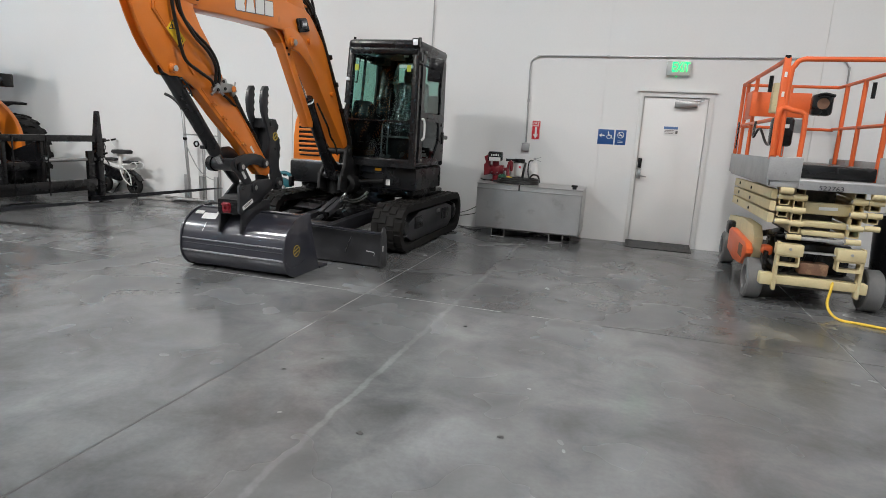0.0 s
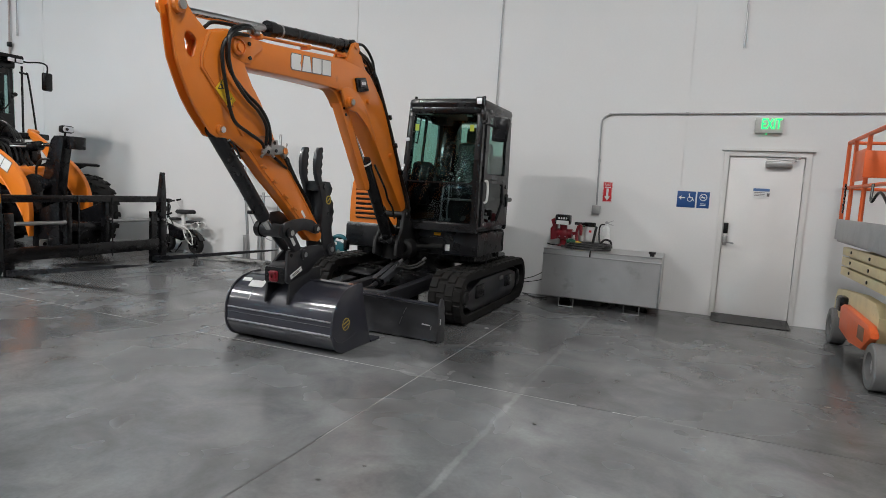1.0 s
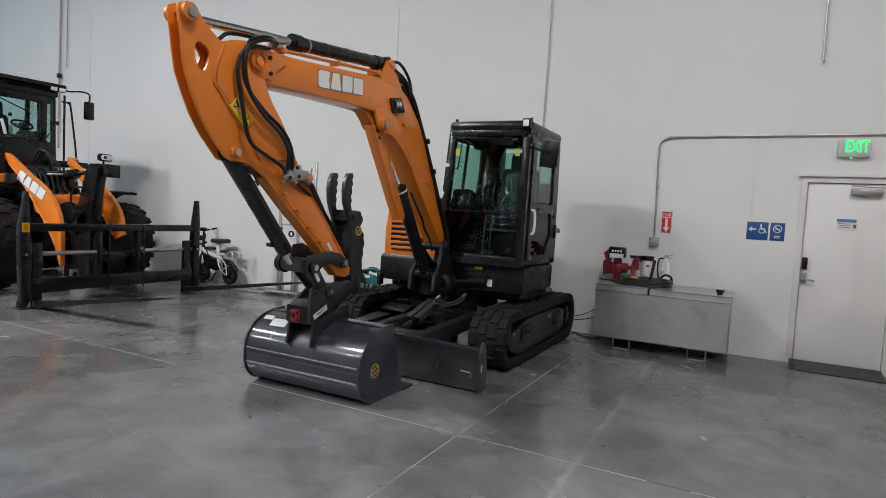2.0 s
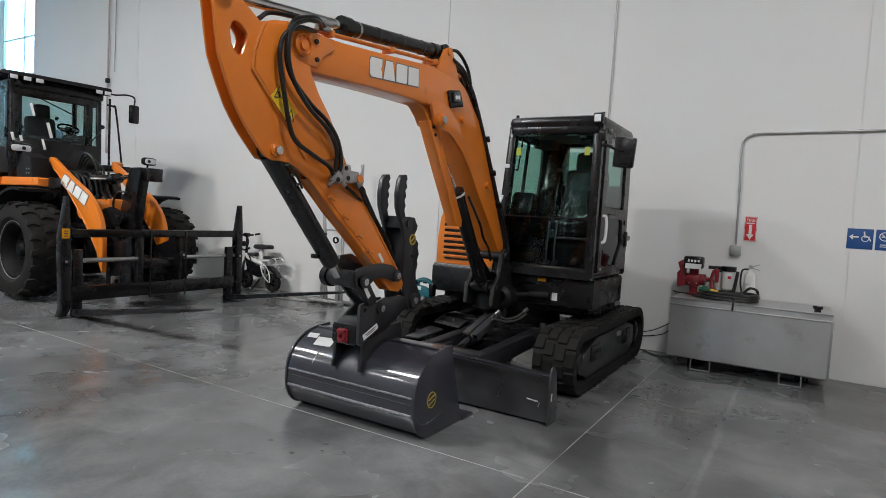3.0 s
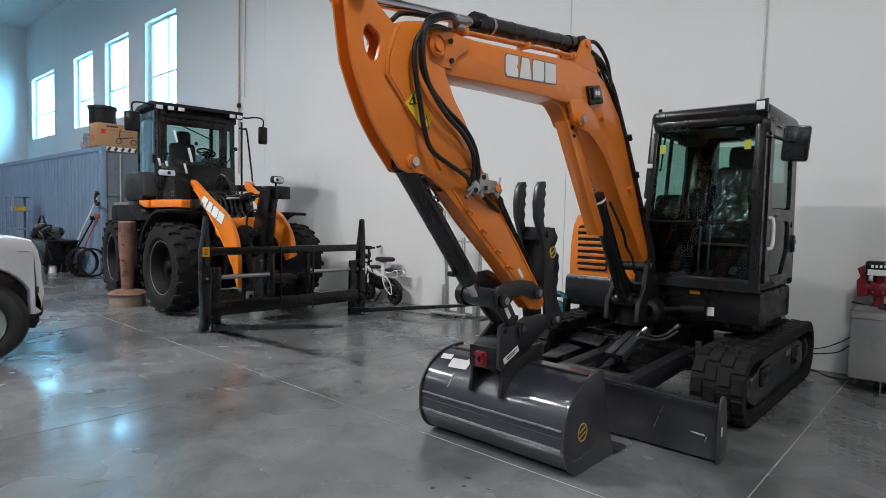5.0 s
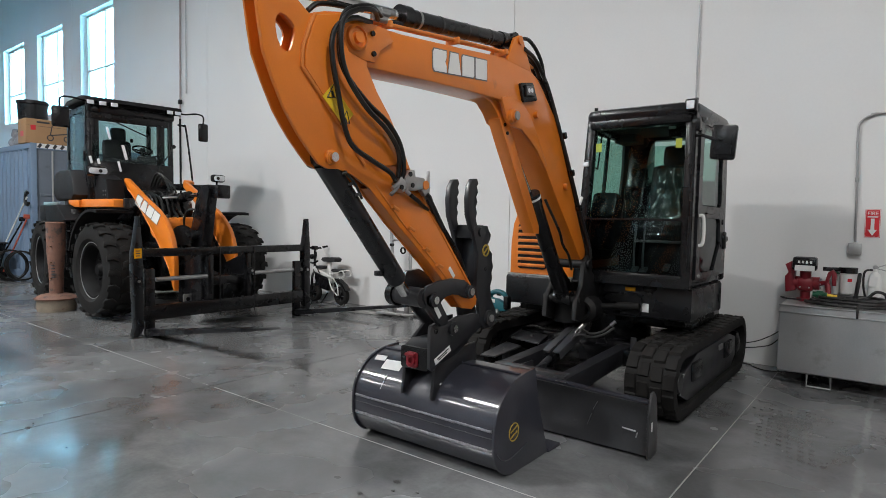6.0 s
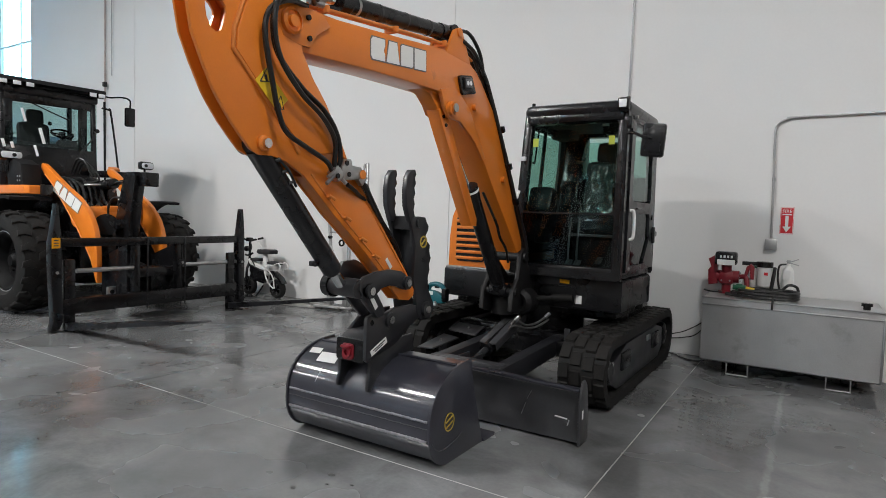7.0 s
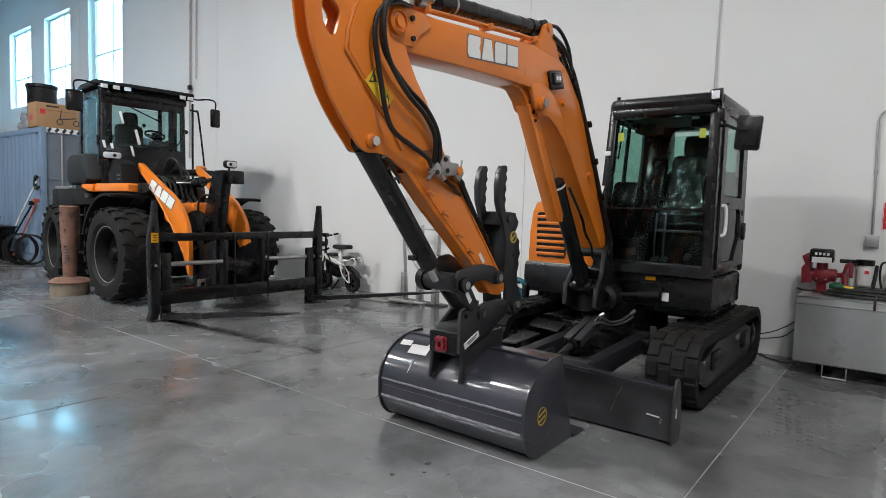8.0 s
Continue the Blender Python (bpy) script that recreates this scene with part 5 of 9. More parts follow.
# tipping links
for sx, x in ((1, SN + 0.008), (-1, SF - 0.032)):
    bm = B()
    prism(bm, [(5.40, 1.06), (5.40, 1.10), (5.43, 1.135), (5.54, 1.158), (5.68, 1.166), (5.80, 1.147), (5.88, 1.10), (5.908, 1.06), (5.90, 1.035), (5.86, 1.022), (5.82, 1.03), (5.75, 1.055), (5.68, 1.066), (5.60, 1.055), (5.55, 1.02), (5.49, 1.0), (5.43, 1.02)], "x", x, x + 0.024, bev=0.004)
    if sx < 0:
        for v in bm.verts:
            v.co.x -= 0.02
            v.co.z += 0.10 * max(0.0, 1 - abs(v.co.y - 5.47) / 0.20)
    lk = part("tipping_link", bm, M["linkgrey"], exc)
    xo = x + 0.024 if sx > 0 else x - 0.02
    for y, z in ((5.485, 1.05), (5.85, 1.07)):
        part("pin_boss", mk(cyl, (xo, y, z), (xo + sx * 0.02, y, z), 0.042, 20), M["linkgrey"], lk)
        part("pin_head", mk(cyl, (xo + sx * 0.018, y, z), (xo + sx * 0.028, y, z), 0.024, 14), M["chrome"], lk)
    bm = B()
    prism(bm, [(5.42, 1.075), (5.48, 1.10), (5.53, 1.065), (5.64, 0.92), (5.63, 0.885), (5.57, 0.88), (5.50, 0.94), (5.42, 1.02)], "x", x - sx * 0.012, x + 0.024 - sx * 0.012 + (0.012 if sx > 0 else 0), bev=0.004)
    bl = part("bucket_link", bm, M["linkgrey"], exc)
    if sx > 0:
        part("link_label", mk(box, (xo + 0.0035, 5.525, 0.975), (0.003, 0.03, 0.085), 0, (36, 0, 0)), M["paper"], bl)
part("link_pin", mk(cyl, (SF - 0.06, 5.85, 1.07), (SF + 0.02, 5.85, 1.07), 0.035, 18), M["linkgrey"], exc)
part("link_pin", mk(cyl, (SF - 0.17, 5.47, 1.065), (SN + 0.02, 5.42, 1.065), 0.058, 24), M["linkgrey"], exc)
part("link_collar", mk(cyl, (SF - 0.175, 5.471, 1.065), (SF - 0.12, 5.462, 1.065), 0.072, 24), M["black"], exc)
part("grease_fitting", mk(cyl, (SF - 0.1, 5.46, 1.12), (SF - 0.1, 5.455, 1.145), 0.012, 8), M["steel"], exc)
# quick coupler
bm = B()
near_plate = [(5.515, 0.86), (5.53, 0.885), (5.565, 0.893), (5.687, 0.887), (5.73, 0.895), (5.793, 0.91), (5.976, 0.91), (6.08, 0.89), (6.09, 0.82), (5.982, 0.775), (5.846, 0.725), (5.717, 0.69), (5.62, 0.645), (5.545, 0.60), (5.515, 0.62)]
prism(bm, near_plate, "x", -3.475, -3.448, bev=0.005)
prism(bm, [(5.66, 0.62), (5.66, 0.76), (5.80, 0.86), (6.08, 0.86), (6.08, 0.80), (5.98, 0.775)], "x", -3.73, -3.703, bev=0.005)
prism(bm, [(5.56, 0.60), (5.56, 0.73), (5.63, 0.765), (5.85, 0.765), (6.0, 0.80), (6.04, 0.78), (5.85, 0.66), (5.66, 0.62)], "x", -3.704, -3.474, bev=0.01)
qc = part("quick_coupler", bm, M["linkgrey"], exc, "dark grey quick coupler")
part("pin_boss", mk(cyl, (-3.45, 5.735, 0.842), (-3.43, 5.735, 0.842), 0.045, 22), M["linkgrey"], qc)
part("pin_head", mk(cyl, (-3.432, 5.735, 0.842), (-3.42, 5.735, 0.842), 0.026, 6), M["chrome"], qc)
part("hole", mk(cyl, (-3.449, 5.565, 0.845), (-3.446, 5.565, 0.845), 0.017, 14), M["black"], qc)
bm = B()
prism(bm, rounded(-3.70, 0.595, -3.478, 0.735, 0.02), "y", 5.53, 5.562, bev=0.004)
part("front_block", bm, M["black"], qc)
bm = B()
prism(bm, rounded(-3.645, 0.605, -3.555, 0.705, 0.02), "y", 5.518, 5.532, bev=0.005)
box(bm, (-3.60, 5.505, 0.69), (0.07, 0.03, 0.02), 0.006)
ring(bm, (-3.595, 5.515, 0.655), "y", 0.032, 0.017, 0.03, 18)
part("lock_plate", bm, M["red"], qc, "red coupler lock plate")
part("maker_label", mk(box, (-3.4465, 5.635, 0.688), (0.003, 0.165, 0.04), 0, (23, 0, 0)), M["paper"], qc, "white label strip")
for k in range(2):
    part("label_line", mk(box, (-3.4445, 5.635, 0.696 - 0.014 * k), (0.002, 0.12 - 0.03 * k, 0.006), 0, (23, 0, 0)), M["ink"], qc)
# bucket
BX0, BX1 = -4.185, -3.04
shell_o = [(6.03, 0.585), (5.92, 0.58), (5.82, 0.555), (5.73, 0.51), (5.66, 0.45), (5.615, 0.37), (5.60, 0.28), (5.605, 0.18), (5.64, 0.10), (5.70, 0.04), (5.78, 0.006), (6.05, 0.004), (6.36, 0.004)]


def arc_path(pts, n=4):
    """A finer line through the points of an outline."""
    return [(p.x, p.y) for p in smooth_path([(a, b, 0) for a, b in pts], n)]


outer = arc_path(shell_o[:11]) + shell_o[11:]
inner = [(y_, z_) for y_, z_ in inset(outer + [(6.36, 0.3), (6.2, 0.5)], 0.018)[:len(outer)]]
inner[0], inner[-1] = (6.03, 0.565), (6.36, 0.02)
bm = B()
prism(bm, outer + inner[::-1], "x", BX0, BX1)
bucket = part("bucket", bm, M["bucketgrey"], exc, "wide grey smooth-edged ditching bucket resting on the floor", smooth=0.35)
side_out = arc_path([(6.05, 0.60), (5.92, 0.592), (5.81, 0.567), (5.72, 0.52), (5.645, 0.455), (5.602, 0.375), (5.588, 0.28), (5.593, 0.175), (5.63, 0.09), (5.695, 0.03), (5.78, 0.002)], 3) + [(6.24, 0.002), (6.20, 0.12), (6.10, 0.40)]
for x, nm in ((BX1, "near"), (BX0 - 0.018, "far")):
    bm = B()
    prism(bm, side_out, "x", x, x + 0.018, bev=0.003)
    side = part("side_plate", bm, M["bucketgrey"], bucket)
    if nm == "near":
        bm = B()
        ring(bm, (x + 0.0205, 5.80, 0.26), "x", 0.057, 0.050, 0.003, 28)
        for dz in (-0.017, 0.017):
            box(bm, (x + 0.0205, 5.80, 0.26 + dz), (0.003, 0.082, 0.009), 0, (20, 0, 0))
        part("round_emblem", bm, M["emblem"], side, "round yellow emblem")
        part("emblem_ground", mk(cyl, (x + 0.0175, 5.80, 0.26), (x + 0.0192, 5.80, 0.26), 0.058, 28), M["ink"], side)
        part("weld_bead", mk(tube, [(x + 0.019, 5.61, 0.18), (x + 0.019, 5.66, 0.13), (x + 0.019, 5.74, 0.105), (x + 0.019, 5.86, 0.12), (x + 0.019, 5.96, 0.15)], 0.004, 6), M["bucketgrey"], side)
bm = B()
box(bm, ((BX0 + BX1) / 2 + 0.0, 6.32, 0.013), (BX1 - BX0 + 0.06, 0.16, 0.022), 0.004)
part("cutting_edge", bm, M["bucketgrey"], bucket)
random.seed(21)
# pale bead at 0.185 paints the ridge's highlight; the ink line is a gap
for z, y, r_ in ((0.305, 5.598, 0.008), (0.262, 5.597, 0.003), (0.185, 5.600, 0.010)):
    part("weld_bead", mk(tube, [(BX0 + 0.01 + (BX1 - BX0 - 0.02) * k / 40, y + 0.0015 * random.random(), z + 0.003 * random.random()) for k in range(41)], r_, 8, 1, False), M["weldgrey"] if r_ != 0.003 else M["ink"], bucket)
part("lip_ridge", mk(tube, [(BX0 + 0.01, 5.91, 0.584), (BX1 - 0.01, 5.91, 0.584)], 0.009, 8, 1, False), M["bucketgrey"], bucket)
part("scratch", mk(box, (-3.95, 5.642, 0.425), (0.004, 0.004, 0.10), 0, (-25, 12, 0)), M["steel"], bucket)
for x in (-3.515, -3.757):
    bm = B()
    prism(bm, [(5.598, 0.40), (5.592, 0.42), (5.61, 0.50), (5.615, 0.60), (5.70, 0.655), (5.85, 0.69), (6.06, 0.70), (6.075, 0.58), (5.93, 0.582), (5.83, 0.558), (5.74, 0.515), (5.67, 0.46), (5.63, 0.40)], "x", x, x + 0.024, bev=0.005)
    part("ear", bm, M["linkgrey"], bucket, "bucket hanger ear")
part("shipping_label", mk(box, (-3.955, 5.735, 0.5205), (0.15, 0.085, 0.003), 0, (34, 0, 8)), M["paper"], bucket, "torn white label")
part("shipping_label", mk(box, (-4.10, 5.77, 0.543), (0.085, 0.05, 0.003), 0, (30, 0, 12)), M["paper"], bucket, "torn white label")
part("shipping_label", mk(box, (-3.89, 5.80, 0.556), (0.05, 0.05, 0.003), 0, (28, 0, -10)), M["paper"], bucket, "torn white label")
# hydraulic thumb folded behind the stick
side_t = [(6.04, 0.84), (6.09, 0.79), (6.18, 0.79), (6.24, 0.84), (6.23, 0.90), (6.165, 1.0), (6.155, 1.08), (6.175, 1.13), (6.165, 1.17), (6.185, 1.21), (6.165, 1.26), (6.17, 1.30), (6.13, 1.33), (6.11, 1.36), (6.14, 1.40), (6.147, 1.43), (6.12, 1.46), (6.103, 1.49), (5.99, 1.495), (5.93, 1.47), (5.96, 1.40), (5.995, 1.30), (5.985, 1.08), (6.02, 0.95)]
bm = B()
for x in (-3.472, -3.64):
    prism(bm, side_t, "x", x, x + 0.028, bev=0.004)
box(bm, (-3.54, 6.03, 1.45), (0.16, 0.12, 0.09), 0.01)
box(bm, (-3.54, 6.06, 1.22), (0.16, 0.03, 0.4), 0.004)
thumb = part("thumb", bm, M["linkgrey"], exc, "grey hydraulic thumb with serrated prongs")
for x in (-3.485, -3.64):
    bm = B()
    prism(bm, [(5.93, 1.46), (5.885, 1.56), (5.875, 1.66), (5.89, 1.75), (5.925, 1.795), (5.97, 1.80), (5.985, 1.77), (5.97, 1.745), (5.985, 1.71), (5.965, 1.68), (5.98, 1.645), (5.962, 1.61), (5.978, 1.575), (5.965, 1.54), (5.98, 1.50), (5.99, 1.46)], "x", x, x + 0.04, bev=0.006)
    part("prong", bm, M["linkgrey"], thumb)
part("pin_boss", mk(cyl, (-3.445, 6.135, 0.862), (-3.42, 6.135, 0.862), 0.055, 24), M["linkgrey"], thumb)
part("pin_head", mk(cyl, (-3.422, 6.135, 0.862), (-3.41, 6.135, 0.862), 0.024, 14), M["steel"], thumb)
part("hole", mk(cyl, (-3.445, 6.085, 1.20), (-3.442, 6.085, 1.20), 0.014, 12), M["black"], thumb)
part("cross_pin", mk(cyl, (-3.66, 6.02, 1.45), (-3.43, 6.02, 1.45), 0.03, 16), M["linkgrey"], thumb)
bm = B()
ring(bm, (-3.442, 6.085, 1.325), "x", 0.042, 0.03, 0.003, 22)
box(bm, (-3.442, 6.085, 1.325), (0.003, 0.05, 0.012), 0, (40, 0, 0))
part("round_emblem", bm, M["emblem"], thumb)
bm = B()
cyl(bm, (-3.56, 5.56, 1.66), (-3.56, 6.0, 1.10), 0.045, 20)
part("thumb_cylinder", bm, M["black"], exc)

# cab
CX0, CX1, CZ0, CZ1 = -3.575, -2.565, 1.02, 2.48
TX0, TX1 = -3.505, -2.578            # roof a little narrower
FY0, FY1, RY = 7.72, 7.80, 8.86    # front plane leans back


def cab_pt(u, v, w):
    """u across 0-1, v back 0-1, w up 0-1."""
    x = (CX0 + (CX1 - CX0) * u) * (1 - w) + (TX0 + (TX1 - TX0) * u) * w
    y = (FY0 * (1 - w) + FY1 * w) * (1 - v) + RY * v
    return Vector((x, y, CZ0 + (CZ1 - CZ0) * w))


def bar(bm, a, b, sx, sy):
    """A rounded bar between two places."""
    a, b = Vector(a), Vector(b)
    d = (b - a)
    vs = box(bm, (0, 0, 0), (sx, sy, d.length), min(sx, sy) * 0.3)
    q = d.to_track_quat("Z", "Y").to_matrix()
    if abs(d.normalized().z) > 0.7:
        q = Matrix.Identity(3)
        sh = Matrix(((1, 0, d.x / d.z), (0, 1, d.y / d.z), (0, 0, 1)))
        for v in vs:
            v.co = sh @ v.co + (a + b) / 2
    else:
        for v in vs:
            v.co = q @ v.co + (a + b) / 2


cab = part("cab", mk(box, ((CX0 + CX1) / 2, 8.29, 1.03), (0.95, 1.04, 0.04)), M["black"], exc, "black steel operator cab with tinted windows")
for u in (0.04, 0.955):
    for v in (0.03, 0.96):
        part("pillar", mk(bar, cab_pt(u, v, 0.0), cab_pt(u, v, 1.0), 0.085, 0.09), M["black"], cab)
for v in (0.03, 0.96):
    part("roof_beam", mk(bar, cab_pt(0.03, v, 0.94), cab_pt(0.97, v, 0.94), 0.14, 0.09), M["black"], cab)
part("front_sill", mk(bar, cab_pt(0.03, 0.03, 0.03), cab_pt(0.97, 0.03, 0.03), 0.09, 0.09), M["black"], cab)
part("rear_panel", mk(bar, cab_pt(0.03, 0.96, 0.25), cab_pt(0.97, 0.96, 0.25), 0.7, 0.06), M["black"], cab)
for u in (0.03, 0.965):
    part("roof_rail", mk(bar, cab_pt(u, 0.03, 0.94), cab_pt(u, 0.97, 0.94), 0.07, 0.14), M["black"], cab)
    part("side_sill", mk(bar, cab_pt(u, 0.03, 0.02), cab_pt(u, 0.97, 0.02), 0.07, 0.08), M["black"], cab)
bm = B()
prism(bm, [(CX0, 1.0), (CX1 + 0.005, 1.0), (TX1 + 0.005, 2.43), (TX0, 2.43)], "y", -0.012, 0.05, holes=[rounded(-3.495, 1.568, -2.645, 2.36, 0.06)[::-1], rounded(-3.515, 1.07, -2.63, 1.552, 0.04)[::-1]])
for v in bm.verts:
    w = (v.co.z - CZ0) / (CZ1 - CZ0)
    v.co.y += FY0 * (1 - w) + FY1 * w
part("front_frame", bm, M["black"], cab, smooth=0)
part("headliner", mk(box, (-3.06, 8.3, 2.395), (0.86, 1.0, 0.02), 0.004), M["seat"], cab)
part("rear_wall", mk(box, (-3.07, RY - 0.02, 1.47), (0.93, 0.04, 0.94), 0.01), M["seat"], cab)
part("side_wall", mk(box, (CX0 + 0.06, 8.78, 1.70), (0.02, 0.14, 1.36), 0.01), M["seat"], cab)
bm = B()
prism(bm, [(8.74, 1.2), (8.74, 2.40), (8.62, 2.40), (8.60, 2.05), (8.54, 1.78), (8.42, 1.64), (8.20, 1.58), (7.80, 1.58), (7.80, 1.2)], "x", CX0 + 0.075, CX0 + 0.10)
part("side_moulding", bm, M["seat"], cab)
part("window_bar", mk(bar, cab_pt(0.08, 0.035, 0.368), cab_pt(0.92, 0.035, 0.368), 0.016, 0.02), M["black"], cab)
bm = B()
prism(bm, rounded(TX0 - 0.015, FY1 - 0.055, TX1 + 0.018, RY + 0.02, 0.09), "z", 2.405, 2.518, bev=0.045)
part("roof", bm, M["charcoal"], cab)


def pane(corners, material, parent, name="pane", th=0.006):
    bm = B()
    vs = [bm.verts.new(c) for c in corners]
    f = bm.faces.new(vs)
    f.normal_update()
    nrm = f.normal.copy()
    r = bmesh.ops.extrude_face_region(bm, geom=[f])
    bmesh.ops.translate(bm, vec=nrm * th, verts=[g for g in r["geom"] if isinstance(g, bmesh.types.BMVert)])
    ob = part(name, bm, material, parent, smooth=0)
    ob.visible_shadow = False
    return ob


pane([cab_pt(0.06, 0.01, 0.372), cab_pt(0.94, 0.01, 0.372), cab_pt(0.94, 0.01, 0.93), cab_pt(0.06, 0.01, 0.93)], M["glass"], cab, "windscreen")
pane([cab_pt(0.05, 0.01, 0.03), cab_pt(0.95, 0.01, 0.03), cab_pt(0.95, 0.01, 0.365), cab_pt(0.05, 0.01, 0.365)], M["dglass"], cab, "lower_windscreen")
pane([cab_pt(0.10, 0.975, 0.5), cab_pt(0.90, 0.975, 0.5), cab_pt(0.90, 0.975, 0.88), cab_pt(0.10, 0.975, 0.88)], M["glass"], cab, "rear_window")
pane([cab_pt(0.02, 0.08, 0.10), cab_pt(0.02, 0.85, 0.10), cab_pt(0.02, 0.85, 0.88), cab_pt(0.02, 0.08, 0.88)], M["glass"], cab, "side_window")
# door on the near side
bm = B()
prism(bm, [(FY0 + 0.10, CZ0 + 0.05), (FY1 + 0.08, CZ1 - 0.12), (RY - 0.07, CZ1 - 0.12), (RY - 0.07, CZ0 + 0.05)], "x", 0.0, 0.03,
      holes=[[(7.95, 1.72), (7.985, 2.34), (8.02, 2.37), (8.58, 2.37), (8.62, 2.33), (8.62, 1.72), (8.58, 1.68), (7.99, 1.68)], [(7.93, 1.16), (7.94, 1.58), (8.56, 1.58), (8.60, 1.54), (8.60, 1.34), (8.40, 1.12), (7.96, 1.12)]])
for v in bm.verts:
    w = (v.co.z - CZ0) / (CZ1 - CZ0)
    v.co.x += (CX1 * (1 - w) + TX1 * w) - 0.012
cdoor = part("cab_door", bm, M["charcoal"], cab, "black cab door with two windows", smooth=0)


def side_pt(y, z, off=0.0):
    w = (z - CZ0) / (CZ1 - CZ0)
    return Vector((CX1 * (1 - w) + TX1 * w + off, y, z))


pane([side_pt(7.95, 1.69, -0.005), side_pt(8.62, 1.69, -0.005), side_pt(8.62, 2.36, -0.005), side_pt(7.985, 2.36, -0.005)], M["glass"], cdoor, "door_window")
pane([side_pt(7.93, 1.12, -0.005), side_pt(8.42, 1.12, -0.005), side_pt(8.60, 1.34, -0.005), side_pt(8.60, 1.58, -0.005), side_pt(7.93, 1.58, -0.005)], M["dglass"], cdoor, "lower_door_window")
bm = B()
tube(bm, [side_pt(7.89, 1.60, 0.015), side_pt(7.90, 1.59, 0.045), side_pt(7.915, 1.48, 0.05), side_pt(7.90, 1.37, 0.045), side_pt(7.89, 1.35, 0.015)], 0.014)
part("grab_handle", bm, M["white"], cdoor, "white grab handle")
for z in (1.42, 1.55):
    part("hinge", mk(box, side_pt(8.70, z, 0.012), (0.03, 0.06, 0.05), 0.008), M["black"], cdoor)
part("door_latch", mk(box, side_pt(8.72, 1.38, 0.02), (0.05, 0.05, 0.16), 0.012), M["black"], cdoor)
part("door_rail", mk(tube, [side_pt(8.10, 1.62, 0.022), side_pt(8.35, 1.62, 0.022)], 0.008), M["black"], cdoor)
for y, z in ((7.9, 1.10), (7.98, 2.40)):
    part("bolt", mk(cyl, side_pt(y, z, 0.0), side_pt(y, z, 0.03), 0.014, 10), M["steel"], cdoor)
# cab lamp and mirror
bm = B()
box(bm, (-2.605, 7.73, 2.475), (0.095, 0.06, 0.10), 0.015)
lam = part("cab_lamp", bm, M["black"], exc, "square cab work lamp")
part("lens", mk(box, (-2.605, 7.698, 2.475), (0.06, 0.008, 0.065), 0.008), M["lens"], lam)
bm = B()
box(bm, (-2.37, 7.80, 2.175), (0.185, 0.05, 0.275), 0.03, (0, 4, 14))
mir = part("mirror", bm, M["black"], exc, "black rear-view mirror on a bracket")
bm = B()
box(bm, (-2.366, 7.773, 2.175), (0.115, 0.012, 0.19), 0.02, (0, 4, 14))
part("mirror_back", bm, M["charcoal"], mir)
bm = B()
box(bm, (-2.575, 7.80, 2.33), (0.06, 0.06, 0.10), 0.01)
tube(bm, [(-2.585, 7.79, 2.24), (-2.52, 7.75, 2.235), (-2.44, 7.75, 2.20), (-2.37, 7.76, 2.19)], 0.013)
tube(bm, [(-2.6, 7.79, 2.36), (-2.6, 7.79, 2.22)], 0.014)
part("mirror_arm", bm, M["black"], mir)
for x in (TX0 + 0.05, TX1 - 0.02):
    part("roof_lug", mk(cyl, (x, 7.84, 2.50), (x, 7.84, 2.55), 0.016, 10), M["black"], cab)
for u in (0.13, 0.86):
    part("sticker", mk(box, cab_pt(u, 0.002, 0.80), (0.05, 0.004, 0.075)), M["lime"], cab, "lime sticker")
part("lamp_small", mk(box, cab_pt(0.04, -0.02, 0.70) + Vector((0, -0.02, 0)), (0.05, 0.03, 0.04), 0.008), M["lens"], cab)
bm = B()
tube(bm, [cab_pt(0.03, -0.03, 0.36) + Vector((0, -0.03, 0)), cab_pt(0.03, -0.05, 0.42) + Vector((0, -0.04, 0)), cab_pt(0.035, -0.03, 0.50) + Vector((0, -0.02, 0))], 0.012)
part("grab_rail", bm, M["white"], cab)
bm = B()
tube(bm, [cab_pt(0.985, -0.01, 0.1), cab_pt(0.985, -0.01, 0.5), cab_pt(0.985, -0.01, 0.9)], 0.012, 8, 4)
part("gutter", bm, M["charcoal"], cab)
# inside the cab
bm = B()
box(bm, (-2.95, 8.32, 1.44), (0.48, 0.48, 0.15), 0.06)
box(bm, (-2.95, 8.56, 1.78), (0.46, 0.14, 0.62), 0.06, (-8, 0, 0))
box(bm, (-2.95, 8.61, 2.17), (0.27, 0.11, 0.21), 0.05, (-8, 0, 0))
box(bm, (-2.95, 8.34, 1.22), (0.38, 0.40, 0.30), 0.02)
seat = part("seat", bm, M["seat"], exc, "black operator seat under clear plastic wrap")
bm = B()
random.seed(5)
bmesh.ops.create_grid(bm, x_segments=18, y_segments=14, size=0.5)
for v in bm.verts:
    x, y = v.co.x, v.co.y
    q = Vector((x * 5.5 + 1.2 * noise.noise(Vector((x * 2, y * 3, 1))) + 1.5 * y * x, y * 1.5, 2))
    crease = abs(noise.noise(q)) * 0.10 + abs(noise.noise(q * 2.7 + Vector((3, 1, 0)))) * 0.035
    wide = 0.50 + 0.14 * max(-y, 0) - 0.30 * max(y, 0)
    v.co = Vector((-2.95 + x * wide, 8.47 + 0.08 * y - crease + 0.20 * x * x, 1.72 + y * 0.66))
part("plastic_wrap", bm, M["wrap"], seat, "crumpled clear plastic", smooth=0)
bm = B()
box(bm, (-3.36, 8.02, 1.42), (0.24, 0.42, 0.28), 0.05)
box(bm, (-3.38, 7.97, 1.66), (0.25, 0.20, 0.26), 0.05, (-20, 0, 0))
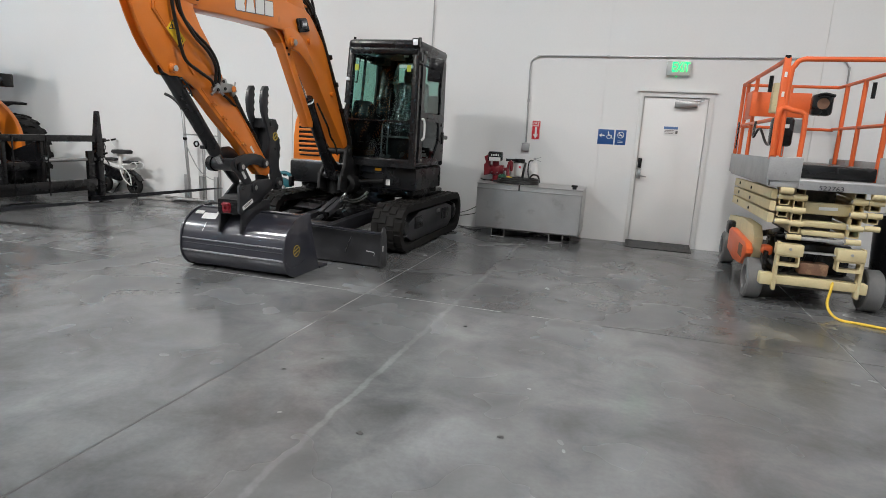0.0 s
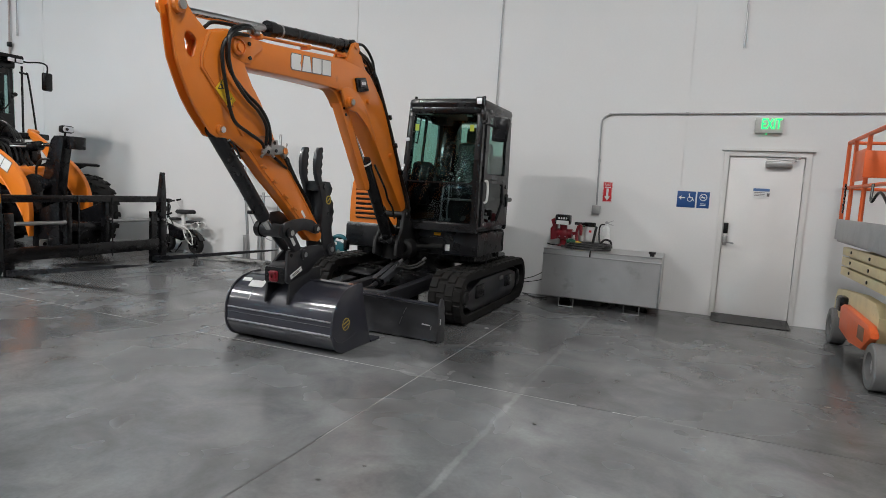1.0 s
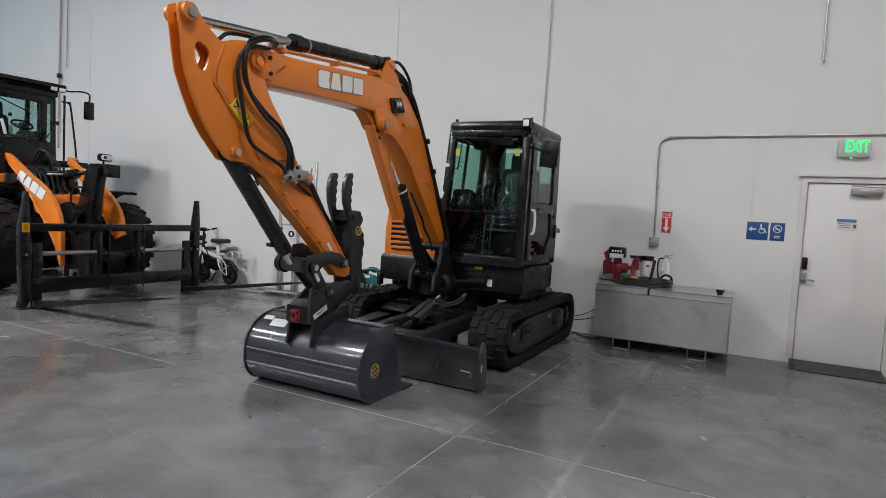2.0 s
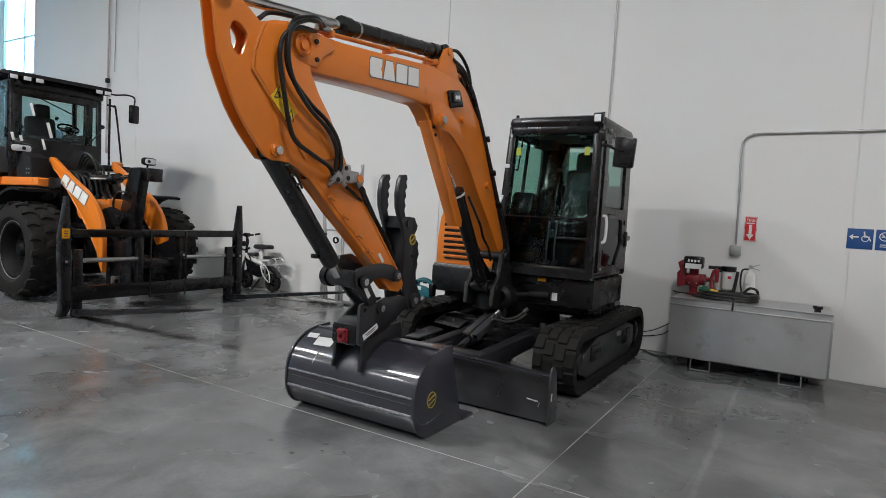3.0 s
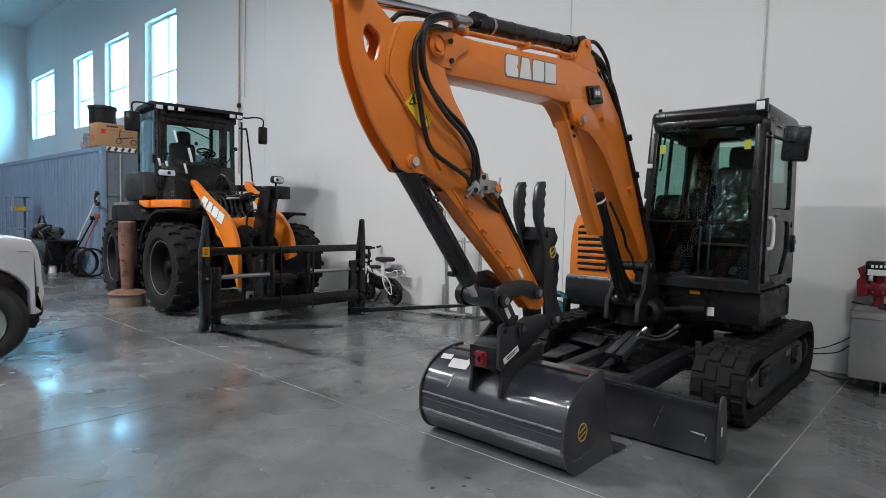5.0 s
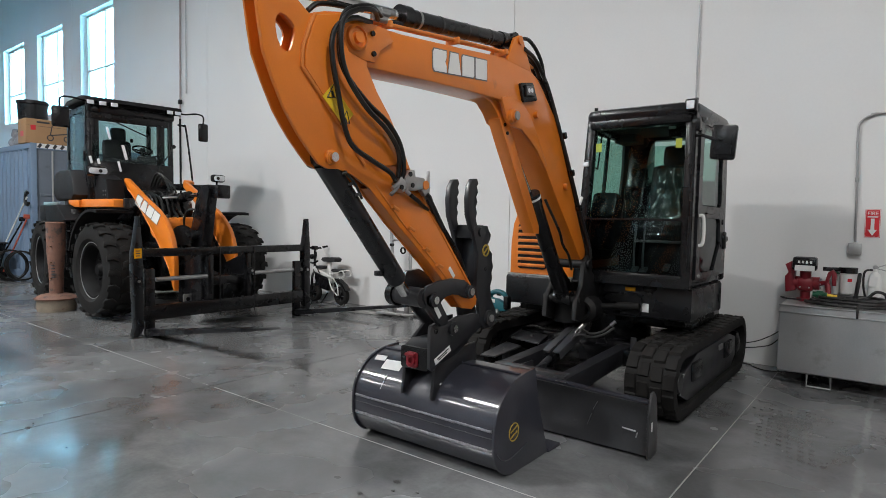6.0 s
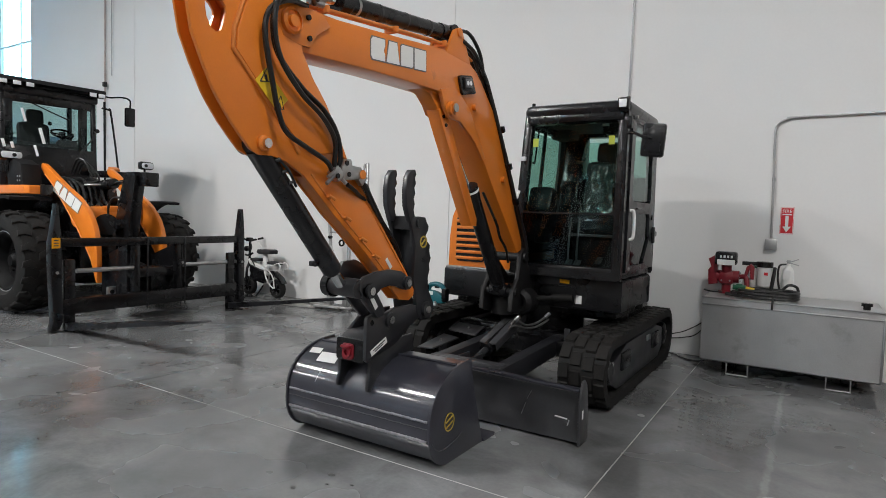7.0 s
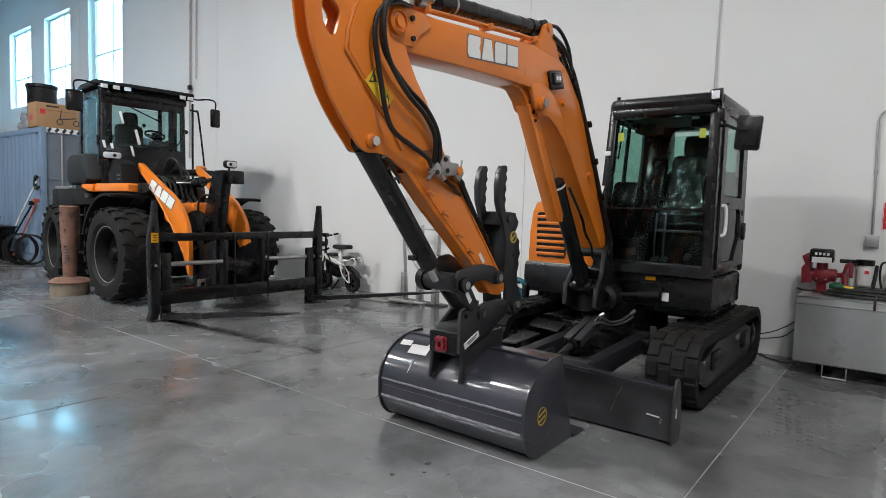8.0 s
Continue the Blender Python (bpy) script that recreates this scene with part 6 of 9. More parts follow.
cyl(bm, (-3.18, 8.0, 1.50), (-3.19, 7.97, 1.76), 0.022, 12)
part("console", bm, M["black"], exc)
bm = B()
box(bm, (-2.66, 8.2, 1.5), (0.08, 0.45, 0.24), 0.04)
cyl(bm, (-2.70, 7.98, 1.55), (-2.71, 7.95, 1.74), 0.022, 12)
part("console", bm, M["black"], exc)
bm = B()
prism(bm, [(8.78, 1.2), (8.78, 2.38), (8.70, 2.38), (8.55, 2.12), (8.46, 1.75), (8.42, 1.3), (8.46, 1.2)], "x", -3.42, -3.22, bev=0.03)
for z, y in ((2.02, 8.53), (1.83, 8.475), (1.60, 8.45)):
    lathe(bm, (-3.31, y, z), "y", [(0.038, -0.025), (0.056, -0.025), (0.06, 0.02), (0.038, 0.02)], 22, closed=True)
part("air_vent_column", bm, M["black"], exc)
bm = B()
for x in (-3.10, -3.02):
    tube(bm, [(x, 7.95, 1.06), (x, 7.93, 1.25), (x, 7.97, 1.52)], 0.010, 8, 4)
    box(bm, (x, 7.93, 1.10), (0.06, 0.14, 0.02), 0.005, (30, 0, 0))
part("travel_lever", bm, M["steel"], exc)
for y0_, z0_, y1_, z1_, w_ in ((8.045, 2.02, 8.13, 2.36, 0.008), (8.20, 1.80, 8.295, 2.38, 0.020)):
    part("sliding_window_rail", mk(cyl, (-3.515, y0_, z0_), (-3.515, y1_, z1_), w_, 8), M["black"], cab)
part("sliding_window_rail", mk(cyl, (-3.515, 7.86, 2.03), (-3.515, 8.05, 2.03), 0.008, 8), M["black"], cab)
part("ceiling_console", mk(box, (-3.40, 8.52, 2.345), (0.22, 0.24, 0.09), 0.02), M["seat"], cab)
part("ceiling_console", mk(box, (-2.80, 8.30, 2.345), (0.22, 0.30, 0.09), 0.02), M["charcoal"], cab)
part("tag", mk(box, (-2.83, 8.0, 2.352), (0.06, 0.004, 0.022), 0.0), M["paper"], cab)
bm = B()
bmesh.ops.create_grid(bm, x_segments=16, y_segments=8, size=0.5)
for v in bm.verts:
    x, y = v.co.x, v.co.y
    fold = noise.noise(Vector((x * 3, y * 9, 4))) * 0.035 + abs(noise.noise(Vector((x * 9, y * 5, 7)))) * 0.025
    v.co = Vector((-2.95 + x * 0.44, 8.06 - fold + 0.10 * max(y, 0), 1.50 + y * 0.16 + 0.4 * fold))
part("plastic_wrap", bm, M["wrap"], seat, "crumpled clear plastic", smooth=0)
part("seat_slide", mk(box, (-2.95, 8.10, 1.365), (0.40, 0.03, 0.025), 0.008), M["steel"], seat)
part("foot_mat", mk(box, (-3.05, 8.0, 1.055), (0.80, 0.42, 0.02), 0.006), M["charcoal"], cab)
part("floor_pedal", mk(box, (-2.82, 7.95, 1.15), (0.05, 0.09, 0.03), 0.008, (30, 0, 0)), M["steel"], cab)
part("joystick", mk(lathe, (-3.19, 7.97, 1.74), "z", [(0, 0), (0.022, 0), (0.03, 0.05), (0.026, 0.10), (0.014, 0.12), (0, 0.12)], 14), M["black"], exc)
part("joystick", mk(lathe, (-2.71, 7.95, 1.72), "z", [(0, 0), (0.022, 0), (0.03, 0.05), (0.026, 0.10), (0.014, 0.12), (0, 0.12)], 14), M["black"], exc)

# ---- wheel loader with pallet forks ----
LY = 7.47
ldr = thing("wheel_loader", (-11.4, LY, 0), "orange and dark grey wheel loader with cab and pallet forks", "wheel loader")


def tyre(bm, c, r, w):
    """A chunky tyre turned round y, with slanted tread blocks."""
    h = w / 2
    lathe(bm, c, "y", [(r * 0.58, -h * 0.8), (r * 0.66, -h * 0.98), (r * 0.82, -h * 1.02), (r * 0.93, -h * 0.9), (r * 0.96, -h * 0.6), (r * 0.965, 0), (r * 0.96, h * 0.6), (r * 0.93, h * 0.9), (r * 0.82, h * 1.02), (r * 0.66, h * 0.98), (r * 0.58, h * 0.8)], 48, closed=True)


def add_lugs(wheel, c, r, w, lugs, lug_h, rows):
    """Staggered tread blocks, each a part of the tyre, on one shared mesh."""
    h = w / 2
    root = base_of(wheel)
    bw, bl = h * 1.80 / len(rows), 2.5 * r / lugs
    bm = B()
    prism(bm, [(-bw * 0.5, -bl * 0.62), (-bw * 0.5, bl * 0.30), (0, bl * 0.72), (bw * 0.5, bl * 0.30), (bw * 0.5, -bl * 0.62), (0, -bl * 0.30)], "x", -lug_h, lug_h, bev=lug_h * 0.35)
    me = finish(bm, "tread_lug", M["tyre"])
    for i, s in enumerate(rows):
        for k in range(lugs):
            a = 360 * (k + 0.5 * (i % 2)) / lugs
            o = new("tread_lug", me)
            o.parent = wheel
            o.matrix_basis = Matrix.Translation(Vector(c) - root) @ pose(0, 0, 0, 0, -a, 0) @ pose(r * (0.962 - 0.03 * s * s), s * h, 0, 0, 0, 16 * s) @ pose(0, 0, 0, 14 * s, 0, 0)


def loader_wheel(x, y, side):
    bm = B()
    tyre(bm, (x, y, 0.70), 0.685, 0.50)
    w = part("wheel", bm, M["tyre"], ldr, "large lugged black tyre", smooth=0.5)
    add_lugs(w, (x, y, 0.70), 0.690, 0.50, 19, 0.020, (-0.72, 0.0, 0.72))
    bm = B()
    s = side
    lathe(bm, (x, y, 0.70), "y", [(0.0, s * 0.06), (0.12, s * 0.06), (0.14, s * 0.02), (0.30, s * 0.04), (0.33, s * 0.14), (0.37, s * 0.2), (0.405, s * 0.2), (0.41, s * 0.17), (0.40, -s * 0.18), (0.0, -s * 0.18)], 36)
    rim = part("rim", bm, M["rim"], w)
    part("lock_ring", mk(ring, (x, y + s * 0.203, 0.70), "y", 0.418, 0.398, 0.010, 40), M["zinc"], rim)
    bm = B()
    lathe(bm, (x, y, 0.70), "y", [(0.0, s * 0.14), (0.07, s * 0.14), (0.1, s * 0.10), (0.1, s * 0.05), (0, s * 0.05)], 24)
    for k in range(8):
        a = 2 * math.pi * k / 8
        cyl(bm, (x + 0.2 * math.cos(a), y + s * 0.02, 0.70 + 0.2 * math.sin(a)), (x + 0.2 * math.cos(a), y + s * 0.06, 0.70 + 0.2 * math.sin(a)), 0.016, 8)
    part("hub", bm, M["rim"], w)


for x in (-10.33, -12.72):
    loader_wheel(x, LY - 0.94, -1)
loader_wheel(-10.38, LY + 1.12, 1)
loader_wheel(-12.72, LY + 0.94, 1)
for x in (-10.36, -12.72):
    bm = B()
    cyl(bm, (x, LY - 0.8, 0.70), (x, LY + 0.8, 0.70), 0.13, 20)
    box(bm, (x, LY, 0.72), (0.36, 0.5, 0.36), 0.06)
    part("axle", bm, M["black"], ldr)
bm = B()
prism(bm, [(-13.6, 0.75), (-13.6, 1.25), (-11.6, 1.35), (-11.5, 0.7)], "y", LY - 0.42, LY + 0.42, bev=0.03)
prism(bm, [(-11.45, 0.62), (-11.45, 1.2), (-10.9, 1.75), (-10.4, 1.75), (-10.1, 1.1), (-9.95, 0.55), (-10.6, 0.45)], "y", LY - 0.36, LY + 0.36, bev=0.02)
part("chassis", bm, M["black"], ldr)
# rear hood
bm = B()
prism(bm, [(-14.1, 1.25), (-14.15, 1.75), (-14.0, 2.05), (-13.4, 2.20), (-12.35, 2.28), (-12.2, 1.25)], "y", LY - 0.48, LY + 0.62, bev=0.08)
part("rear_hood", bm, M["hood"], ldr, "dark grey engine hood")
bm = B()
prism(bm, [(-12.60, 1.80), (-12.56, 2.10), (-12.46, 2.19), (-12.2, 2.22), (-11.6, 2.20), (-11.42, 2.05), (-11.36, 1.80), (-11.5, 1.71), (-12.45, 1.71)], "y", LY - 0.98, LY - 0.55, bev=0.06)
part("side_tank", bm, M["hood"], ldr, "rounded dark grey tank beside the cab")
# fenders: black arches and orange tops
for s in (-1, 1):
    for xc, nm in ((-10.36, "f"), (-12.72, "r")):
        bm = B()
        pts = []
        a0, a1 = (78, 165) if nm == "f" else (20, 160)
        for k in range(11):
            a = radians(a0 + (a1 - a0) * k / 10)
            pts.append((xc + 0.86 * math.cos(a), 0.72 + 0.86 * math.sin(a)))
        inn = [(xc + 0.82 * math.cos(radians(a0 + (a1 - a0) * k / 10)), 0.72 + 0.82 * math.sin(radians(a0 + (a1 - a0) * k / 10))) for k in range(10, -1, -1)]
        ya, yb = sorted((LY + s * 0.62, LY + s * (1.32 if s > 0 and nm == "f" else 1.14)))
        if s < 0 and nm == "r":
            bm.free()
            bm = B()
            prism(bm, [(-12.55, 1.62), (-11.75, 1.64), (-11.2, 1.40), (-12.4, 1.32)], "y", LY - 1.12, LY - 0.62, bev=0.02)
            part("fender_rail", mk(box, (-13.0, LY - 0.92, 1.665), (1.0, 0.05, 0.05), 0.012), M["zinc"], ldr, "pale grey rail over the rear wheel")
            box(bm, (-12.80, LY - 0.88, 1.48), (0.5, 0.42, 0.32), 0.04)
        else:
            prism(bm, pts + inn, "y", ya, yb)
        part("fender", bm, M["fender"], ldr, smooth=0.5)
    if s < 0:
        bm = B()
        prism(bm, [(-11.40, 1.60), (-11.36, 1.73), (-10.27, 1.73), (-10.25, 1.71), (-10.25, 1.61)], "y", LY - 0.88, LY - 0.62, bev=0.018)
        deck_ = part("side_deck", bm, M["orange"], ldr, "orange side deck")
        part("deck_wing", mk(prism, [(-11.78, 1.66), (-11.78, 1.72), (-11.36, 1.72), (-11.38, 1.60), (-11.55, 1.60)], "y", LY - 0.92, LY - 0.66, bev=0.02), M["orange"], deck_)
        part("deck_bolt", mk(cyl, (-10.42, LY - 0.885, 1.69), (-10.42, LY - 0.878, 1.69), 0.022, 12), M["orange2"], deck_)
        part("deck_end", mk(box, (-10.21, LY - 0.68, 1.665), (0.07, 0.14, 0.15), 0.012), M["charcoal"], ldr, "dark grey battery box beside the arm")
    bm = B()
    ya, yb = sorted((LY + s * 0.72, LY + s * 0.98))
    for z in (0.62, 0.92, 1.22):
        box(bm, (-11.58, (ya + yb) / 2, z), (0.3, 0.3, 0.03), 0.005)
    for x in (-11.72, -11.44):
        box(bm, (x, (ya + yb) / 2, 1.08), (0.03, 0.28, 0.98), 0.005)
    part("step_ladder", bm, M["black"], ldr)
# lift arms
arm_out = [(-10.62, 1.975), (-10.62, 2.03), (-10.60, 2.055), (-10.55, 2.05), (-10.46, 2.01), (-10.30, 1.925), (-10.14, 1.84), (-9.86, 1.70), (-9.62, 1.59), (-9.48, 1.50), (-9.35, 1.39), (-9.255, 1.28), (-9.19, 1.16), (-9.15, 1.02), (-9.13, 0.87), (-9.125, 0.68), (-9.135, 0.465), (-9.155, 0.46),
           (-9.29, 0.744), (-9.52, 1.045), (-9.746, 1.265), (-9.975, 1.475), (-10.286, 1.745), (-10.55, 1.92)]
for s, y in ((-1, LY - 0.57), (1, LY + 0.36)):
    bm = B()
    prism(bm, arm_out, "y", y, y + 0.07, bev=0.010)
    arm = part("lift_arm", bm, M["orange"], ldr, "orange curved lift arm with pale blocks")
    part("edge_weld", mk(tube, [(-10.5, y - 0.001, 1.895), (-10.27, y - 0.001, 1.742), (-9.96, y - 0.001, 1.468), (-9.73, y - 0.001, 1.262), (-9.5, y - 0.001, 1.03), (-9.27, y - 0.001, 0.76)], 0.008, 6, 3), M["orange2"], arm)
    if s < 0:
        letter_blocks(arm, (-10.265, y, 1.672), (0.91, 0, -0.415), (0.62, 0, 0.78), (0, -1, 0), 0.168, 0.172, 0.018, 0.012)
    bm = B()
    cyl(bm, (-10.3, LY + s * 0.40, 1.05), (-9.55, LY + s * 0.40, 1.05), 0.055, 18)
    part("lift_cylinder", bm, M["black"], ldr)
bm = B()
cyl(bm, (-9.82, LY - 0.49, 1.32), (-9.82, LY + 0.36, 1.32), 0.15, 26)
box(bm, (-9.86, LY - 0.02, 1.30), (0.34, 0.34, 0.36), 0.05)
part("cross_tube", bm, M["orange"], ldr)
# bell crank, links and headlamps
bm = B()
prism(bm, [(-9.62, 0.80), (-9.62, 1.30), (-9.54, 1.55), (-9.42, 1.89), (-9.34, 1.96), (-9.16, 1.96), (-9.12, 1.90), (-9.20, 1.55), (-9.26, 1.20), (-9.32, 0.75), (-9.44, 0.62), (-9.55, 0.66)], "y", LY - 0.06, LY + 0.10, bev=0.02)
bc_ = part("bell_crank", bm, M["black"], ldr, "tall black bell crank")
part("top_plate", mk(box, (-9.06, LY + 0.10, 1.86), (0.16, 0.20, 0.19), 0.012), M["black"], bc_)
part("pivot", mk(cyl, (-9.46, LY - 0.16, 1.22), (-9.46, LY + 0.12, 1.22), 0.075, 20), M["charcoal"], bc_)
part("tilt_cylinder", mk(cyl, (-10.6, LY, 1.72), (-9.75, LY, 1.80), 0.075, 20), M["black"], ldr)
part("tilt_rod", mk(cyl, (-9.76, LY, 1.80), (-9.30, LY, 1.84), 0.032, 14), M["chrome"], ldr)
part("tow_link", mk(cyl, (-9.40, LY, 0.72), (-8.86, LY, 0.62), 0.05, 14), M["black"], ldr)
part("front_frame", mk(prism, [(-10.2, 0.50), (-10.3, 1.10), (-10.1, 1.15), (-9.85, 0.95), (-9.72, 0.5)], "y", LY - 0.30, LY + 0.30), M["black"], ldr)
for k in range(4):
    sag = (0.0, 0.06, -0.05, 0.03)[k]
    part("hydraulic_hose", mk(tube, [(-10.75, LY - 0.30 + 0.09 * k, 1.66), (-10.55, LY - 0.32 + 0.13 * k, 1.80 + sag), (-10.34, LY - 0.24 + 0.10 * k, 1.76 + sag), (-10.16, LY - 0.29 + 0.13 * k, 1.58), (-10.0, LY - 0.2 + 0.09 * k, 1.42)], 0.013), M["hose"], ldr)
for k in range(4):
    part("hydraulic_hose", mk(tube, [(-9.95, LY - 0.40 + 0.06 * k, 1.50), (-9.80, LY - 0.42 + 0.08 * k, 1.47 - 0.05 * k), (-9.70, LY - 0.36 + 0.05 * k, 1.22), (-9.58, LY - 0.36 + 0.07 * k, 1.00)], 0.013), M["hose"], ldr)
part("steel_pipe", mk(tube, [(-10.35, LY - 0.28, 1.76), (-10.05, LY - 0.20, 1.77), (-9.96, LY + 0.02, 1.78), (-9.92, LY + 0.10, 1.75), (-9.94, LY + 0.09, 1.68)], 0.016), M["zinc"], ldr, "bare grey hydraulic pipe")
part("ledge", mk(box, (-11.0, LY + 0.60, 1.98), (0.5, 0.40, 0.10), 0.02), M["black"], ldr)
part("ledge_cap", mk(box, (-10.9, LY + 0.62, 2.05), (0.10, 0.16, 0.09), 0.02, (0, 25, 0)), M["orange2"], ldr)
for k in range(3):
    part("hydraulic_hose", mk(tube, [(-10.75, LY - 0.10 + 0.05 * k, 1.95), (-10.62, LY - 0.08 + 0.04 * k, 2.15 - 0.03 * k), (-10.50, LY - 0.03 + 0.04 * k, 2.12 - 0.03 * k), (-10.40, LY + 0.02 + 0.05 * k, 1.90), (-10.42, LY + 0.02 + 0.05 * k, 1.72)], 0.016), M["hose"], ldr)
# black blocks added to darken the space between the lift arms
part("valve_stack", mk(box, (-9.80, LY - 0.26, 1.06), (0.22, 0.20, 0.30), 0.02), M["black"], ldr)
part("valve_stack", mk(box, (-9.80, LY + 0.24, 1.04), (0.22, 0.20, 0.30), 0.02), M["black"], ldr)
part("pivot_cap", mk(cyl, (-9.79, LY - 0.28, 1.32), (-9.74, LY - 0.28, 1.32), 0.085, 22), M["black"], ldr)
for k in range(3):
    part("hydraulic_hose", mk(tube, [(-9.72, LY + 0.12 + 0.07 * k, 1.16), (-9.64, LY + 0.16 + 0.08 * k, 1.40), (-9.74, LY + 0.20 + 0.06 * k, 1.56), (-9.92, LY + 0.18 + 0.06 * k, 1.50)], 0.014), M["hose"], ldr)
for k in range(3):
    part("hose_fitting", mk(cyl, (-9.98, LY - 0.36 + 0.12 * k, 1.44), (-9.93, LY - 0.36 + 0.12 * k, 1.50), 0.03, 10), M["steel"], ldr)
for y, z0, z1, w_ in ((-0.28, 1.42, 1.80, 0.16), (-0.08, 1.44, 1.86, 0.20), (0.14, 1.46, 1.78, 0.16)):
    part("hose_bracket", mk(prism, [(-10.32, z0), (-10.34, z1 - 0.06), (-10.28, z1), (-10.10, z1 - 0.02), (-10.04, z0 + 0.12), (-10.08, z0)], "y", LY + y - w_ / 2, LY + y + w_ / 2, bev=0.015), M["black"], ldr)
for k, (y, x1, z1, r_) in enumerate(((-0.44, -9.80, 1.40, 0.017), (-0.38, -9.86, 1.44, 0.017), (-0.31, -9.90, 1.38, 0.02), (-0.22, -9.86, 1.42, 0.017), (-0.14, -9.78, 1.43, 0.017), (-0.05, -9.83, 1.46, 0.02))):
    part("hydraulic_hose", mk(tube, [(-10.44 - 0.02 * k, LY + y + 0.05, 1.86), (-10.20, LY + y, 1.85 - 0.02 * (k % 3)), (-10.06, LY + y + 0.02, 1.74), (-9.97, LY + y + 0.01, 1.58), (x1 - 0.03, LY + y - 0.02, z1 + 0.07), (x1, LY + y, z1)], r_), M["hose"], ldr)
    part("hose_fitting", mk(cyl, (x1 - 0.012, LY + y, z1 + 0.03), (x1 + 0.01, LY + y, z1 - 0.03), r_ + 0.008, 10), M["steel"], ldr)
part("hydraulic_hose", mk(tube, [(-9.33, LY - 0.14, 1.60), (-9.42, LY - 0.20, 1.58), (-9.50, LY - 0.22, 1.46), (-9.52, LY - 0.20, 1.30), (-9.46, LY - 0.18, 1.20)], 0.016), M["hose"], ldr)
part("steel_pipe", mk(tube, [(-10.62, LY - 0.40, 1.825), (-10.36, LY - 0.40, 1.815)], 0.014, smooth=False), M["zinc"], ldr)
part("steel_pipe", mk(tube, [(-10.0, LY - 0.30, 1.80), (-9.82, LY - 0.26, 1.805), (-9.76, LY - 0.24, 1.825), (-9.78, LY - 0.24, 1.86), (-9.90, LY - 0.26, 1.865)], 0.008), M["hosegrey"], ldr)
part("pivot_disc", mk(cyl, (-9.58, LY - 0.20, 1.215), (-9.52, LY - 0.24, 1.215), 0.15, 24), M["black"], ldr)
part("valve_cover", mk(prism, [(-10.95, 1.70), (-10.98, 2.02), (-10.78, 2.10), (-10.55, 2.02), (-10.48, 1.70)], "y", LY - 0.86, LY - 0.60, bev=0.03), M["fender"], ldr)
for dy in (0.0, 0.07):
    for dz in (0.0, 0.06):
        part("stud", mk(cyl, (-10.62 + dy, LY - 0.862, 1.79 + dz), (-10.62 + dy, LY - 0.868, 1.79 + dz), 0.012, 8), M["zinc"], ldr)
part("steel_pipe", mk(tube, [(-10.80, LY - 0.62, 2.06), (-10.70, LY - 0.64, 2.05), (-10.64, LY - 0.62, 2.02)], 0.016), M["zinc"], ldr)
for s, x, z in ((1, -10.4, 2.135), (-1, -10.85, 2.15)):
    y = LY + s * 0.86
    bm = B()
    box(bm, (x, y, z), (0.10, 0.24 if s > 0 else 0.30, 0.13 if s > 0 else 0.15), 0.04)
    tube(bm, [(x - 0.03, y, z - 0.06), (x - 0.06, y, z - 0.22), (x - 0.12, y - s * 0.05, z - 0.34)], 0.016)
    hl = part("headlamp", bm, M["black"], ldr, "round-cornered headlamp on a stalk")
    hw = 0.095 if s > 0 else 0.13
    bm = B()
    prism(bm, rounded(y - hw, z - 0.045, y + hw, z + 0.045, 0.035), "x", x + 0.048, x + 0.058, bev=0.003)
    part("reflector", bm, M["lens"], hl)
    part("bulb_cap", mk(lathe, (x + 0.059, y - s * 0.03, z), "x", [(0, 0.0), (0.026, 0.0), (0.026, 0.008), (0, 0.012)], 16), M["charcoal"], hl)
# cab
KX0, KX1, KY0, KY1, KZ0, KZ1 = -12.55, -11.35, LY - 0.76, LY + 0.58, 1.45, 3.28
lcab = part("cab", mk(box, ((KX0 + KX1) / 2, (KY0 + KY1) / 2, 1.55), (KX1 - KX0, KY1 - KY0, 0.30), 0.04), M["charcoal"], ldr, "dark grey loader cab with tinted glass")
for x, y in ((KX1, KY0 + 0.03), (KX1, KY1 - 0.06), (KX0, KY0 + 0.03), (KX0, KY1 - 0.03), (-12.05, KY1 - 0.02)):
    part("pillar", mk(bar, (x, y, KZ0), (x - (0.10 if x == KX1 else 0.0), y, KZ1), 0.075, 0.075), M["charcoal"], lcab)
part("roof_beam", mk(bar, (KX1 - 0.06, KY0, 3.18), (KX1 - 0.06, KY1, 3.18), 0.10, 0.12), M["charcoal"], lcab)
part("roof_beam", mk(bar, (KX0, KY0, 3.20), (KX0, KY1, 3.20), 0.12, 0.08), M["charcoal"], lcab)
part("dash_panel", mk(box, (KX1 - 0.03, (KY0 + KY1) / 2, 2.02), (0.08, KY1 - KY0 - 0.1, 0.66), 0.02), M["black"], lcab)
bm = B()
prism(bm, [(-12.50, 3.28), (-12.48, 3.34), (-12.3, 3.385), (-11.5, 3.38), (-11.25, 3.34), (-11.22, 3.28)], "y", LY - 0.83, LY + 0.66, bev=0.03)
part("roof", bm, M["fender"], lcab)
for i, y in enumerate((LY - 0.76, LY - 0.585, LY - 0.42, LY + 0.44, LY + 0.57)):
    bm = B()
    box(bm, (-11.23, y, 3.245), (0.07, 0.12, 0.08), 0.012)
    wl = part("roof_lamp", bm, M["black"], ldr)
    part("lens", mk(box, (-11.193, y, 3.245), (0.008, 0.10, 0.06), 0.006), M["lens"], wl)
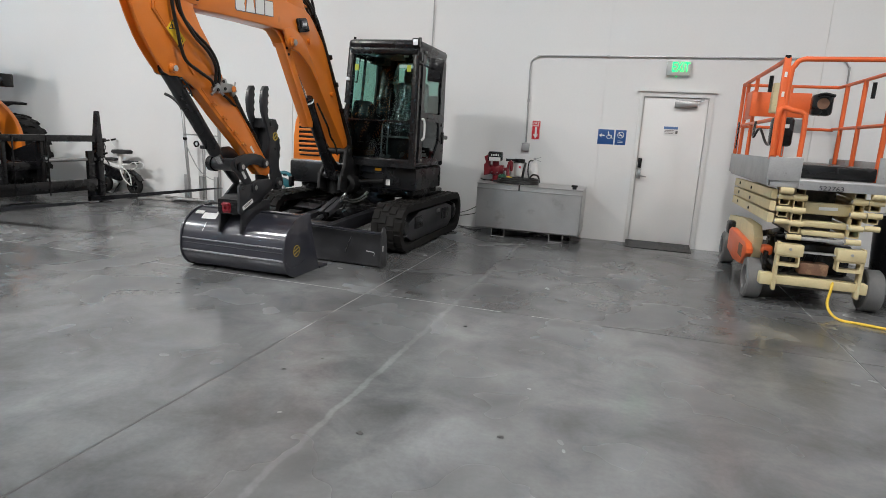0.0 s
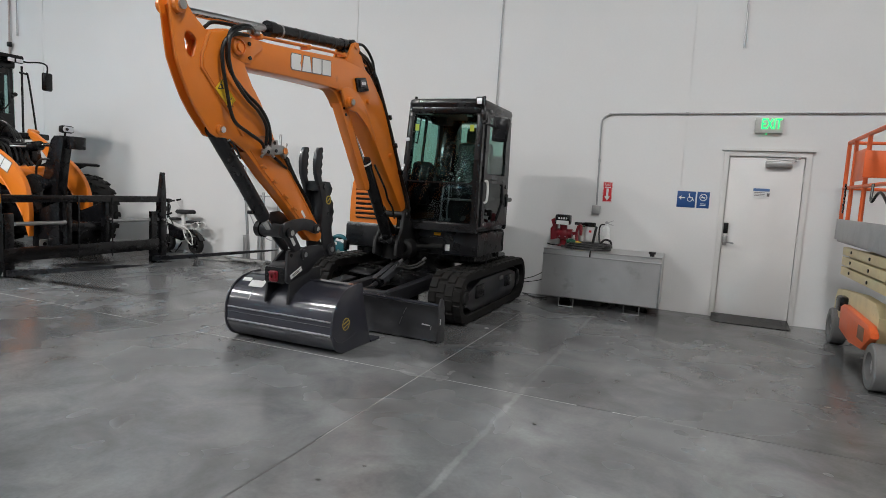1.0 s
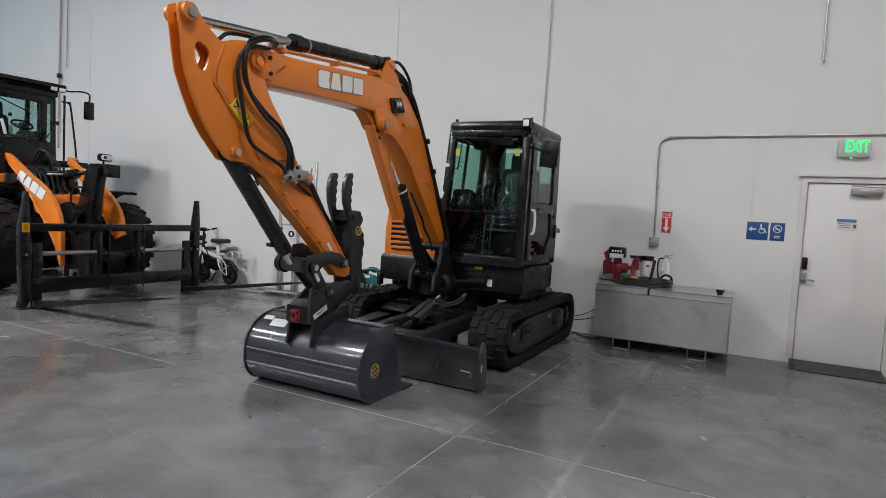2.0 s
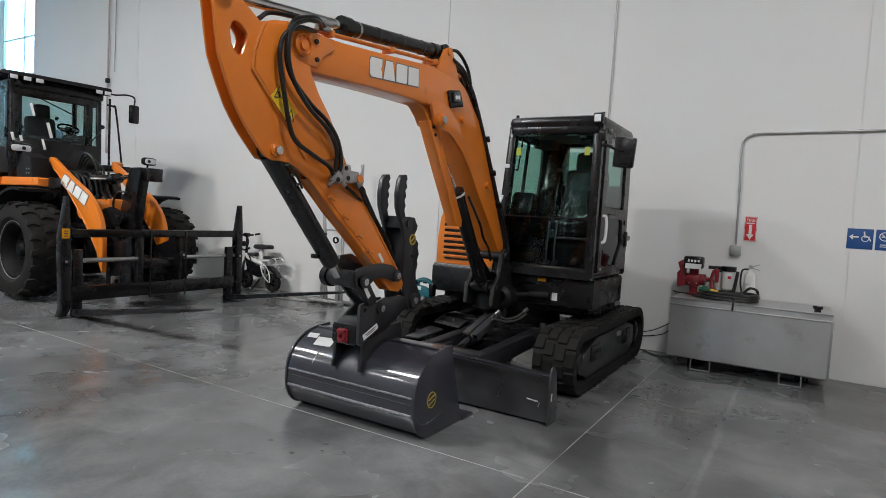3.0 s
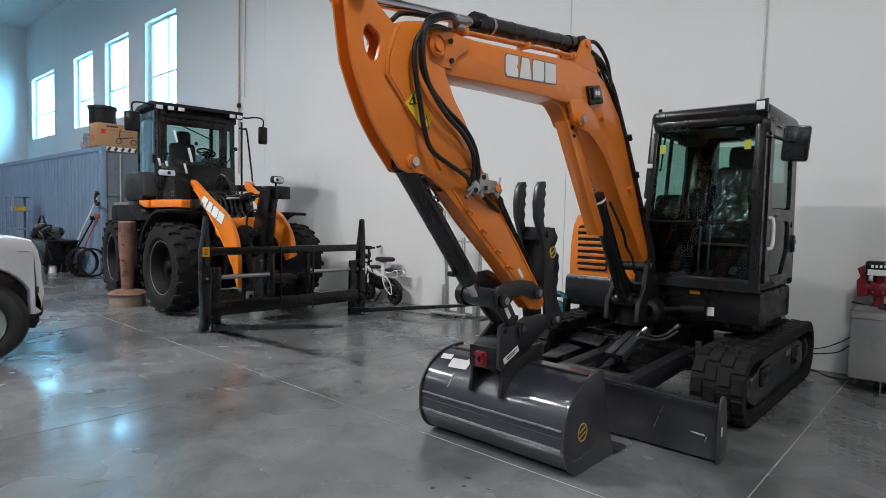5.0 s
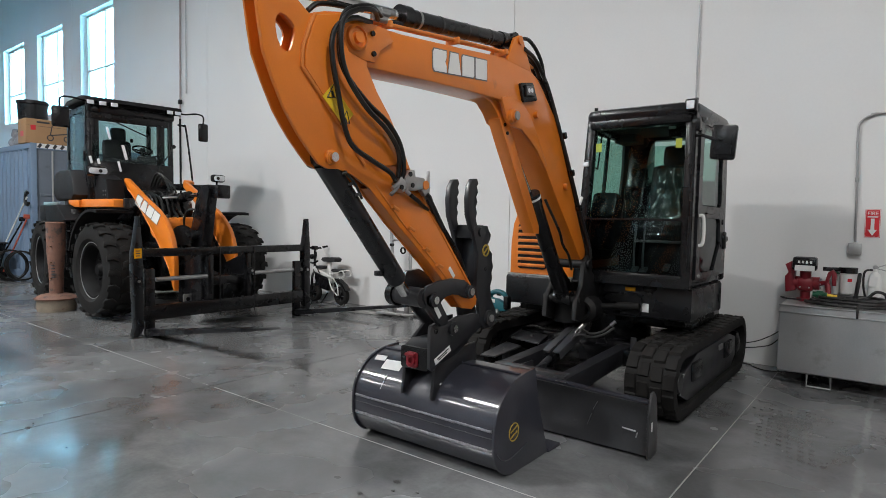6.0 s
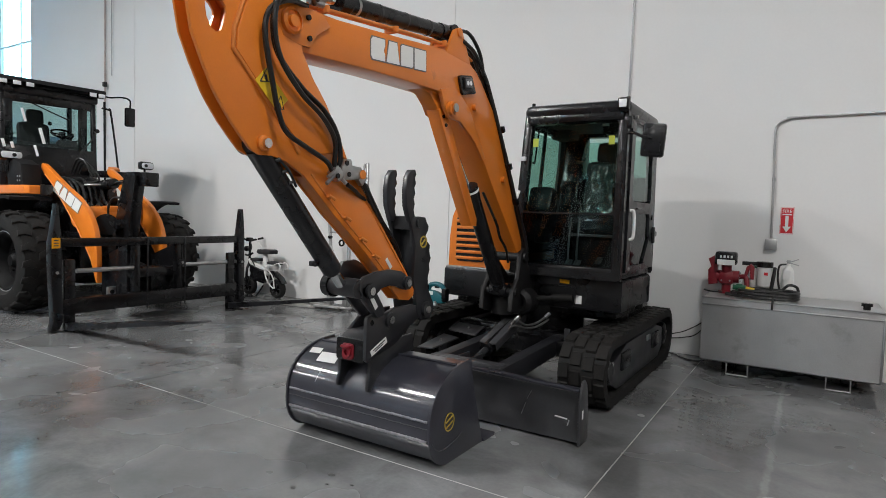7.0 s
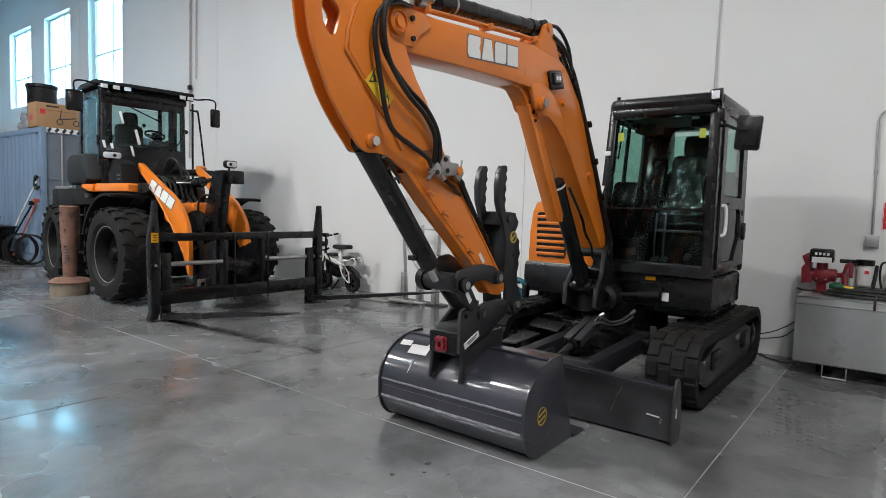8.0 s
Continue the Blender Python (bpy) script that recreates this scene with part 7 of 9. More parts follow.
for nm, cs, mt in (
        ("windscreen", [(KX1 - 0.01, KY0 + 0.07, 2.02), (KX1 - 0.01, KY1 - 0.07, 2.02), (KX1 - 0.075, KY1 - 0.07, 3.12), (KX1 - 0.075, KY0 + 0.07, 3.12)], "lglass"),
        ("rear_window", [(KX0, KY0 + 0.07, 2.0), (KX0, KY1 - 0.07, 2.0), (KX0, KY1 - 0.07, 3.14), (KX0, KY0 + 0.07, 3.14)], "lglass"),
        ("side_window", [(KX0 + 0.05, KY0, 1.85), (KX1 - 0.05, KY0, 1.85), (KX1 - 0.095, KY0, 3.2), (KX0 + 0.05, KY0, 3.2)], "lglass"),
        ("side_window", [(-12.02, KY1, 1.75), (KX1 - 0.05, KY1, 1.75), (KX1 - 0.095, KY1, 3.2), (-12.02, KY1, 3.2)], "lglass"),
        ("side_window", [(KX0 + 0.05, KY1, 1.95), (-12.09, KY1, 1.95), (-12.09, KY1, 3.2), (KX0 + 0.05, KY1, 3.2)], "lglass")):
    pane([Vector(c) for c in cs], M[mt], lcab, nm)
bm = B()
prism(bm, rounded(KX0 + 0.03, 1.78, KX1 - 0.06, 3.22, 0.05, 3), "y", KY0 - 0.022, KY0 - 0.004, holes=[rounded(KX0 + 0.10, 1.90, KX1 - 0.15, 3.14, 0.09, 4)[::-1]])
part("door_frame", bm, M["charcoal"], lcab)
part("door_latch", mk(box, (KX1 - 0.12, KY0 - 0.03, 2.42), (0.04, 0.02, 0.16), 0.006), M["black"], lcab)
part("visor", mk(box, (KX1 - 0.08, (KY0 + KY1) / 2, 3.13), (0.04, KY1 - KY0 - 0.06, 0.26), 0.02), M["black"], lcab)
part("headliner", mk(box, ((KX0 + KX1) / 2, (KY0 + KY1) / 2, 3.25), (KX1 - KX0 - 0.1, KY1 - KY0 - 0.06, 0.04), 0.01), M["seat"], lcab)
part("corner_panel", mk(box, (KX1 - 0.06, KY1 - 0.22, 2.45), (0.03, 0.13, 1.15), 0.02), M["black"], lcab)
part("corner_panel", mk(box, (KX1 - 0.06, KY0 + 0.10, 2.45), (0.03, 0.14, 1.15), 0.02), M["black"], lcab)
part("rear_wall", mk(box, (KX0 + 0.04, (KY0 + KY1) / 2, 1.85), (0.03, KY1 - KY0 - 0.12, 0.7), 0.01), M["seat"], lcab)
bm = B()
box(bm, (-12.0, LY - 0.12, 2.06), (0.5, 0.5, 0.16), 0.06)
box(bm, (-12.16, LY - 0.10, 2.44), (0.17, 0.46, 0.72), 0.08, (0, -8, 0))
box(bm, (-12.22, LY - 0.07, 2.89), (0.13, 0.25, 0.26), 0.06, (0, -6, 0))
box(bm, (-12.19, LY - 0.08, 2.74), (0.10, 0.20, 0.14), 0.04, (0, -6, 0))
box(bm, (-12.0, LY - 0.12, 1.82), (0.34, 0.34, 0.36), 0.03)
lseat = part("seat", bm, M["fender"], ldr, "black high-backed operator seat")
for dy in (-0.29, 0.29):
    part("armrest", mk(box, (-11.95, LY - 0.12 + dy, 2.30), (0.36, 0.07, 0.07), 0.025), M["seat"], lseat)
bm = B()
ring(bm, (0, 0, 0), "z", 0.165, 0.142, 0.024, 34)
for k in range(3):
    a_ = 2 * math.pi * k / 3 + 0.5
    cyl(bm, (0, 0, -0.02), (0.15 * math.cos(a_), 0.15 * math.sin(a_), 0), 0.012, 8)
cyl(bm, (0, 0, -0.05), (0, 0, 0.015), 0.05, 16)
bmesh.ops.rotate(bm, cent=(0, 0, 0), matrix=Euler((0, radians(30), 0)).to_matrix(), verts=bm.verts[:])
bmesh.ops.translate(bm, vec=(-11.72, LY + 0.17, 2.62), verts=bm.verts[:])
cyl(bm, (-11.74, LY + 0.17, 2.60), (-11.52, LY + 0.17, 2.2), 0.045, 12)
stw = part("steering_wheel", bm, M["black"], ldr)
part("spinner_knob", mk(lathe, (-11.80, LY + 0.02, 2.74), "z", [(0, 0), (0.02, 0), (0.03, 0.03), (0.022, 0.06), (0, 0.065)], 12), M["black"], stw)
part("turn_lever", mk(tube, [(-11.66, LY + 0.20, 2.48), (-11.64, LY + 0.36, 2.52), (-11.63, LY + 0.44, 2.56)], 0.014), M["black"], stw)
bm = B()
prism(bm, [(-11.40, 1.75), (-11.40, 2.38), (-11.48, 2.42), (-11.62, 2.40), (-11.66, 2.20), (-11.60, 1.75)], "y", LY - 0.50, LY + 0.44, bev=0.03)
box(bm, (-11.5, LY + 0.16, 2.42), (0.18, 0.3, 0.14), 0.05, (0, -20, 0))
part("dashboard", bm, M["seat"], lcab)
part("rear_post", mk(box, (KX0 + 0.06, LY - 0.60, 2.55), (0.10, 0.12, 1.3), 0.02), M["seat"], lcab)
part("wiper", mk(tube, [(-11.30, LY - 0.52, 3.05), (-11.29, LY - 0.2, 2.92), (-11.29, LY + 0.12, 2.80)], 0.010), M["black"], lcab)
part("wiper", mk(tube, [(-11.29, LY + 0.52, 2.66), (-11.28, LY + 0.44, 2.52), (-11.27, LY + 0.28, 2.30)], 0.010), M["black"], lcab)
part("wiper_motor", mk(cyl, (-11.33, LY + 0.53, 2.68), (-11.27, LY + 0.53, 2.68), 0.035, 12), M["black"], lcab)
# white strips stand in for lamp reflections on the windscreen
for y, z, h, w_ in ((LY - 0.466, 2.81, 0.20, 0.036), (LY - 0.233, 2.515, 0.245, 0.045), (LY - 0.316, 2.28, 0.17, 0.036), (LY - 0.73, 2.36, 0.12, 0.04), (LY - 0.62, 2.34, 0.09, 0.04)):
    part("reflective_strip", mk(box, (KX1 + 0.075 - (z - 1.75) * 0.07, y, z), (0.006, w_, h), 0.002, (14, 0, 0)), M["strip"], lcab, "white strip painted in for a lamp reflection")
part("brand_bar", mk(box, (KX1 - 0.055, LY + 0.22, 3.19), (0.004, 0.26, 0.05)), M["hosegrey"], lcab)
for s in (-1, 1):
    bm = B()
    o = 1.05 if s > 0 else 1.14
    tube(bm, [(-11.30, LY + s * 0.64, 3.265), (-11.30, LY + s * 0.74, 3.26), (-11.28, LY + s * (o - 0.13), 3.29), (-11.30, LY + s * o, 3.26), (-11.30, LY + s * o, 3.1)], 0.014)
    box(bm, (-11.30, LY + s * o, 2.98), (0.07, 0.235 if s < 0 else 0.17, 0.32), 0.03)
    part("mirror", bm, M["black"], ldr, "black loader mirror on a long arm")
    if s > 0:
        bm = B()
        tube(bm, [(-11.28, LY + 0.86, 1.9), (-11.30, LY + 0.85, 2.2), (-11.33, LY + 0.76, 3.0), (-11.33, LY + 0.72, 3.06), (-11.33, LY + 0.62, 3.07)], 0.016)
        tube(bm, [(-11.31, LY + 0.66, 1.85), (-11.33, LY + 0.66, 3.18)], 0.018)
        part("grab_rail", bm, M["black"], ldr)
# fork carriage
FX, FYA, FYB = -8.60, 6.14, 8.72
fk = part("carriage", mk(box, (FX, (FYA + FYB) / 2, 1.04), (0.10, FYB - FYA - 0.14, 0.10), 0.008), M["black"], ldr, "black pallet fork carriage")
part("lower_bar", mk(box, (FX, (FYA + FYB) / 2, 0.29), (0.11, FYB - FYA - 0.14, 0.18), 0.008), M["black"], fk)
for y, w in ((FYA, 0.10), (FYB, 0.10)):
    bm = B()
    prism(bm, [(y - 0.06, 0.02), (y - 0.03, 0.12), (y - 0.055, 0.80), (y - 0.055, 1.05), (y - 0.035, 1.14), (y + 0.012, 1.49), (y + 0.03, 1.49), (y + 0.062, 1.08), (y + 0.062, 0.80), (y + 0.075, 0.12), (y + 0.03, 0.02)], "x", FX - 0.05, FX + 0.06, bev=0.008)
    part("end_post", bm, M["charcoal"], fk)
    bm = B()
    s = 1 if y < 7 else -1
    box(bm, (FX + 0.01, y + s * 0.16, 0.42), (0.06, 0.12, 0.84), 0.008)
    part("fork_hanger", bm, M["black"], fk)
    bm = B()
    prism(bm, [(FX + 0.05, 0.02), (FX + 0.05, 0.10), (FX + 0.15, 0.10), (-6.45, 0.385), (-6.06, 0.432), (-6.03, 0.418), (-6.45, 0.345), (FX + 0.12, 0.02)], "y", y + s * 0.16 - 0.065, y + s * 0.16 + 0.065, bev=0.006)
    part("fork_tine", bm, M["charcoal"], fk, "long steel fork tine tilted up")
for y in (7.12, 7.72):
    part("mid_post", mk(box, (FX - 0.02, y, 0.66), (0.10, 0.08, 0.76), 0.008), M["black"], fk)
for ya, yb in ((FYA + 0.25, 7.08), (7.76, FYB - 0.05)):
    part("guide_shaft", mk(cyl, (FX, ya, 0.70), (FX, yb, 0.70), 0.028, 16), M["steel"], fk)
for y, z in ((FYA, 0.70), (FYB, 0.70), (7.72, 0.74)):
    sc_ = part("shaft_cap", mk(cyl, (FX + 0.04, y, z), (FX + 0.085, y, z), 0.045, 16), M["charcoal"], fk)
    part("bolt", mk(cyl, (FX + 0.085, y, z), (FX + 0.095, y, z), 0.018, 8), M["steel"], sc_)
part("yellow_mark", mk(box, (FX + 0.063, FYA, 1.04), (0.004, 0.09, 0.12)), M["amber"], fk)
for dz in (-0.03, 0.0, 0.03):
    part("mark_line", mk(box, (FX + 0.066, FYA, 1.04 + dz), (0.002, 0.05, 0.012)), M["ink"], fk)
for y in (7.24, 7.78):
    part("rib", mk(box, (FX + 0.056, y, 0.62), (0.014, 0.02, 0.92), 0.004), M["charcoal"], fk)
bm = B()
box(bm, (FX - 0.22, 7.42, 0.62), (0.3, 0.7, 0.12), 0.02)
prism(bm, [(-9.3, 0.28), (-9.3, 0.8), (FX - 0.1, 1.0), (FX - 0.1, 0.25)], "y", 7.05, 7.15, bev=0.01)
prism(bm, [(-9.3, 0.28), (-9.3, 0.8), (FX - 0.1, 1.0), (FX - 0.1, 0.25)], "y", 7.75, 7.85, bev=0.01)
part("coupler", bm, M["black"], fk)
for y in (7.0, 7.17):
    cp = part("coupler_plate", mk(box, (FX - 0.36, y, 0.33), (0.03, 0.13, 0.20), 0.012), M["steel"], fk)
    part("hole", mk(cyl, (FX - 0.343, y, 0.36), (FX - 0.34, y, 0.36), 0.03, 14), M["black"], cp)

# the rear half stands a few degrees askew at the hinge
HINGE = Vector((-11.3, LY, 0)) - base_of(ldr)
SKEW = Matrix.Translation(HINGE) @ pose(0, 0, 0, 0, 0, -7) @ Matrix.Translation(-HINGE)
for ob in ldr.children:
    near_end = min((Vector(c).x + ldr.location.x for c in ob.bound_box))
    kind = ob.name.split(".")[0]
    if kind in ("cab", "seat", "steering_wheel", "roof_lamp", "mirror", "grab_rail", "rear_hood", "side_tank", "step_ladder") or (kind in ("wheel", "axle", "fender", "fender_rail") and near_end < -12.3):
        ob.matrix_basis = SKEW

# ---- fuel transfer tank with pump, by the wall ----
TY0, TY1, TXA, TXB, TZ0, TZ1 = 9.25, 9.965, -2.135, -0.635, 0.118, 0.765
tank = thing("fuel_tank", (-1.4, 9.73, 0), "rectangular brushed aluminium fuel transfer tank on short legs", "fuel tank")
bm = B()
prism(bm, [(TY0 + 0.05, TZ0), (TY0, TZ0 + 0.02), (TY0, TZ1 - 0.072), (TY0 + 0.012, TZ1 - 0.06), (TY0 + 0.015, TZ1), (TY1, TZ1 + 0.015), (TY1, TZ0)], "x", TXA, TXB, bev=0.006)
part("body", bm, M["alu"], tank)
part("top_rim", mk(box, ((TXA + TXB) / 2, TY0 + 0.004, TZ1 - 0.066), (TXB - TXA + 0.01, 0.02, 0.016), 0.004), M["steel"], tank)
part("top_edge", mk(box, ((TXA + TXB) / 2, TY0 + 0.012, TZ1 + 0.002), (TXB - TXA + 0.01, 0.02, 0.014), 0.004), M["steel"], tank)
part("end_seam", mk(box, (TXB - 0.004, TY0 - 0.004, 0.42), (0.02, 0.012, 0.58), 0.003), M["steel"], tank)
for xa in (-1.885, -1.045):
    bm = B()
    tube(bm, [(xa, TY0 + 0.025, TZ0 + 0.01), (xa, TY0 + 0.025, 0.012), (xa + 0.19, TY0 + 0.025, 0.012), (xa + 0.19, TY0 + 0.025, TZ0 + 0.01)], 0.009, 8, 1, False)
    part("leg_loop", bm, M["zinc"], tank)
for xa in (-1.9, -0.85):
    part("foot", mk(box, (xa, 9.72, 0.06), (0.12, 0.3, 0.118), 0.005), M["black"], tank)
bm = B()
cyl(bm, (-0.765, 9.43, 0.755), (-0.765, 9.43, 0.80), 0.03, 18)
cyl(bm, (-0.765, 9.43, 0.80), (-0.765, 9.43, 0.828), 0.045, 20)
part("filler_cap", bm, M["black"], tank, "black filler cap")
TT = 0.776
pump = thing("fuel_pump", (-1.95, 9.72, TT), "red fuel pump with black meter on the tank", "pump")
bm = B()
box(bm, (-1.98, 9.72, TT + 0.17), (0.15, 0.15, 0.15), 0.04)
cyl(bm, (-2.08, 9.72, TT + 0.18), (-1.86, 9.72, TT + 0.18), 0.065, 24)
cyl(bm, (-1.98, 9.72, TT), (-1.98, 9.72, TT + 0.12), 0.045, 18)
cyl(bm, (-1.98, 9.72, TT), (-1.98, 9.72, TT + 0.025), 0.075, 18)
cyl(bm, (-1.98, 9.70, TT + 0.22), (-1.98, 9.68, TT + 0.31), 0.05, 18)
part("body", bm, M["red"], pump)
bm = B()
prism(bm, [(-2.15, TT + 0.08), (-2.16, TT + 0.24), (-2.13, TT + 0.28), (-2.16, TT + 0.36), (-2.10, TT + 0.40), (-2.06, TT + 0.36), (-2.07, TT + 0.26), (-2.06, TT + 0.10)], "y", 9.66, 9.78, bev=0.015)
part("motor_cover", bm, M["red"], pump)
for a in range(6):
    q = radians(60 * a)
    part("bolt", mk(cyl, (-1.855, 9.72 + 0.05 * math.cos(q), TT + 0.18 + 0.05 * math.sin(q)), (-1.845, 9.72 + 0.05 * math.cos(q), TT + 0.18 + 0.05 * math.sin(q)), 0.008, 8), M["steel"], pump)
for dx in (-0.04, 0.04):
    part("bolt", mk(cyl, (-1.98 + dx, 9.645, TT + 0.14), (-1.98 + dx, 9.635, TT + 0.14), 0.009, 8), M["steel"], pump)
part("outlet_elbow", mk(tube, [(-1.87, 9.70, TT + 0.18), (-1.80, 9.68, TT + 0.19), (-1.78, 9.66, TT + 0.12), (-1.78, 9.64, TT + 0.06)], 0.024), M["red"], pump)
bm = B()
box(bm, (-1.985, 9.66, TT + 0.375), (0.21, 0.14, 0.14), 0.025)
cyl(bm, (-1.985, 9.60, TT + 0.375), (-1.985, 9.588, TT + 0.375), 0.066, 24)
mt_ = part("meter", bm, M["black"], pump, "black flow meter")
part("dial", mk(box, (-1.98, 9.587, TT + 0.395), (0.16, 0.004, 0.045)), M["charcoal"], mt_)
bm = B()
for k in range(4):
    box(bm, (-2.03 + 0.034 * k, 9.584, TT + 0.395), (0.02, 0.003, 0.026))
part("digit_bar", bm, M["paper"], mt_)
part("plate", mk(box, (-1.98, 9.586, TT + 0.335), (0.17, 0.006, 0.055)), M["paper"], mt_)
bm = B()
prism(bm, [(-1.82, TT + 0.17), (-1.79, TT + 0.30), (-1.75, TT + 0.33), (-1.72, TT + 0.30), (-1.72, TT + 0.17), (-1.75, TT + 0.17), (-1.76, TT + 0.28), (-1.79, TT + 0.17)], "y", 9.66, 9.72, bev=0.006)
part("nozzle_boot", bm, M["red"], pump)
fl = thing("fuel_filter", (-1.63, 9.76, TT), "white spin-on fuel filter with black head", "filter")
bm = B()
lathe(bm, (-1.63, 9.76, TT), "z", [(0.0, 0.10), (0.06, 0.10), (0.068, 0.12), (0.068, 0.30), (0, 0.30)], 24)
cyl(bm, (-1.63, 9.76, TT), (-1.63, 9.76, TT + 0.1), 0.02, 10)
can = part("canister", bm, M["paper"], fl)
bm = B()
cyl(bm, (-1.63, 9.76, TT + 0.30), (-1.63, 9.76, TT + 0.355), 0.078, 24)
cyl(bm, (-1.84, 9.74, TT + 0.33), (-1.70, 9.76, TT + 0.33), 0.02, 10)
part("head", bm, M["black"], fl)
part("print_block", mk(box, (-1.612, 9.692, TT + 0.235), (0.035, 0.004, 0.03)), M["redsign"], can)
jug = thing("fluid_jug", (-1.70, 9.86, TT), "white translucent plastic jug", "jug")
bm = B()
prism(bm, [(-1.84, TT), (-1.84, TT + 0.14), (-1.80, TT + 0.24), (-1.72, TT + 0.28), (-1.60, TT + 0.24), (-1.56, TT + 0.12), (-1.56, TT)], "y", 9.80, 9.94, bev=0.02)
part("body", bm, M["white"], jug)
part("cap", mk(cyl, (-1.72, 9.87, TT + 0.28), (-1.72, 9.87, TT + 0.31), 0.025, 14), M["green"], jug)
fe = thing("fire_extinguisher", (-1.42, 9.84, TT), "small fire extinguisher with white tag and red base", "fire extinguisher")
bm = B()
lathe(bm, (-1.42, 9.84, TT), "z", [(0, 0.0), (0.052, 0.0), (0.055, 0.02), (0.055, 0.08), (0, 0.08)], 22)
part("base", bm, M["red"], fe)
bm = B()
lathe(bm, (-1.42, 9.84, TT), "z", [(0, 0.08), (0.055, 0.08), (0.055, 0.26), (0.04, 0.30), (0.018, 0.32), (0.018, 0.35), (0, 0.35)], 22)
part("cylinder", bm, M["white"], fe)
part("tag", mk(box, (-1.43, 9.782, TT + 0.23), (0.06, 0.004, 0.10), 0.0, (0, 6, 0)), M["paper"], fe)
bm = B()
box(bm, (-1.42, 9.84, TT + 0.365), (0.035, 0.03, 0.04), 0.006)
box(bm, (-1.385, 9.84, TT + 0.375), (0.12, 0.014, 0.010), 0.003, (0, -24, 0))
box(bm, (-1.385, 9.84, TT + 0.350), (0.12, 0.014, 0.010), 0.003, (0, 16, 0))
part("lever", bm, M["steel"], fe)
bm = B()
tube(bm, [(-1.44, 9.84, TT + 0.34), (-1.50, 9.83, TT + 0.32), (-1.51, 9.82, TT + 0.20), (-1.49, 9.80, TT + 0.08)], 0.010)
part("hose", bm, M["hose"], fe)
hz = thing("fuel_hose", (-1.6, 9.62, TT), "coiled black fuel hose with green nozzle", "hose")
bm = B()
random.seed(3)
for k in range(3):
    z = TT + 0.02 + 0.026 * k
    tube(bm, [(-1.95 + 0.06 * k, 9.50, z), (-1.80, 9.38 + 0.03 * k, z), (-1.55, 9.36 + 0.03 * k, z), (-1.38, 9.42, z), (-1.31, 9.56, z), (-1.40, 9.72, z), (-1.60, 9.71, z), (-1.80, 9.70, z), (-1.93 + 0.05 * k, 9.66, z)], 0.017)
tube(bm, [(-1.56, 9.63, TT + 0.04), (-1.54, 9.66, TT + 0.22), (-1.535, 9.72, TT + 0.30)], 0.018)
tube(bm, [(-1.46, 9.66, TT + 0.08), (-1.40, 9.66, TT + 0.14), (-1.33, 9.68, TT + 0.12), (-1.31, 9.7, TT + 0.03)], 0.014)
tube(bm, [(-2.15, 9.66, TT + 0.02), (-2.18, 9.63, TT + 0.03), (-2.12, 9.6, TT + 0.02), (-2.0, 9.6, TT + 0.02)], 0.008)
tube(bm, [(-1.515, 9.40, TT + 0.04), (-1.516, 9.30, TT + 0.02), (-1.517, 9.238, TT - 0.02), (-1.517, 9.236, TT - 0.075)], 0.010)
part("coil", bm, M["hose"], hz)
bm = B()
cyl(bm, (-1.90, 9.585, TT + 0.085), (-1.78, 9.58, TT + 0.085), 0.026, 14)
box(bm, (-1.84, 9.585, TT + 0.085), (0.06, 0.03, 0.075), 0.01)
part("nozzle", bm, M["green"], hz, "green nozzle")
bm = B()
cyl(bm, (-1.78, 9.58, TT + 0.085), (-1.70, 9.57, TT + 0.075), 0.016, 12)
part("nozzle_tip", bm, M["cord"], hz)
bm = B()
tube(bm, [(-2.20, 9.9, 0.42), (-2.3, 9.93, 0.34), (-2.42, 9.92, 0.27), (-2.56, 9.94, 0.22)], 0.006)
tube(bm, [(-2.20, 9.9, 0.34), (-2.3, 9.94, 0.24), (-2.42, 9.93, 0.20), (-2.56, 9.95, 0.17)], 0.006)
tube(bm, [(-2.15, 9.72, 0.012), (-2.3, 9.70, 0.008), (-2.42, 9.78, 0.008), (-2.46, 9.86, 0.008), (-2.56, 9.9, 0.008)], 0.007)
solo("power_cable", bm, M["hose"], "thin black cables running behind the tank", "cable")

# ---- scissor lift ----
SX0, SX1 = 1.24, 2.28
SXM = (SX0 + SX1) / 2
lift = thing("scissor_lift", (SXM, 8.2, 0), "cream and orange electric scissor lift, folded down and parked", "scissor lift")
for x, s in ((1.275, -1), (2.285, 1)):
    for y in (7.36, 9.22):
        w = part("wheel", mk(lathe, (x, y, 0.20), "x", [(0.12, -0.075), (0.185, -0.075), (0.2, -0.06), (0.2, 0.06), (0.185, 0.075), (0.12, 0.075)], 36, True), M["greyrubber"], lift, "grey solid rubber wheel")
        part("hub", mk(lathe, (x, y, 0.20), "x", [(0, s * 0.05), (0.03, s * 0.055), (0.06, s * 0.03), (0.125, s * 0.03), (0.125, -s * 0.05), (0, -s * 0.05)], 28), M["liftgrey"], w)
bm = B()
prism(bm, [(7.25, 0.16), (7.25, 0.30), (9.30, 0.33), (9.40, 0.24), (9.40, 0.14), (9.2, 0.12)], "x", 1.42, 2.12, bev=0.012)
part("chassis", bm, M["creamshade"], lift)
bm = B()
box(bm, (1.75, 7.07, 0.268), (0.68, 0.10, 0.085), 0.01)
box(bm, (1.345, 7.10, 0.26), (0.12, 0.12, 0.11), 0.01)
box(bm, (2.12, 7.08, 0.26), (0.09, 0.12, 0.10), 0.01)
part("front_beam", bm, M["cream"], lift)
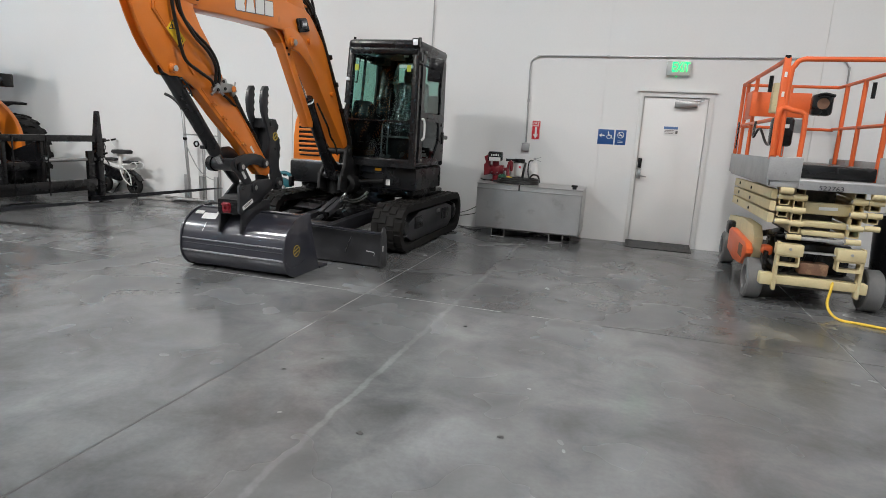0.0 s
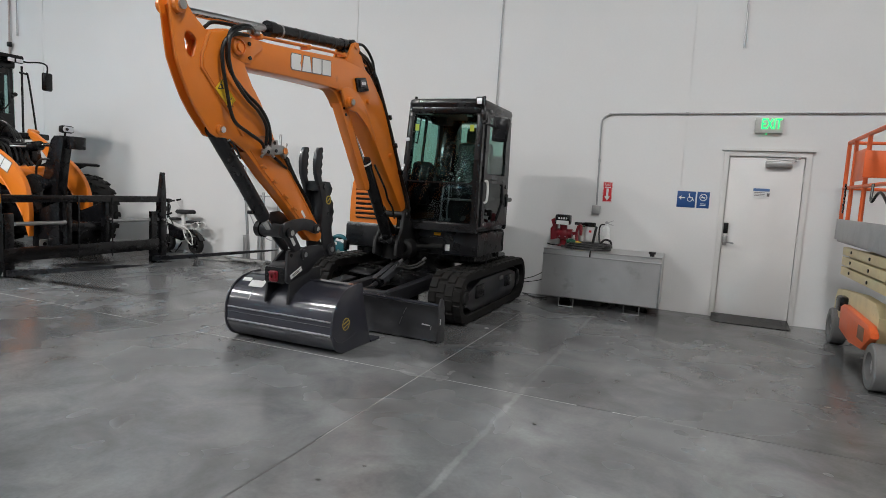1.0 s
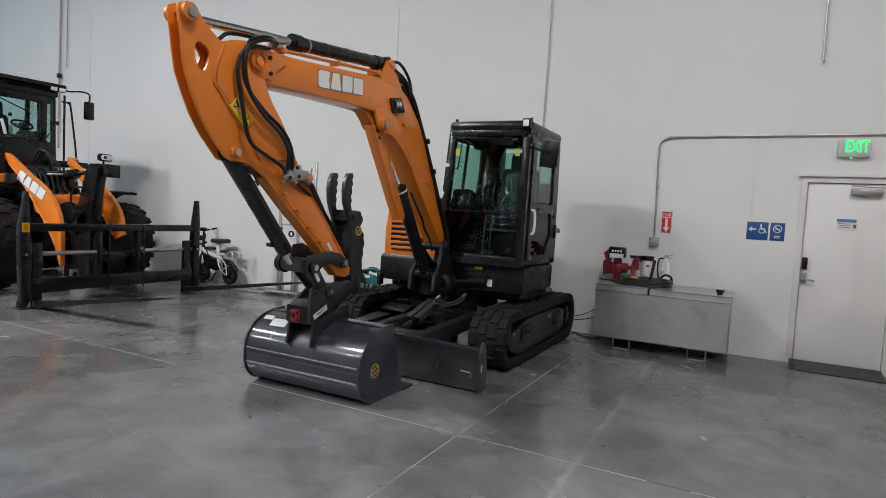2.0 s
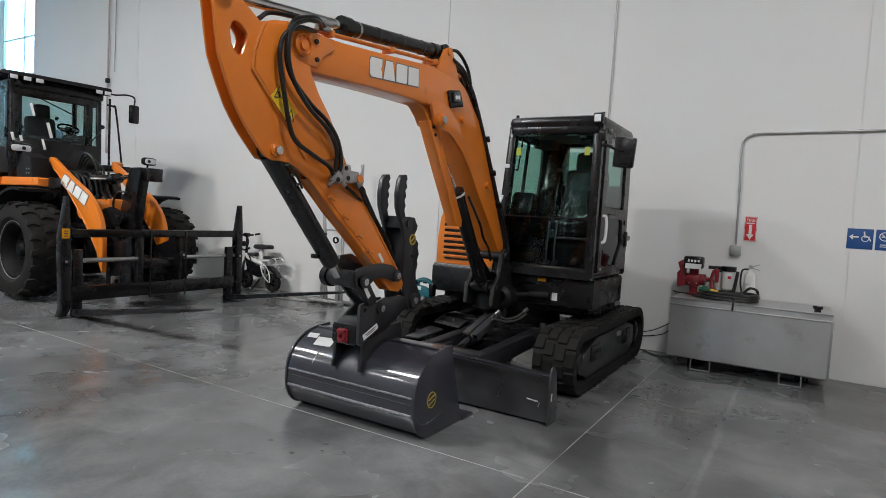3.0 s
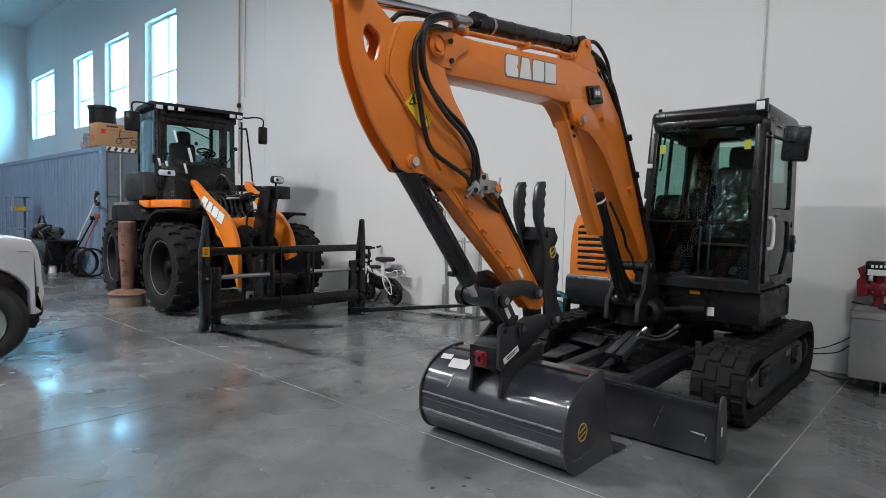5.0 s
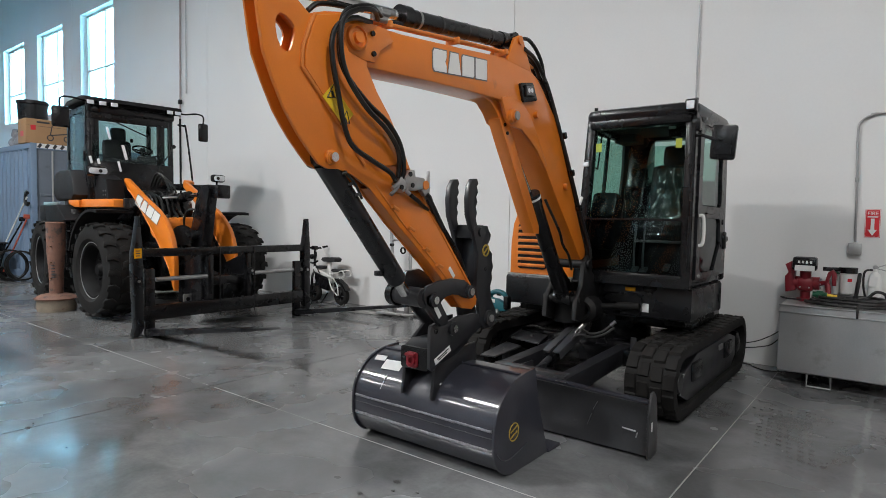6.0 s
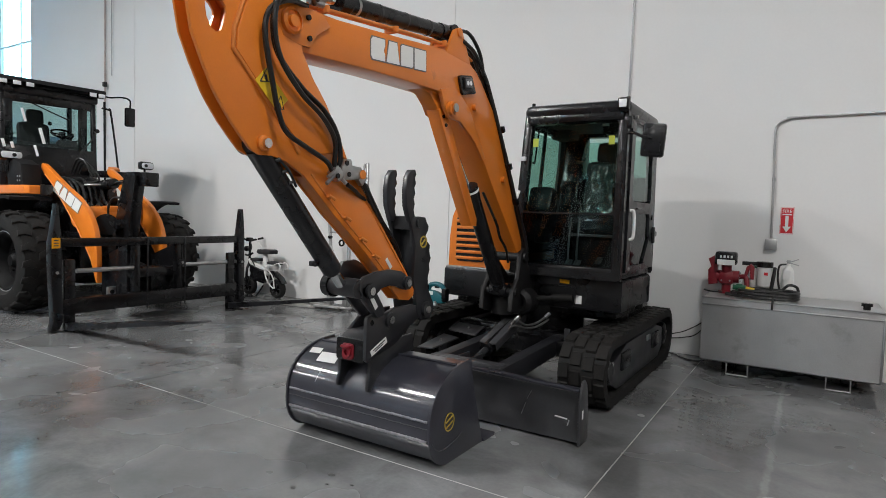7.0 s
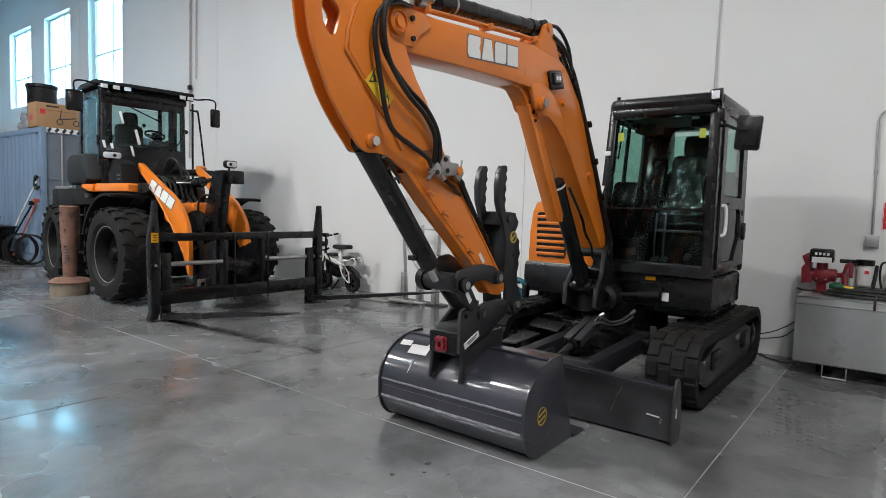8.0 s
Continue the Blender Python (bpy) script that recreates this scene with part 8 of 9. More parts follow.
for x in (1.405, 2.085):
    part("front_post", mk(box, (x, 7.05, 0.40), (0.028, 0.10, 0.46), 0.006), M["cream"], lift)
    part("post_foot", mk(box, (x, 7.03, 0.205), (0.035, 0.05, 0.07), 0.008), M["cream"], lift)
for xa, xb in ((1.375, 1.60), (1.865, 2.095)):
    bm = B()
    box(bm, ((xa + xb) / 2, 7.03, 0.60), (xb - xa, 0.12, 0.11), 0.012)
    prism(bm, rounded(xa + 0.015, 0.445, xb - 0.02, 0.545, 0.008, 2), "y", 6.98, 7.09, holes=[rounded(xa + 0.03, 0.472, xb - 0.035, 0.535, 0.006, 2)[::-1]])
    sb = part("slide_block", bm, M["cream"], lift)
    part("bolt", mk(cyl, ((xa + xb) / 2, 6.968, 0.61), ((xa + xb) / 2, 6.958, 0.61), 0.012, 10), M["liftgrey"], sb)
bm = B()
prism(bm, [(7.45, 0.32), (7.45, 0.60), (7.6, 0.70), (8.2, 0.70), (9.25, 0.62), (9.35, 0.5), (9.35, 0.32)], "x", SX0 + 0.01, SX0 + 0.10, bev=0.01)
part("side_cover", bm, M["cream"], lift)
bm = B()
prism(bm, [(8.60, 0.28), (8.62, 0.51), (8.50, 0.55), (7.46, 0.535), (7.34, 0.48), (7.34, 0.44), (7.62, 0.28), (8.1, 0.24)], "x", SX0 - 0.06, SX0 + 0.008, bev=0.015)
tray = part("battery_door", bm, M["liftorange"], lift, "orange battery tray door")
part("latch_recess", mk(box, (SX0 - 0.06, 7.66, 0.42), (0.012, 0.22, 0.12), 0.02), M["rust"], tray)
part("end_cap", mk(box, (SX0 - 0.02, 8.75, 0.52), (0.10, 0.20, 0.16), 0.03), M["black"], lift)
part("steer_motor", mk(box, (1.36, 7.32, 0.50), (0.09, 0.14, 0.09), 0.02), M["liftorange"], lift)
bm = B()
box(bm, (1.40, 7.45, 0.66), (0.05, 0.55, 0.06), 0.015, (-12, 0, 8))
box(bm, (1.34, 7.25, 0.40), (0.04, 0.10, 0.20), 0.01)
part("steer_link", bm, M["black"], lift)
part("valve_box", mk(box, (1.72, 7.12, 0.395), (0.24, 0.14, 0.11), 0.012), M["rust"], lift, "reddish brown hydraulic valve box")
bm = B()
box(bm, (SXM, 7.6, 0.46), (0.62, 0.6, 0.30), 0.02)
part("hydraulic_unit", bm, M["black"], lift)
for k in range(3):
    part("hydraulic_line", mk(tube, [(1.45 + 0.1 * k, 7.22, 0.30), (1.47 + 0.1 * k, 7.12, 0.36), (1.52 + 0.1 * k, 7.12, 0.43), (1.58 + 0.1 * k, 7.25, 0.5)], 0.011), M["hose"], lift)
part("cross_plate", mk(box, (1.74, 7.06, 0.548), (0.31, 0.10, 0.012), 0.003), M["liftgrey"], lift)
# folded scissor stack: hollow arms on both sides with pinned ends
ARM_ROWS = {"in": (1.11, 0.99, 0.87, 0.76), "out": (1.01, 0.90)}
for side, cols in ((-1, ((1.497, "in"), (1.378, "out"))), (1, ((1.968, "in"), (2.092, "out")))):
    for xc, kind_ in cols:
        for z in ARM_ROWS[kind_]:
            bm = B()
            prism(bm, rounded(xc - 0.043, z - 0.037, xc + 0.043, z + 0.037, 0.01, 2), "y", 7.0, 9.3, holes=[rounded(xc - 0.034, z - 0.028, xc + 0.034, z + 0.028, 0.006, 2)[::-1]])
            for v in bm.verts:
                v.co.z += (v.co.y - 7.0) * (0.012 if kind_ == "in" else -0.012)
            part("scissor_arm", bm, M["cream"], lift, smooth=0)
            # black box puts the shade inside the hollow arm
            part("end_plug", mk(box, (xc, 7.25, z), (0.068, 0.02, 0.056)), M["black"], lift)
        for z in ((1.063, 0.945, 0.825, 0.70) if kind_ == "in" else (1.063, 0.95, 0.835)):
            part("pivot_pin", mk(cyl, (xc - 0.058, 6.985, z - 0.012), (xc + 0.058, 6.985, z - 0.012), 0.026, 16), M["cream"], lift)
            part("pin_cap", mk(cyl, (xc - 0.064, 6.985, z - 0.012), (xc - 0.058, 6.985, z - 0.012), 0.018, 12), M["liftgrey"], lift)
for z in (1.07, 0.96, 0.85):
    bm = B()
    prism(bm, [(7.0, z - 0.045), (7.0, z + 0.045), (9.3, z + 0.02), (9.3, z - 0.07)], "x", SX0 + 0.02, SX0 + 0.075, bev=0.006)
    oa = part("scissor_arm", bm, M["cream"], lift)
    for y in (8.05, 8.85):
        part("bolt", mk(cyl, (SX0 + 0.02, y, z - 0.015), (SX0 + 0.01, y, z - 0.015), 0.017, 12), M["black"], oa)
for (xa, xb, za, zb) in ((1.56, 1.93, 0.905, 1.015), (1.56, 1.92, 0.785, 0.845), (1.56, 1.92, 0.705, 0.755)):
    part("cross_tube", mk(box, ((xa + xb) / 2, 7.10, (za + zb) / 2), (xb - xa, 0.10, zb - za), 0.015), M["cream"], lift)
part("lower_tube", mk(box, (1.735, 7.04, 0.675), (0.34, 0.05, 0.03), 0.01), M["liftgrey"], lift)
part("warning_plate", mk(box, (1.75, 7.047, 0.965), (0.15, 0.006, 0.028), 0, (0, -3, 0)), M["paper"], lift)
# dark box added as the shade within the stack, closing the view through
part("ram_housing", mk(box, (1.735, 7.9, 0.90), (0.34, 0.9, 0.5), 0.01), M["creamshade"], lift)
# deck
DZ0 = 1.16
bm = B()
box(bm, (SXM, 8.22, DZ0 + 0.045), (SX1 - SX0 + 0.04, 2.58, 0.07), 0.01)
deck = part("platform_deck", bm, M["liftgrey"], lift, "worn grey steel platform")
bm = B()
prism(bm, [(6.92, 1.165), (6.91, 1.24), (6.925, 1.255), (6.97, 1.25), (6.97, 1.165)], "x", 1.452, SX1 + 0.03, bev=0.006)
front = part("front_apron", bm, M["liftgrey"], deck)
bm = B()
text_mesh(bm, "522763", 0.058, pose(1.71, 6.909, 1.187, 90, 0, 0) @ Matrix.Diagonal((1.15, 1.0, 1, 1)), 0.001)
part("number", bm, M["ink"], front, "black stencilled number", smooth=0)
for xx in (1.372, 2.09):
    part("roller", mk(cyl, (xx - 0.055, 6.945, 1.145), (xx + 0.055, 6.945, 1.145), 0.032, 18), M["cream"], deck)
bm = B()
prism(bm, [(6.92, 1.18), (6.92, 1.43), (9.50, 1.43), (9.50, 1.20)], "x", SX0 - 0.045, SX0 - 0.03, bev=0.003)
part("toe_board", bm, M["liftgrey"], deck)
part("toe_board", mk(box, (1.325, 6.925, 1.335), (0.27, 0.014, 0.21), 0.004), M["liftgrey"], deck)
part("toe_board", mk(box, (SX1 + 0.035, 8.2, 1.34), (0.014, 2.56, 0.19), 0.004), M["liftgrey"], deck)
part("corner_plate", mk(box, (2.08, 6.95, 1.36), (0.07, 0.02, 0.24), 0.004), M["liftgrey"], deck)
# near-black paint puts the shade over this deck into its colour
bm = B()
box(bm, (SXM + 0.12, 8.5, 1.31), (0.74, 1.8, 0.13), 0.02)
part("extension_deck", bm, M["skirt"], deck)
# rails
RZ = 2.29
RX0, RX1 = SX0 - 0.02, SX1 + 0.0


def rail(pts, r=0.019, n=6, smooth=False, mt="liftorange", nm="guard_rail"):
    bm = B()
    tube(bm, pts, r, 10, n, smooth)
    return part(nm, bm, M[mt], lift)


rail([(RX0, 7.0, RZ), (RX0, 9.42, RZ)], 0.022)
rail([(RX0, 7.0, 1.78), (RX0, 9.42, 1.78)])
rail([(RX1, 6.95, RZ), (RX1, 9.48, RZ)])
rail([(RX1, 6.95, 1.79), (RX1, 9.48, 1.79)])
rail([(RX0, 9.45, RZ), (RX1, 9.45, RZ)])
rail([(RX0, 9.45, 1.78), (RX1, 9.45, 1.78)])
for y in (8.45, 9.05, 9.42):
    rail([(RX0, y, 1.22), (RX0, y, RZ)], 0.021, nm="rail_post")
for y in (7.72, 8.52, 9.14):
    rail([(RX1, y, 1.22), (RX1, y, RZ)], 0.024, nm="rail_post")
rail([(1.76, 9.45, 1.22), (1.76, 9.45, RZ)], 0.02, nm="rail_post")
bm = B()
box(bm, (1.222, 7.0, 1.86), (0.058, 0.04, 0.90), 0.008)
fp = part("rail_post", bm, M["liftorange"], lift)
part("cap", mk(cyl, (1.222, 7.0, 2.30), (1.222, 7.0, 2.325), 0.024, 14), M["black"], fp)
for z in (2.16, 1.99):
    part("decal", mk(box, (1.222, 6.978, z), (0.022, 0.003, 0.045), 0), M["paper"], fp)
rail([(1.262, 6.99, 1.45), (1.262, 6.99, 2.12), (1.285, 6.99, 2.24), (1.34, 6.99, 2.29), (1.5, 6.99, 2.295), (RX1, 6.99, 2.30)], 0.022, 5, True, nm="gate_frame")
rail([(1.21, 6.97, 1.45), (1.215, 6.97, 1.84), (1.33, 6.97, 1.85), (1.405, 6.97, 1.83), (1.43, 6.97, 1.76), (1.43, 6.97, 1.45)], 0.022, 5, True, nm="gate_frame")
bm = B()
box(bm, (1.45, 8.30, 1.985), (0.58, 0.03, 0.26), 0.008)
part("orange_panel", bm, M["liftorange"], lift, "orange sheet panel inside the rails")
part("orange_panel", mk(box, (RX0 + 0.005, 8.75, 2.0), (0.02, 0.62, 0.32), 0.006), M["liftorange"], lift)
part("document_box", mk(box, (1.345, 7.85, 2.02), (0.13, 0.10, 0.30), 0.012), M["cream"], lift, "beige document box")
bm = B()
box(bm, (1.275, 7.08, 1.665), (0.185, 0.12, 0.26), 0.03)
cb = part("control_box", bm, M["black"], lift, "black platform control box")
part("label", mk(box, (1.285, 7.016, 1.715), (0.075, 0.006, 0.035)), M["paper"], cb)
bm = B()
box(bm, (1.775, 8.0, 1.975), (0.19, 0.18, 0.21), 0.03, (0, 0, -8))
bb = part("beacon_box", bm, M["black"], lift)
part("opening", mk(cyl, (1.765, 7.905, 1.985), (1.765, 7.895, 1.985), 0.055, 20), M["rust"], bb)
part("grip", mk(tube, [(1.70, 7.88, 2.06), (1.76, 7.85, 2.075), (1.85, 7.86, 2.06)], 0.016), M["black"], bb)
part("bracket_plate", mk(box, (1.62, 8.1, 1.76), (0.12, 0.02, 0.14), 0.004, (0, 0, 10)), M["liftgrey"], lift)
part("rope_guard", mk(prism, [(7.05, 1.45), (7.6, 1.45), (7.05, 1.66)], "x", 1.30, 1.306), M["liftgrey"], lift)
part("control_cable", mk(tube, [(RX0 - 0.04, 7.9, 1.78), (RX0 - 0.06, 7.8, 1.62), (RX0 - 0.04, 7.6, 1.70), (RX0 + 0.0, 7.35, 1.55), (RX0 + 0.04, 7.15, 1.60)], 0.012), M["hose"], lift)
for y, x in ((7.75, RX0 + 0.02), (8.17, RX1 - 0.02)):
    part("strap", mk(cyl, (x, y, RZ - 0.06), (x, y, RZ - 0.22), 0.02, 12), M["black"], lift)
for k in range(9):
    z = 1.80 - 0.035 * k
    part("chain_link", mk(ring, (RX0 - 0.03, 9.2 - 0.03 * (k % 2), z), "x", 0.024, 0.013, 0.012, 12), M["black"], lift)
# lift turned a degree and its deck lowered to fit the camera's view
LPIV = Vector((1.24, 9.4, 0)) - base_of(lift)
LTURN = Matrix.Translation(LPIV) @ pose(0, 0, 0, 0, 0, -1.1) @ Matrix.Translation(-LPIV)
for ob in lift.children:
    nm_ = ob.name.split(".")[0]
    sink = 0.035 if nm_ in ("platform_deck", "guard_rail", "rail_post", "gate_frame", "orange_panel", "document_box", "control_box", "beacon_box", "bracket_plate", "rope_guard", "control_cable", "strap", "chain_link", "slide_block") else 0.0
    ob.matrix_basis = LTURN @ Matrix.Translation((0, 0, -sink))
cordbm = B()
tube(cordbm, [(1.84, 7.02, 0.30), (1.825, 6.98, 0.24), (1.80, 6.92, 0.10), (1.86, 6.80, 0.016), (2.05, 6.72, 0.012), (SXM + 0.7, 6.60, 0.012), (SXM + 1.3, 6.66, 0.012), (SXM + 2.2, 6.8, 0.012)], 0.012)
solo("extension_cord", cordbm, M["cord"], "yellow extension cord running over the floor from the lift", "cord")
bm = B()
lathe(bm, (2.95, 8.7, 0.0), "z", [(0, 0.0), (0.24, 0.0), (0.29, 0.8), (0.30, 0.82), (0.28, 0.82), (0, 0.80)], 28)
solo("waste_barrel", bm, M["skirt"], "dark plastic waste barrel behind the lift", "barrel")

# ---- along the far wall ----
cont = thing("shipping_container", (-22.7, 8.77, 0), "grey-blue corrugated steel shipping container by the wall", "shipping container")
CXA, CXB, CYA, CYB, CH = -28.8, -16.62, 7.55, 9.98, 3.05
bm = B()
pitch, x = 0.28, CXA + 0.12
prof = []
while x < CXB - 0.3:
    prof += [(x, CYA + 0.01), (x + 0.07, CYA + 0.01), (x + 0.14, CYA + 0.065), (x + 0.21, CYA + 0.065)]
    x += pitch
prof += [(CXB - 0.1, CYA + 0.015), (CXB - 0.1, CYA + 0.09), (CXA + 0.12, CYA + 0.09)]
prism(bm, prof, "z", 0.16, CH - 0.12)
part("corrugated_side", bm, M["container"], cont, smooth=0)
bm = B()
for xx in (CXA + 0.06, CXB - 0.06):
    for yy in (CYA + 0.06, CYB - 0.06):
        box(bm, (xx, yy, CH / 2), (0.14, 0.12, CH), 0.01)
for yy in (CYA + 0.05, CYB - 0.05):
    box(bm, ((CXA + CXB) / 2, yy, CH - 0.06), (CXB - CXA, 0.1, 0.12), 0.01)
    box(bm, ((CXA + CXB) / 2, yy, 0.08), (CXB - CXA, 0.1, 0.16), 0.01)
for xx in (CXA + 0.05, CXB - 0.05):
    box(bm, (xx, (CYA + CYB) / 2, CH - 0.06), (0.1, CYB - CYA, 0.12), 0.01)
    box(bm, (xx, (CYA + CYB) / 2, 0.08), (0.1, CYB - CYA, 0.16), 0.01)
part("frame", bm, M["container"], cont)
part("roof_sheet", mk(box, ((CXA + CXB) / 2, (CYA + CYB) / 2, CH - 0.03), (CXB - CXA - 0.2, CYB - CYA - 0.2, 0.03)), M["container"], cont)
part("far_side", mk(box, ((CXA + CXB) / 2, CYB - 0.06, CH / 2), (CXB - CXA - 0.2, 0.04, CH - 0.2)), M["container"], cont)
part("far_end", mk(box, (CXA + 0.06, (CYA + CYB) / 2, CH / 2), (0.04, CYB - CYA - 0.2, CH - 0.2)), M["container"], cont)
for ya, yb in ((CYA + 0.13, 8.755), (8.775, CYB - 0.13)):
    bm = B()
    prism(bm, [(ya, 0.17), (yb, 0.17), (yb, CH - 0.13), (ya, CH - 0.13)], "x", CXB - 0.07, CXB - 0.03)
    d = part("door_leaf", bm, M["contdoor"], cont, "container door leaf with lock rods")
    for f in (0.28, 0.75):
        yy = ya + (yb - ya) * f
        part("lock_rod", mk(cyl, (CXB - 0.01, yy, 0.2), (CXB - 0.01, yy, CH - 0.15), 0.02, 10), M["zinc"], d)
    for z in (0.6, 1.25, 1.9):
        part("rib", mk(box, (CXB - 0.02, (ya + yb) / 2, z), (0.03, yb - ya - 0.1, 0.05), 0.005), M["contdoor"], d)
bm = B()
part("stripe_plate", mk(box, (CXB + 0.002, CYA + 0.85, CH - 0.055), (0.004, 1.5, 0.10)), M["paper"], cont)
for k in range(10):
    box(bm, (CXB + 0.0055, CYA + 0.18 + k * 0.15, CH - 0.055), (0.004, 0.06, 0.10), 0, (-35, 0, 0))
part("hazard_stripe", bm, M["ink"], cont, "dark hazard stripes over the door")
crate = thing("cardboard_box", (-17.02, 8.06, CH), "long brown cardboard box with dark print on the container", "box")
BXF = -16.79        # printed face of the box
part("carton", mk(box, (BXF - 0.25, 8.06, CH + 0.285), (0.5, 1.08, 0.55), 0.006), M["card"], crate)
part("tape", mk(box, (BXF + 0.002, 8.06, CH + 0.40), (0.003, 1.06, 0.006)), M["ink"], crate)
for y in (8.0, 8.34):
    part("print_mark", mk(ring, (BXF + 0.002, y, CH + 0.16), "x", 0.07, 0.05, 0.003, 20), M["ink"], crate)
part("print_mark", mk(box, (BXF + 0.002, 8.17, CH + 0.25), (0.003, 0.34, 0.025), 0, (10, 0, 0)), M["ink"], crate)
part("print_mark", mk(box, (BXF + 0.002, 8.02, CH + 0.33), (0.003, 0.02, 0.22), 0, (-10, 0, 0)), M["ink"], crate)
part("print_mark", mk(box, (BXF + 0.002, 7.86, CH + 0.49), (0.003, 0.26, 0.04), 0), M["ink"], crate)
part("red_mark", mk(box, (BXF + 0.002, 7.66, CH + 0.36), (0.004, 0.10, 0.11)), M["redsign"], crate)
part("red_mark", mk(box, (BXF - 0.25, 7.518, CH + 0.22), (0.18, 0.004, 0.12)), M["redsign"], crate)
tub = thing("black_tub", (-17.72, 7.95, CH), "large black plastic tub standing on the container", "tub")
part("tub", mk(lathe, (-17.72, 7.95, CH), "z", [(0, 0), (0.28, 0), (0.31, 0.98), (0.335, 1.0), (0.335, 1.07), (0.30, 1.07), (0.29, 0.9), (0, 0.9)], 32), M["black"], tub)
for z in (0.35, 0.7):
    part("tub_rib", mk(ring, (-17.72, 7.95, CH + z), "z", 0.315, 0.285, 0.02, 32), M["black"], tub)
bm = B()
for k in range(7):
    vs = bmesh.ops.create_icosphere(bm, subdivisions=3, radius=0.14)["verts"]
    for v in vs:
        v.co = v.co * (1 + 0.35 * noise.noise(v.co * 9 + Vector((k, 0, 0))))
    bmesh.ops.translate(bm, vec=(-18.35 + 0.07 * k, 7.78 + 0.07 * (k % 2), CH + 0.12 + 0.10 * (k % 3)), verts=vs)
solo("plastic_bundle", bm, M["bundle"], "crumpled grey bundle on the container roof", "bundle")
# gear on the floor before the container
cart = thing("tool_cart", (-18.1, 7.15, 0), "black plastic tub cart holding red and black small machines", "cart")
bm = B()
prism(bm, [(-18.55, 0.20), (-18.98, 0.76), (-18.96, 0.80), (-17.22, 0.80), (-17.20, 0.76), (-17.62, 0.20)], "y", 6.80, 7.44, bev=0.03)
part("tub", bm, M["black"], cart)
part("tub_rim", mk(box, (-18.09, 7.12, 0.79), (1.82, 0.70, 0.035), 0.012), M["charcoal"], cart)
for x in (-18.45, -17.75):
    for y in (6.9, 7.34):
        part("castor", mk(cyl, (x, y - 0.03, 0.10), (x, y + 0.03, 0.10), 0.10, 18), M["rubber"], cart)
random.seed(8)
for k in range(22):
    q = random.uniform(-0.55, 0.45)
    part("machine_part", mk(box, (-18.3 + q, 7.12 + random.uniform(-0.2, 0.2), 0.85 + random.uniform(0, 0.42) * (1 - abs(q + 0.1) / 0.7)), (random.uniform(0.10, 0.28), random.uniform(0.08, 0.22), random.uniform(0.06, 0.18)), 0.02, (random.uniform(-25, 25), random.uniform(-25, 25), random.uniform(0, 90))), M["charcoal"] if k % 4 else M["hosegrey"], cart)
part("handle_bar", mk(tube, [(-18.75, 7.0, 0.85), (-18.68, 7.0, 1.22), (-18.5, 7.0, 1.36), (-18.3, 7.0, 1.33), (-18.22, 7.0, 1.2)], 0.025), M["charcoal"], cart)
part("handle_bar", mk(tube, [(-17.7, 6.95, 0.98), (-17.35, 6.95, 0.90), (-17.05, 6.95, 0.86), (-16.95, 6.95, 0.80)], 0.022), M["charcoal"], cart)
part("hose", mk(tube, [(-18.0, 6.85, 0.9), (-17.8, 6.8, 1.0), (-17.5, 6.8, 0.86), (-17.3, 6.84, 0.62), (-17.25, 6.9, 0.35)], 0.02), M["hose"], cart)
bm = B()
box(bm, (-18.45, 6.98, 1.02), (0.36, 0.2, 0.15), 0.03, (5, 8, 20))
box(bm, (-18.1, 6.96, 0.90), (0.26, 0.16, 0.1), 0.02, (0, -10, 10))
part("red_housing", bm, M["red"], cart, "red engine housing")
part("fuel_cap", mk(cyl, (-18.35, 6.9, 1.10), (-18.33, 6.85, 1.13), 0.05, 14), M["steel"], cart)
bk = thing("white_bucket", (-17.38, 7.22, 0), "tall white plastic bucket on the floor", "bucket")
part("pail", mk(lathe, (-17.38, 7.22, 0), "z", [(0, 0.0), (0.125, 0.0), (0.15, 0.44), (0.16, 0.45), (0.16, 0.48), (0.145, 0.48), (0.12, 0.02), (0, 0.02)], 28), M["white"], bk)
part("bail", mk(tube, [(-17.38, 7.06, 0.45), (-17.33, 7.03, 0.32), (-17.38, 7.02, 0.24), (-17.43, 7.03, 0.32)], 0.006), M["zinc"], bk)
jg = thing("white_jug", (-17.78, 7.02, 0), "small white plastic jug on the floor", "jug")
part("jug", mk(lathe, (-17.78, 7.02, 0), "z", [(0, 0.0), (0.11, 0.0), (0.12, 0.03), (0.12, 0.16), (0.04, 0.25), (0.035, 0.29), (0, 0.29)], 24), M["white"], jg)
for dx, dy, r in ((0.0, 0.0, 0.345), (0.16, 0.15, 0.335)):
    bm = B()
    for k in range(3):
        ring(bm, (0.024 * k, 0.012 * k, r + 0.012), "x", r - 0.006 * k, r - 0.03 - 0.006 * k, 0.024, 40)
    bmesh.ops.rotate(bm, cent=(0, 0, 0), matrix=Euler((0, radians(-9), radians(12))).to_matrix(), verts=bm.verts[:])
    low = min(v.co.z for v in bm.verts)
    bmesh.ops.translate(bm, vec=(-16.42 + dx, 7.10 + dy, -low), verts=bm.verts[:])
    solo("hose_coil", bm, M["hose"], "coil of black hose leaning on its edge", "hose", "hose coils")
bm = B()
tube(bm, [(-17.95, 7.12, 0.01), (-16.72, 7.50, 1.84)], 0.016, 8, 2)
for ob in (cart, jg):
    ob.location = Vector(ob.location) + Vector((0.0, -0.20, 0.0))
bk.location = Vector(bk.location) + Vector((-0.95, 0.10, 0.0))
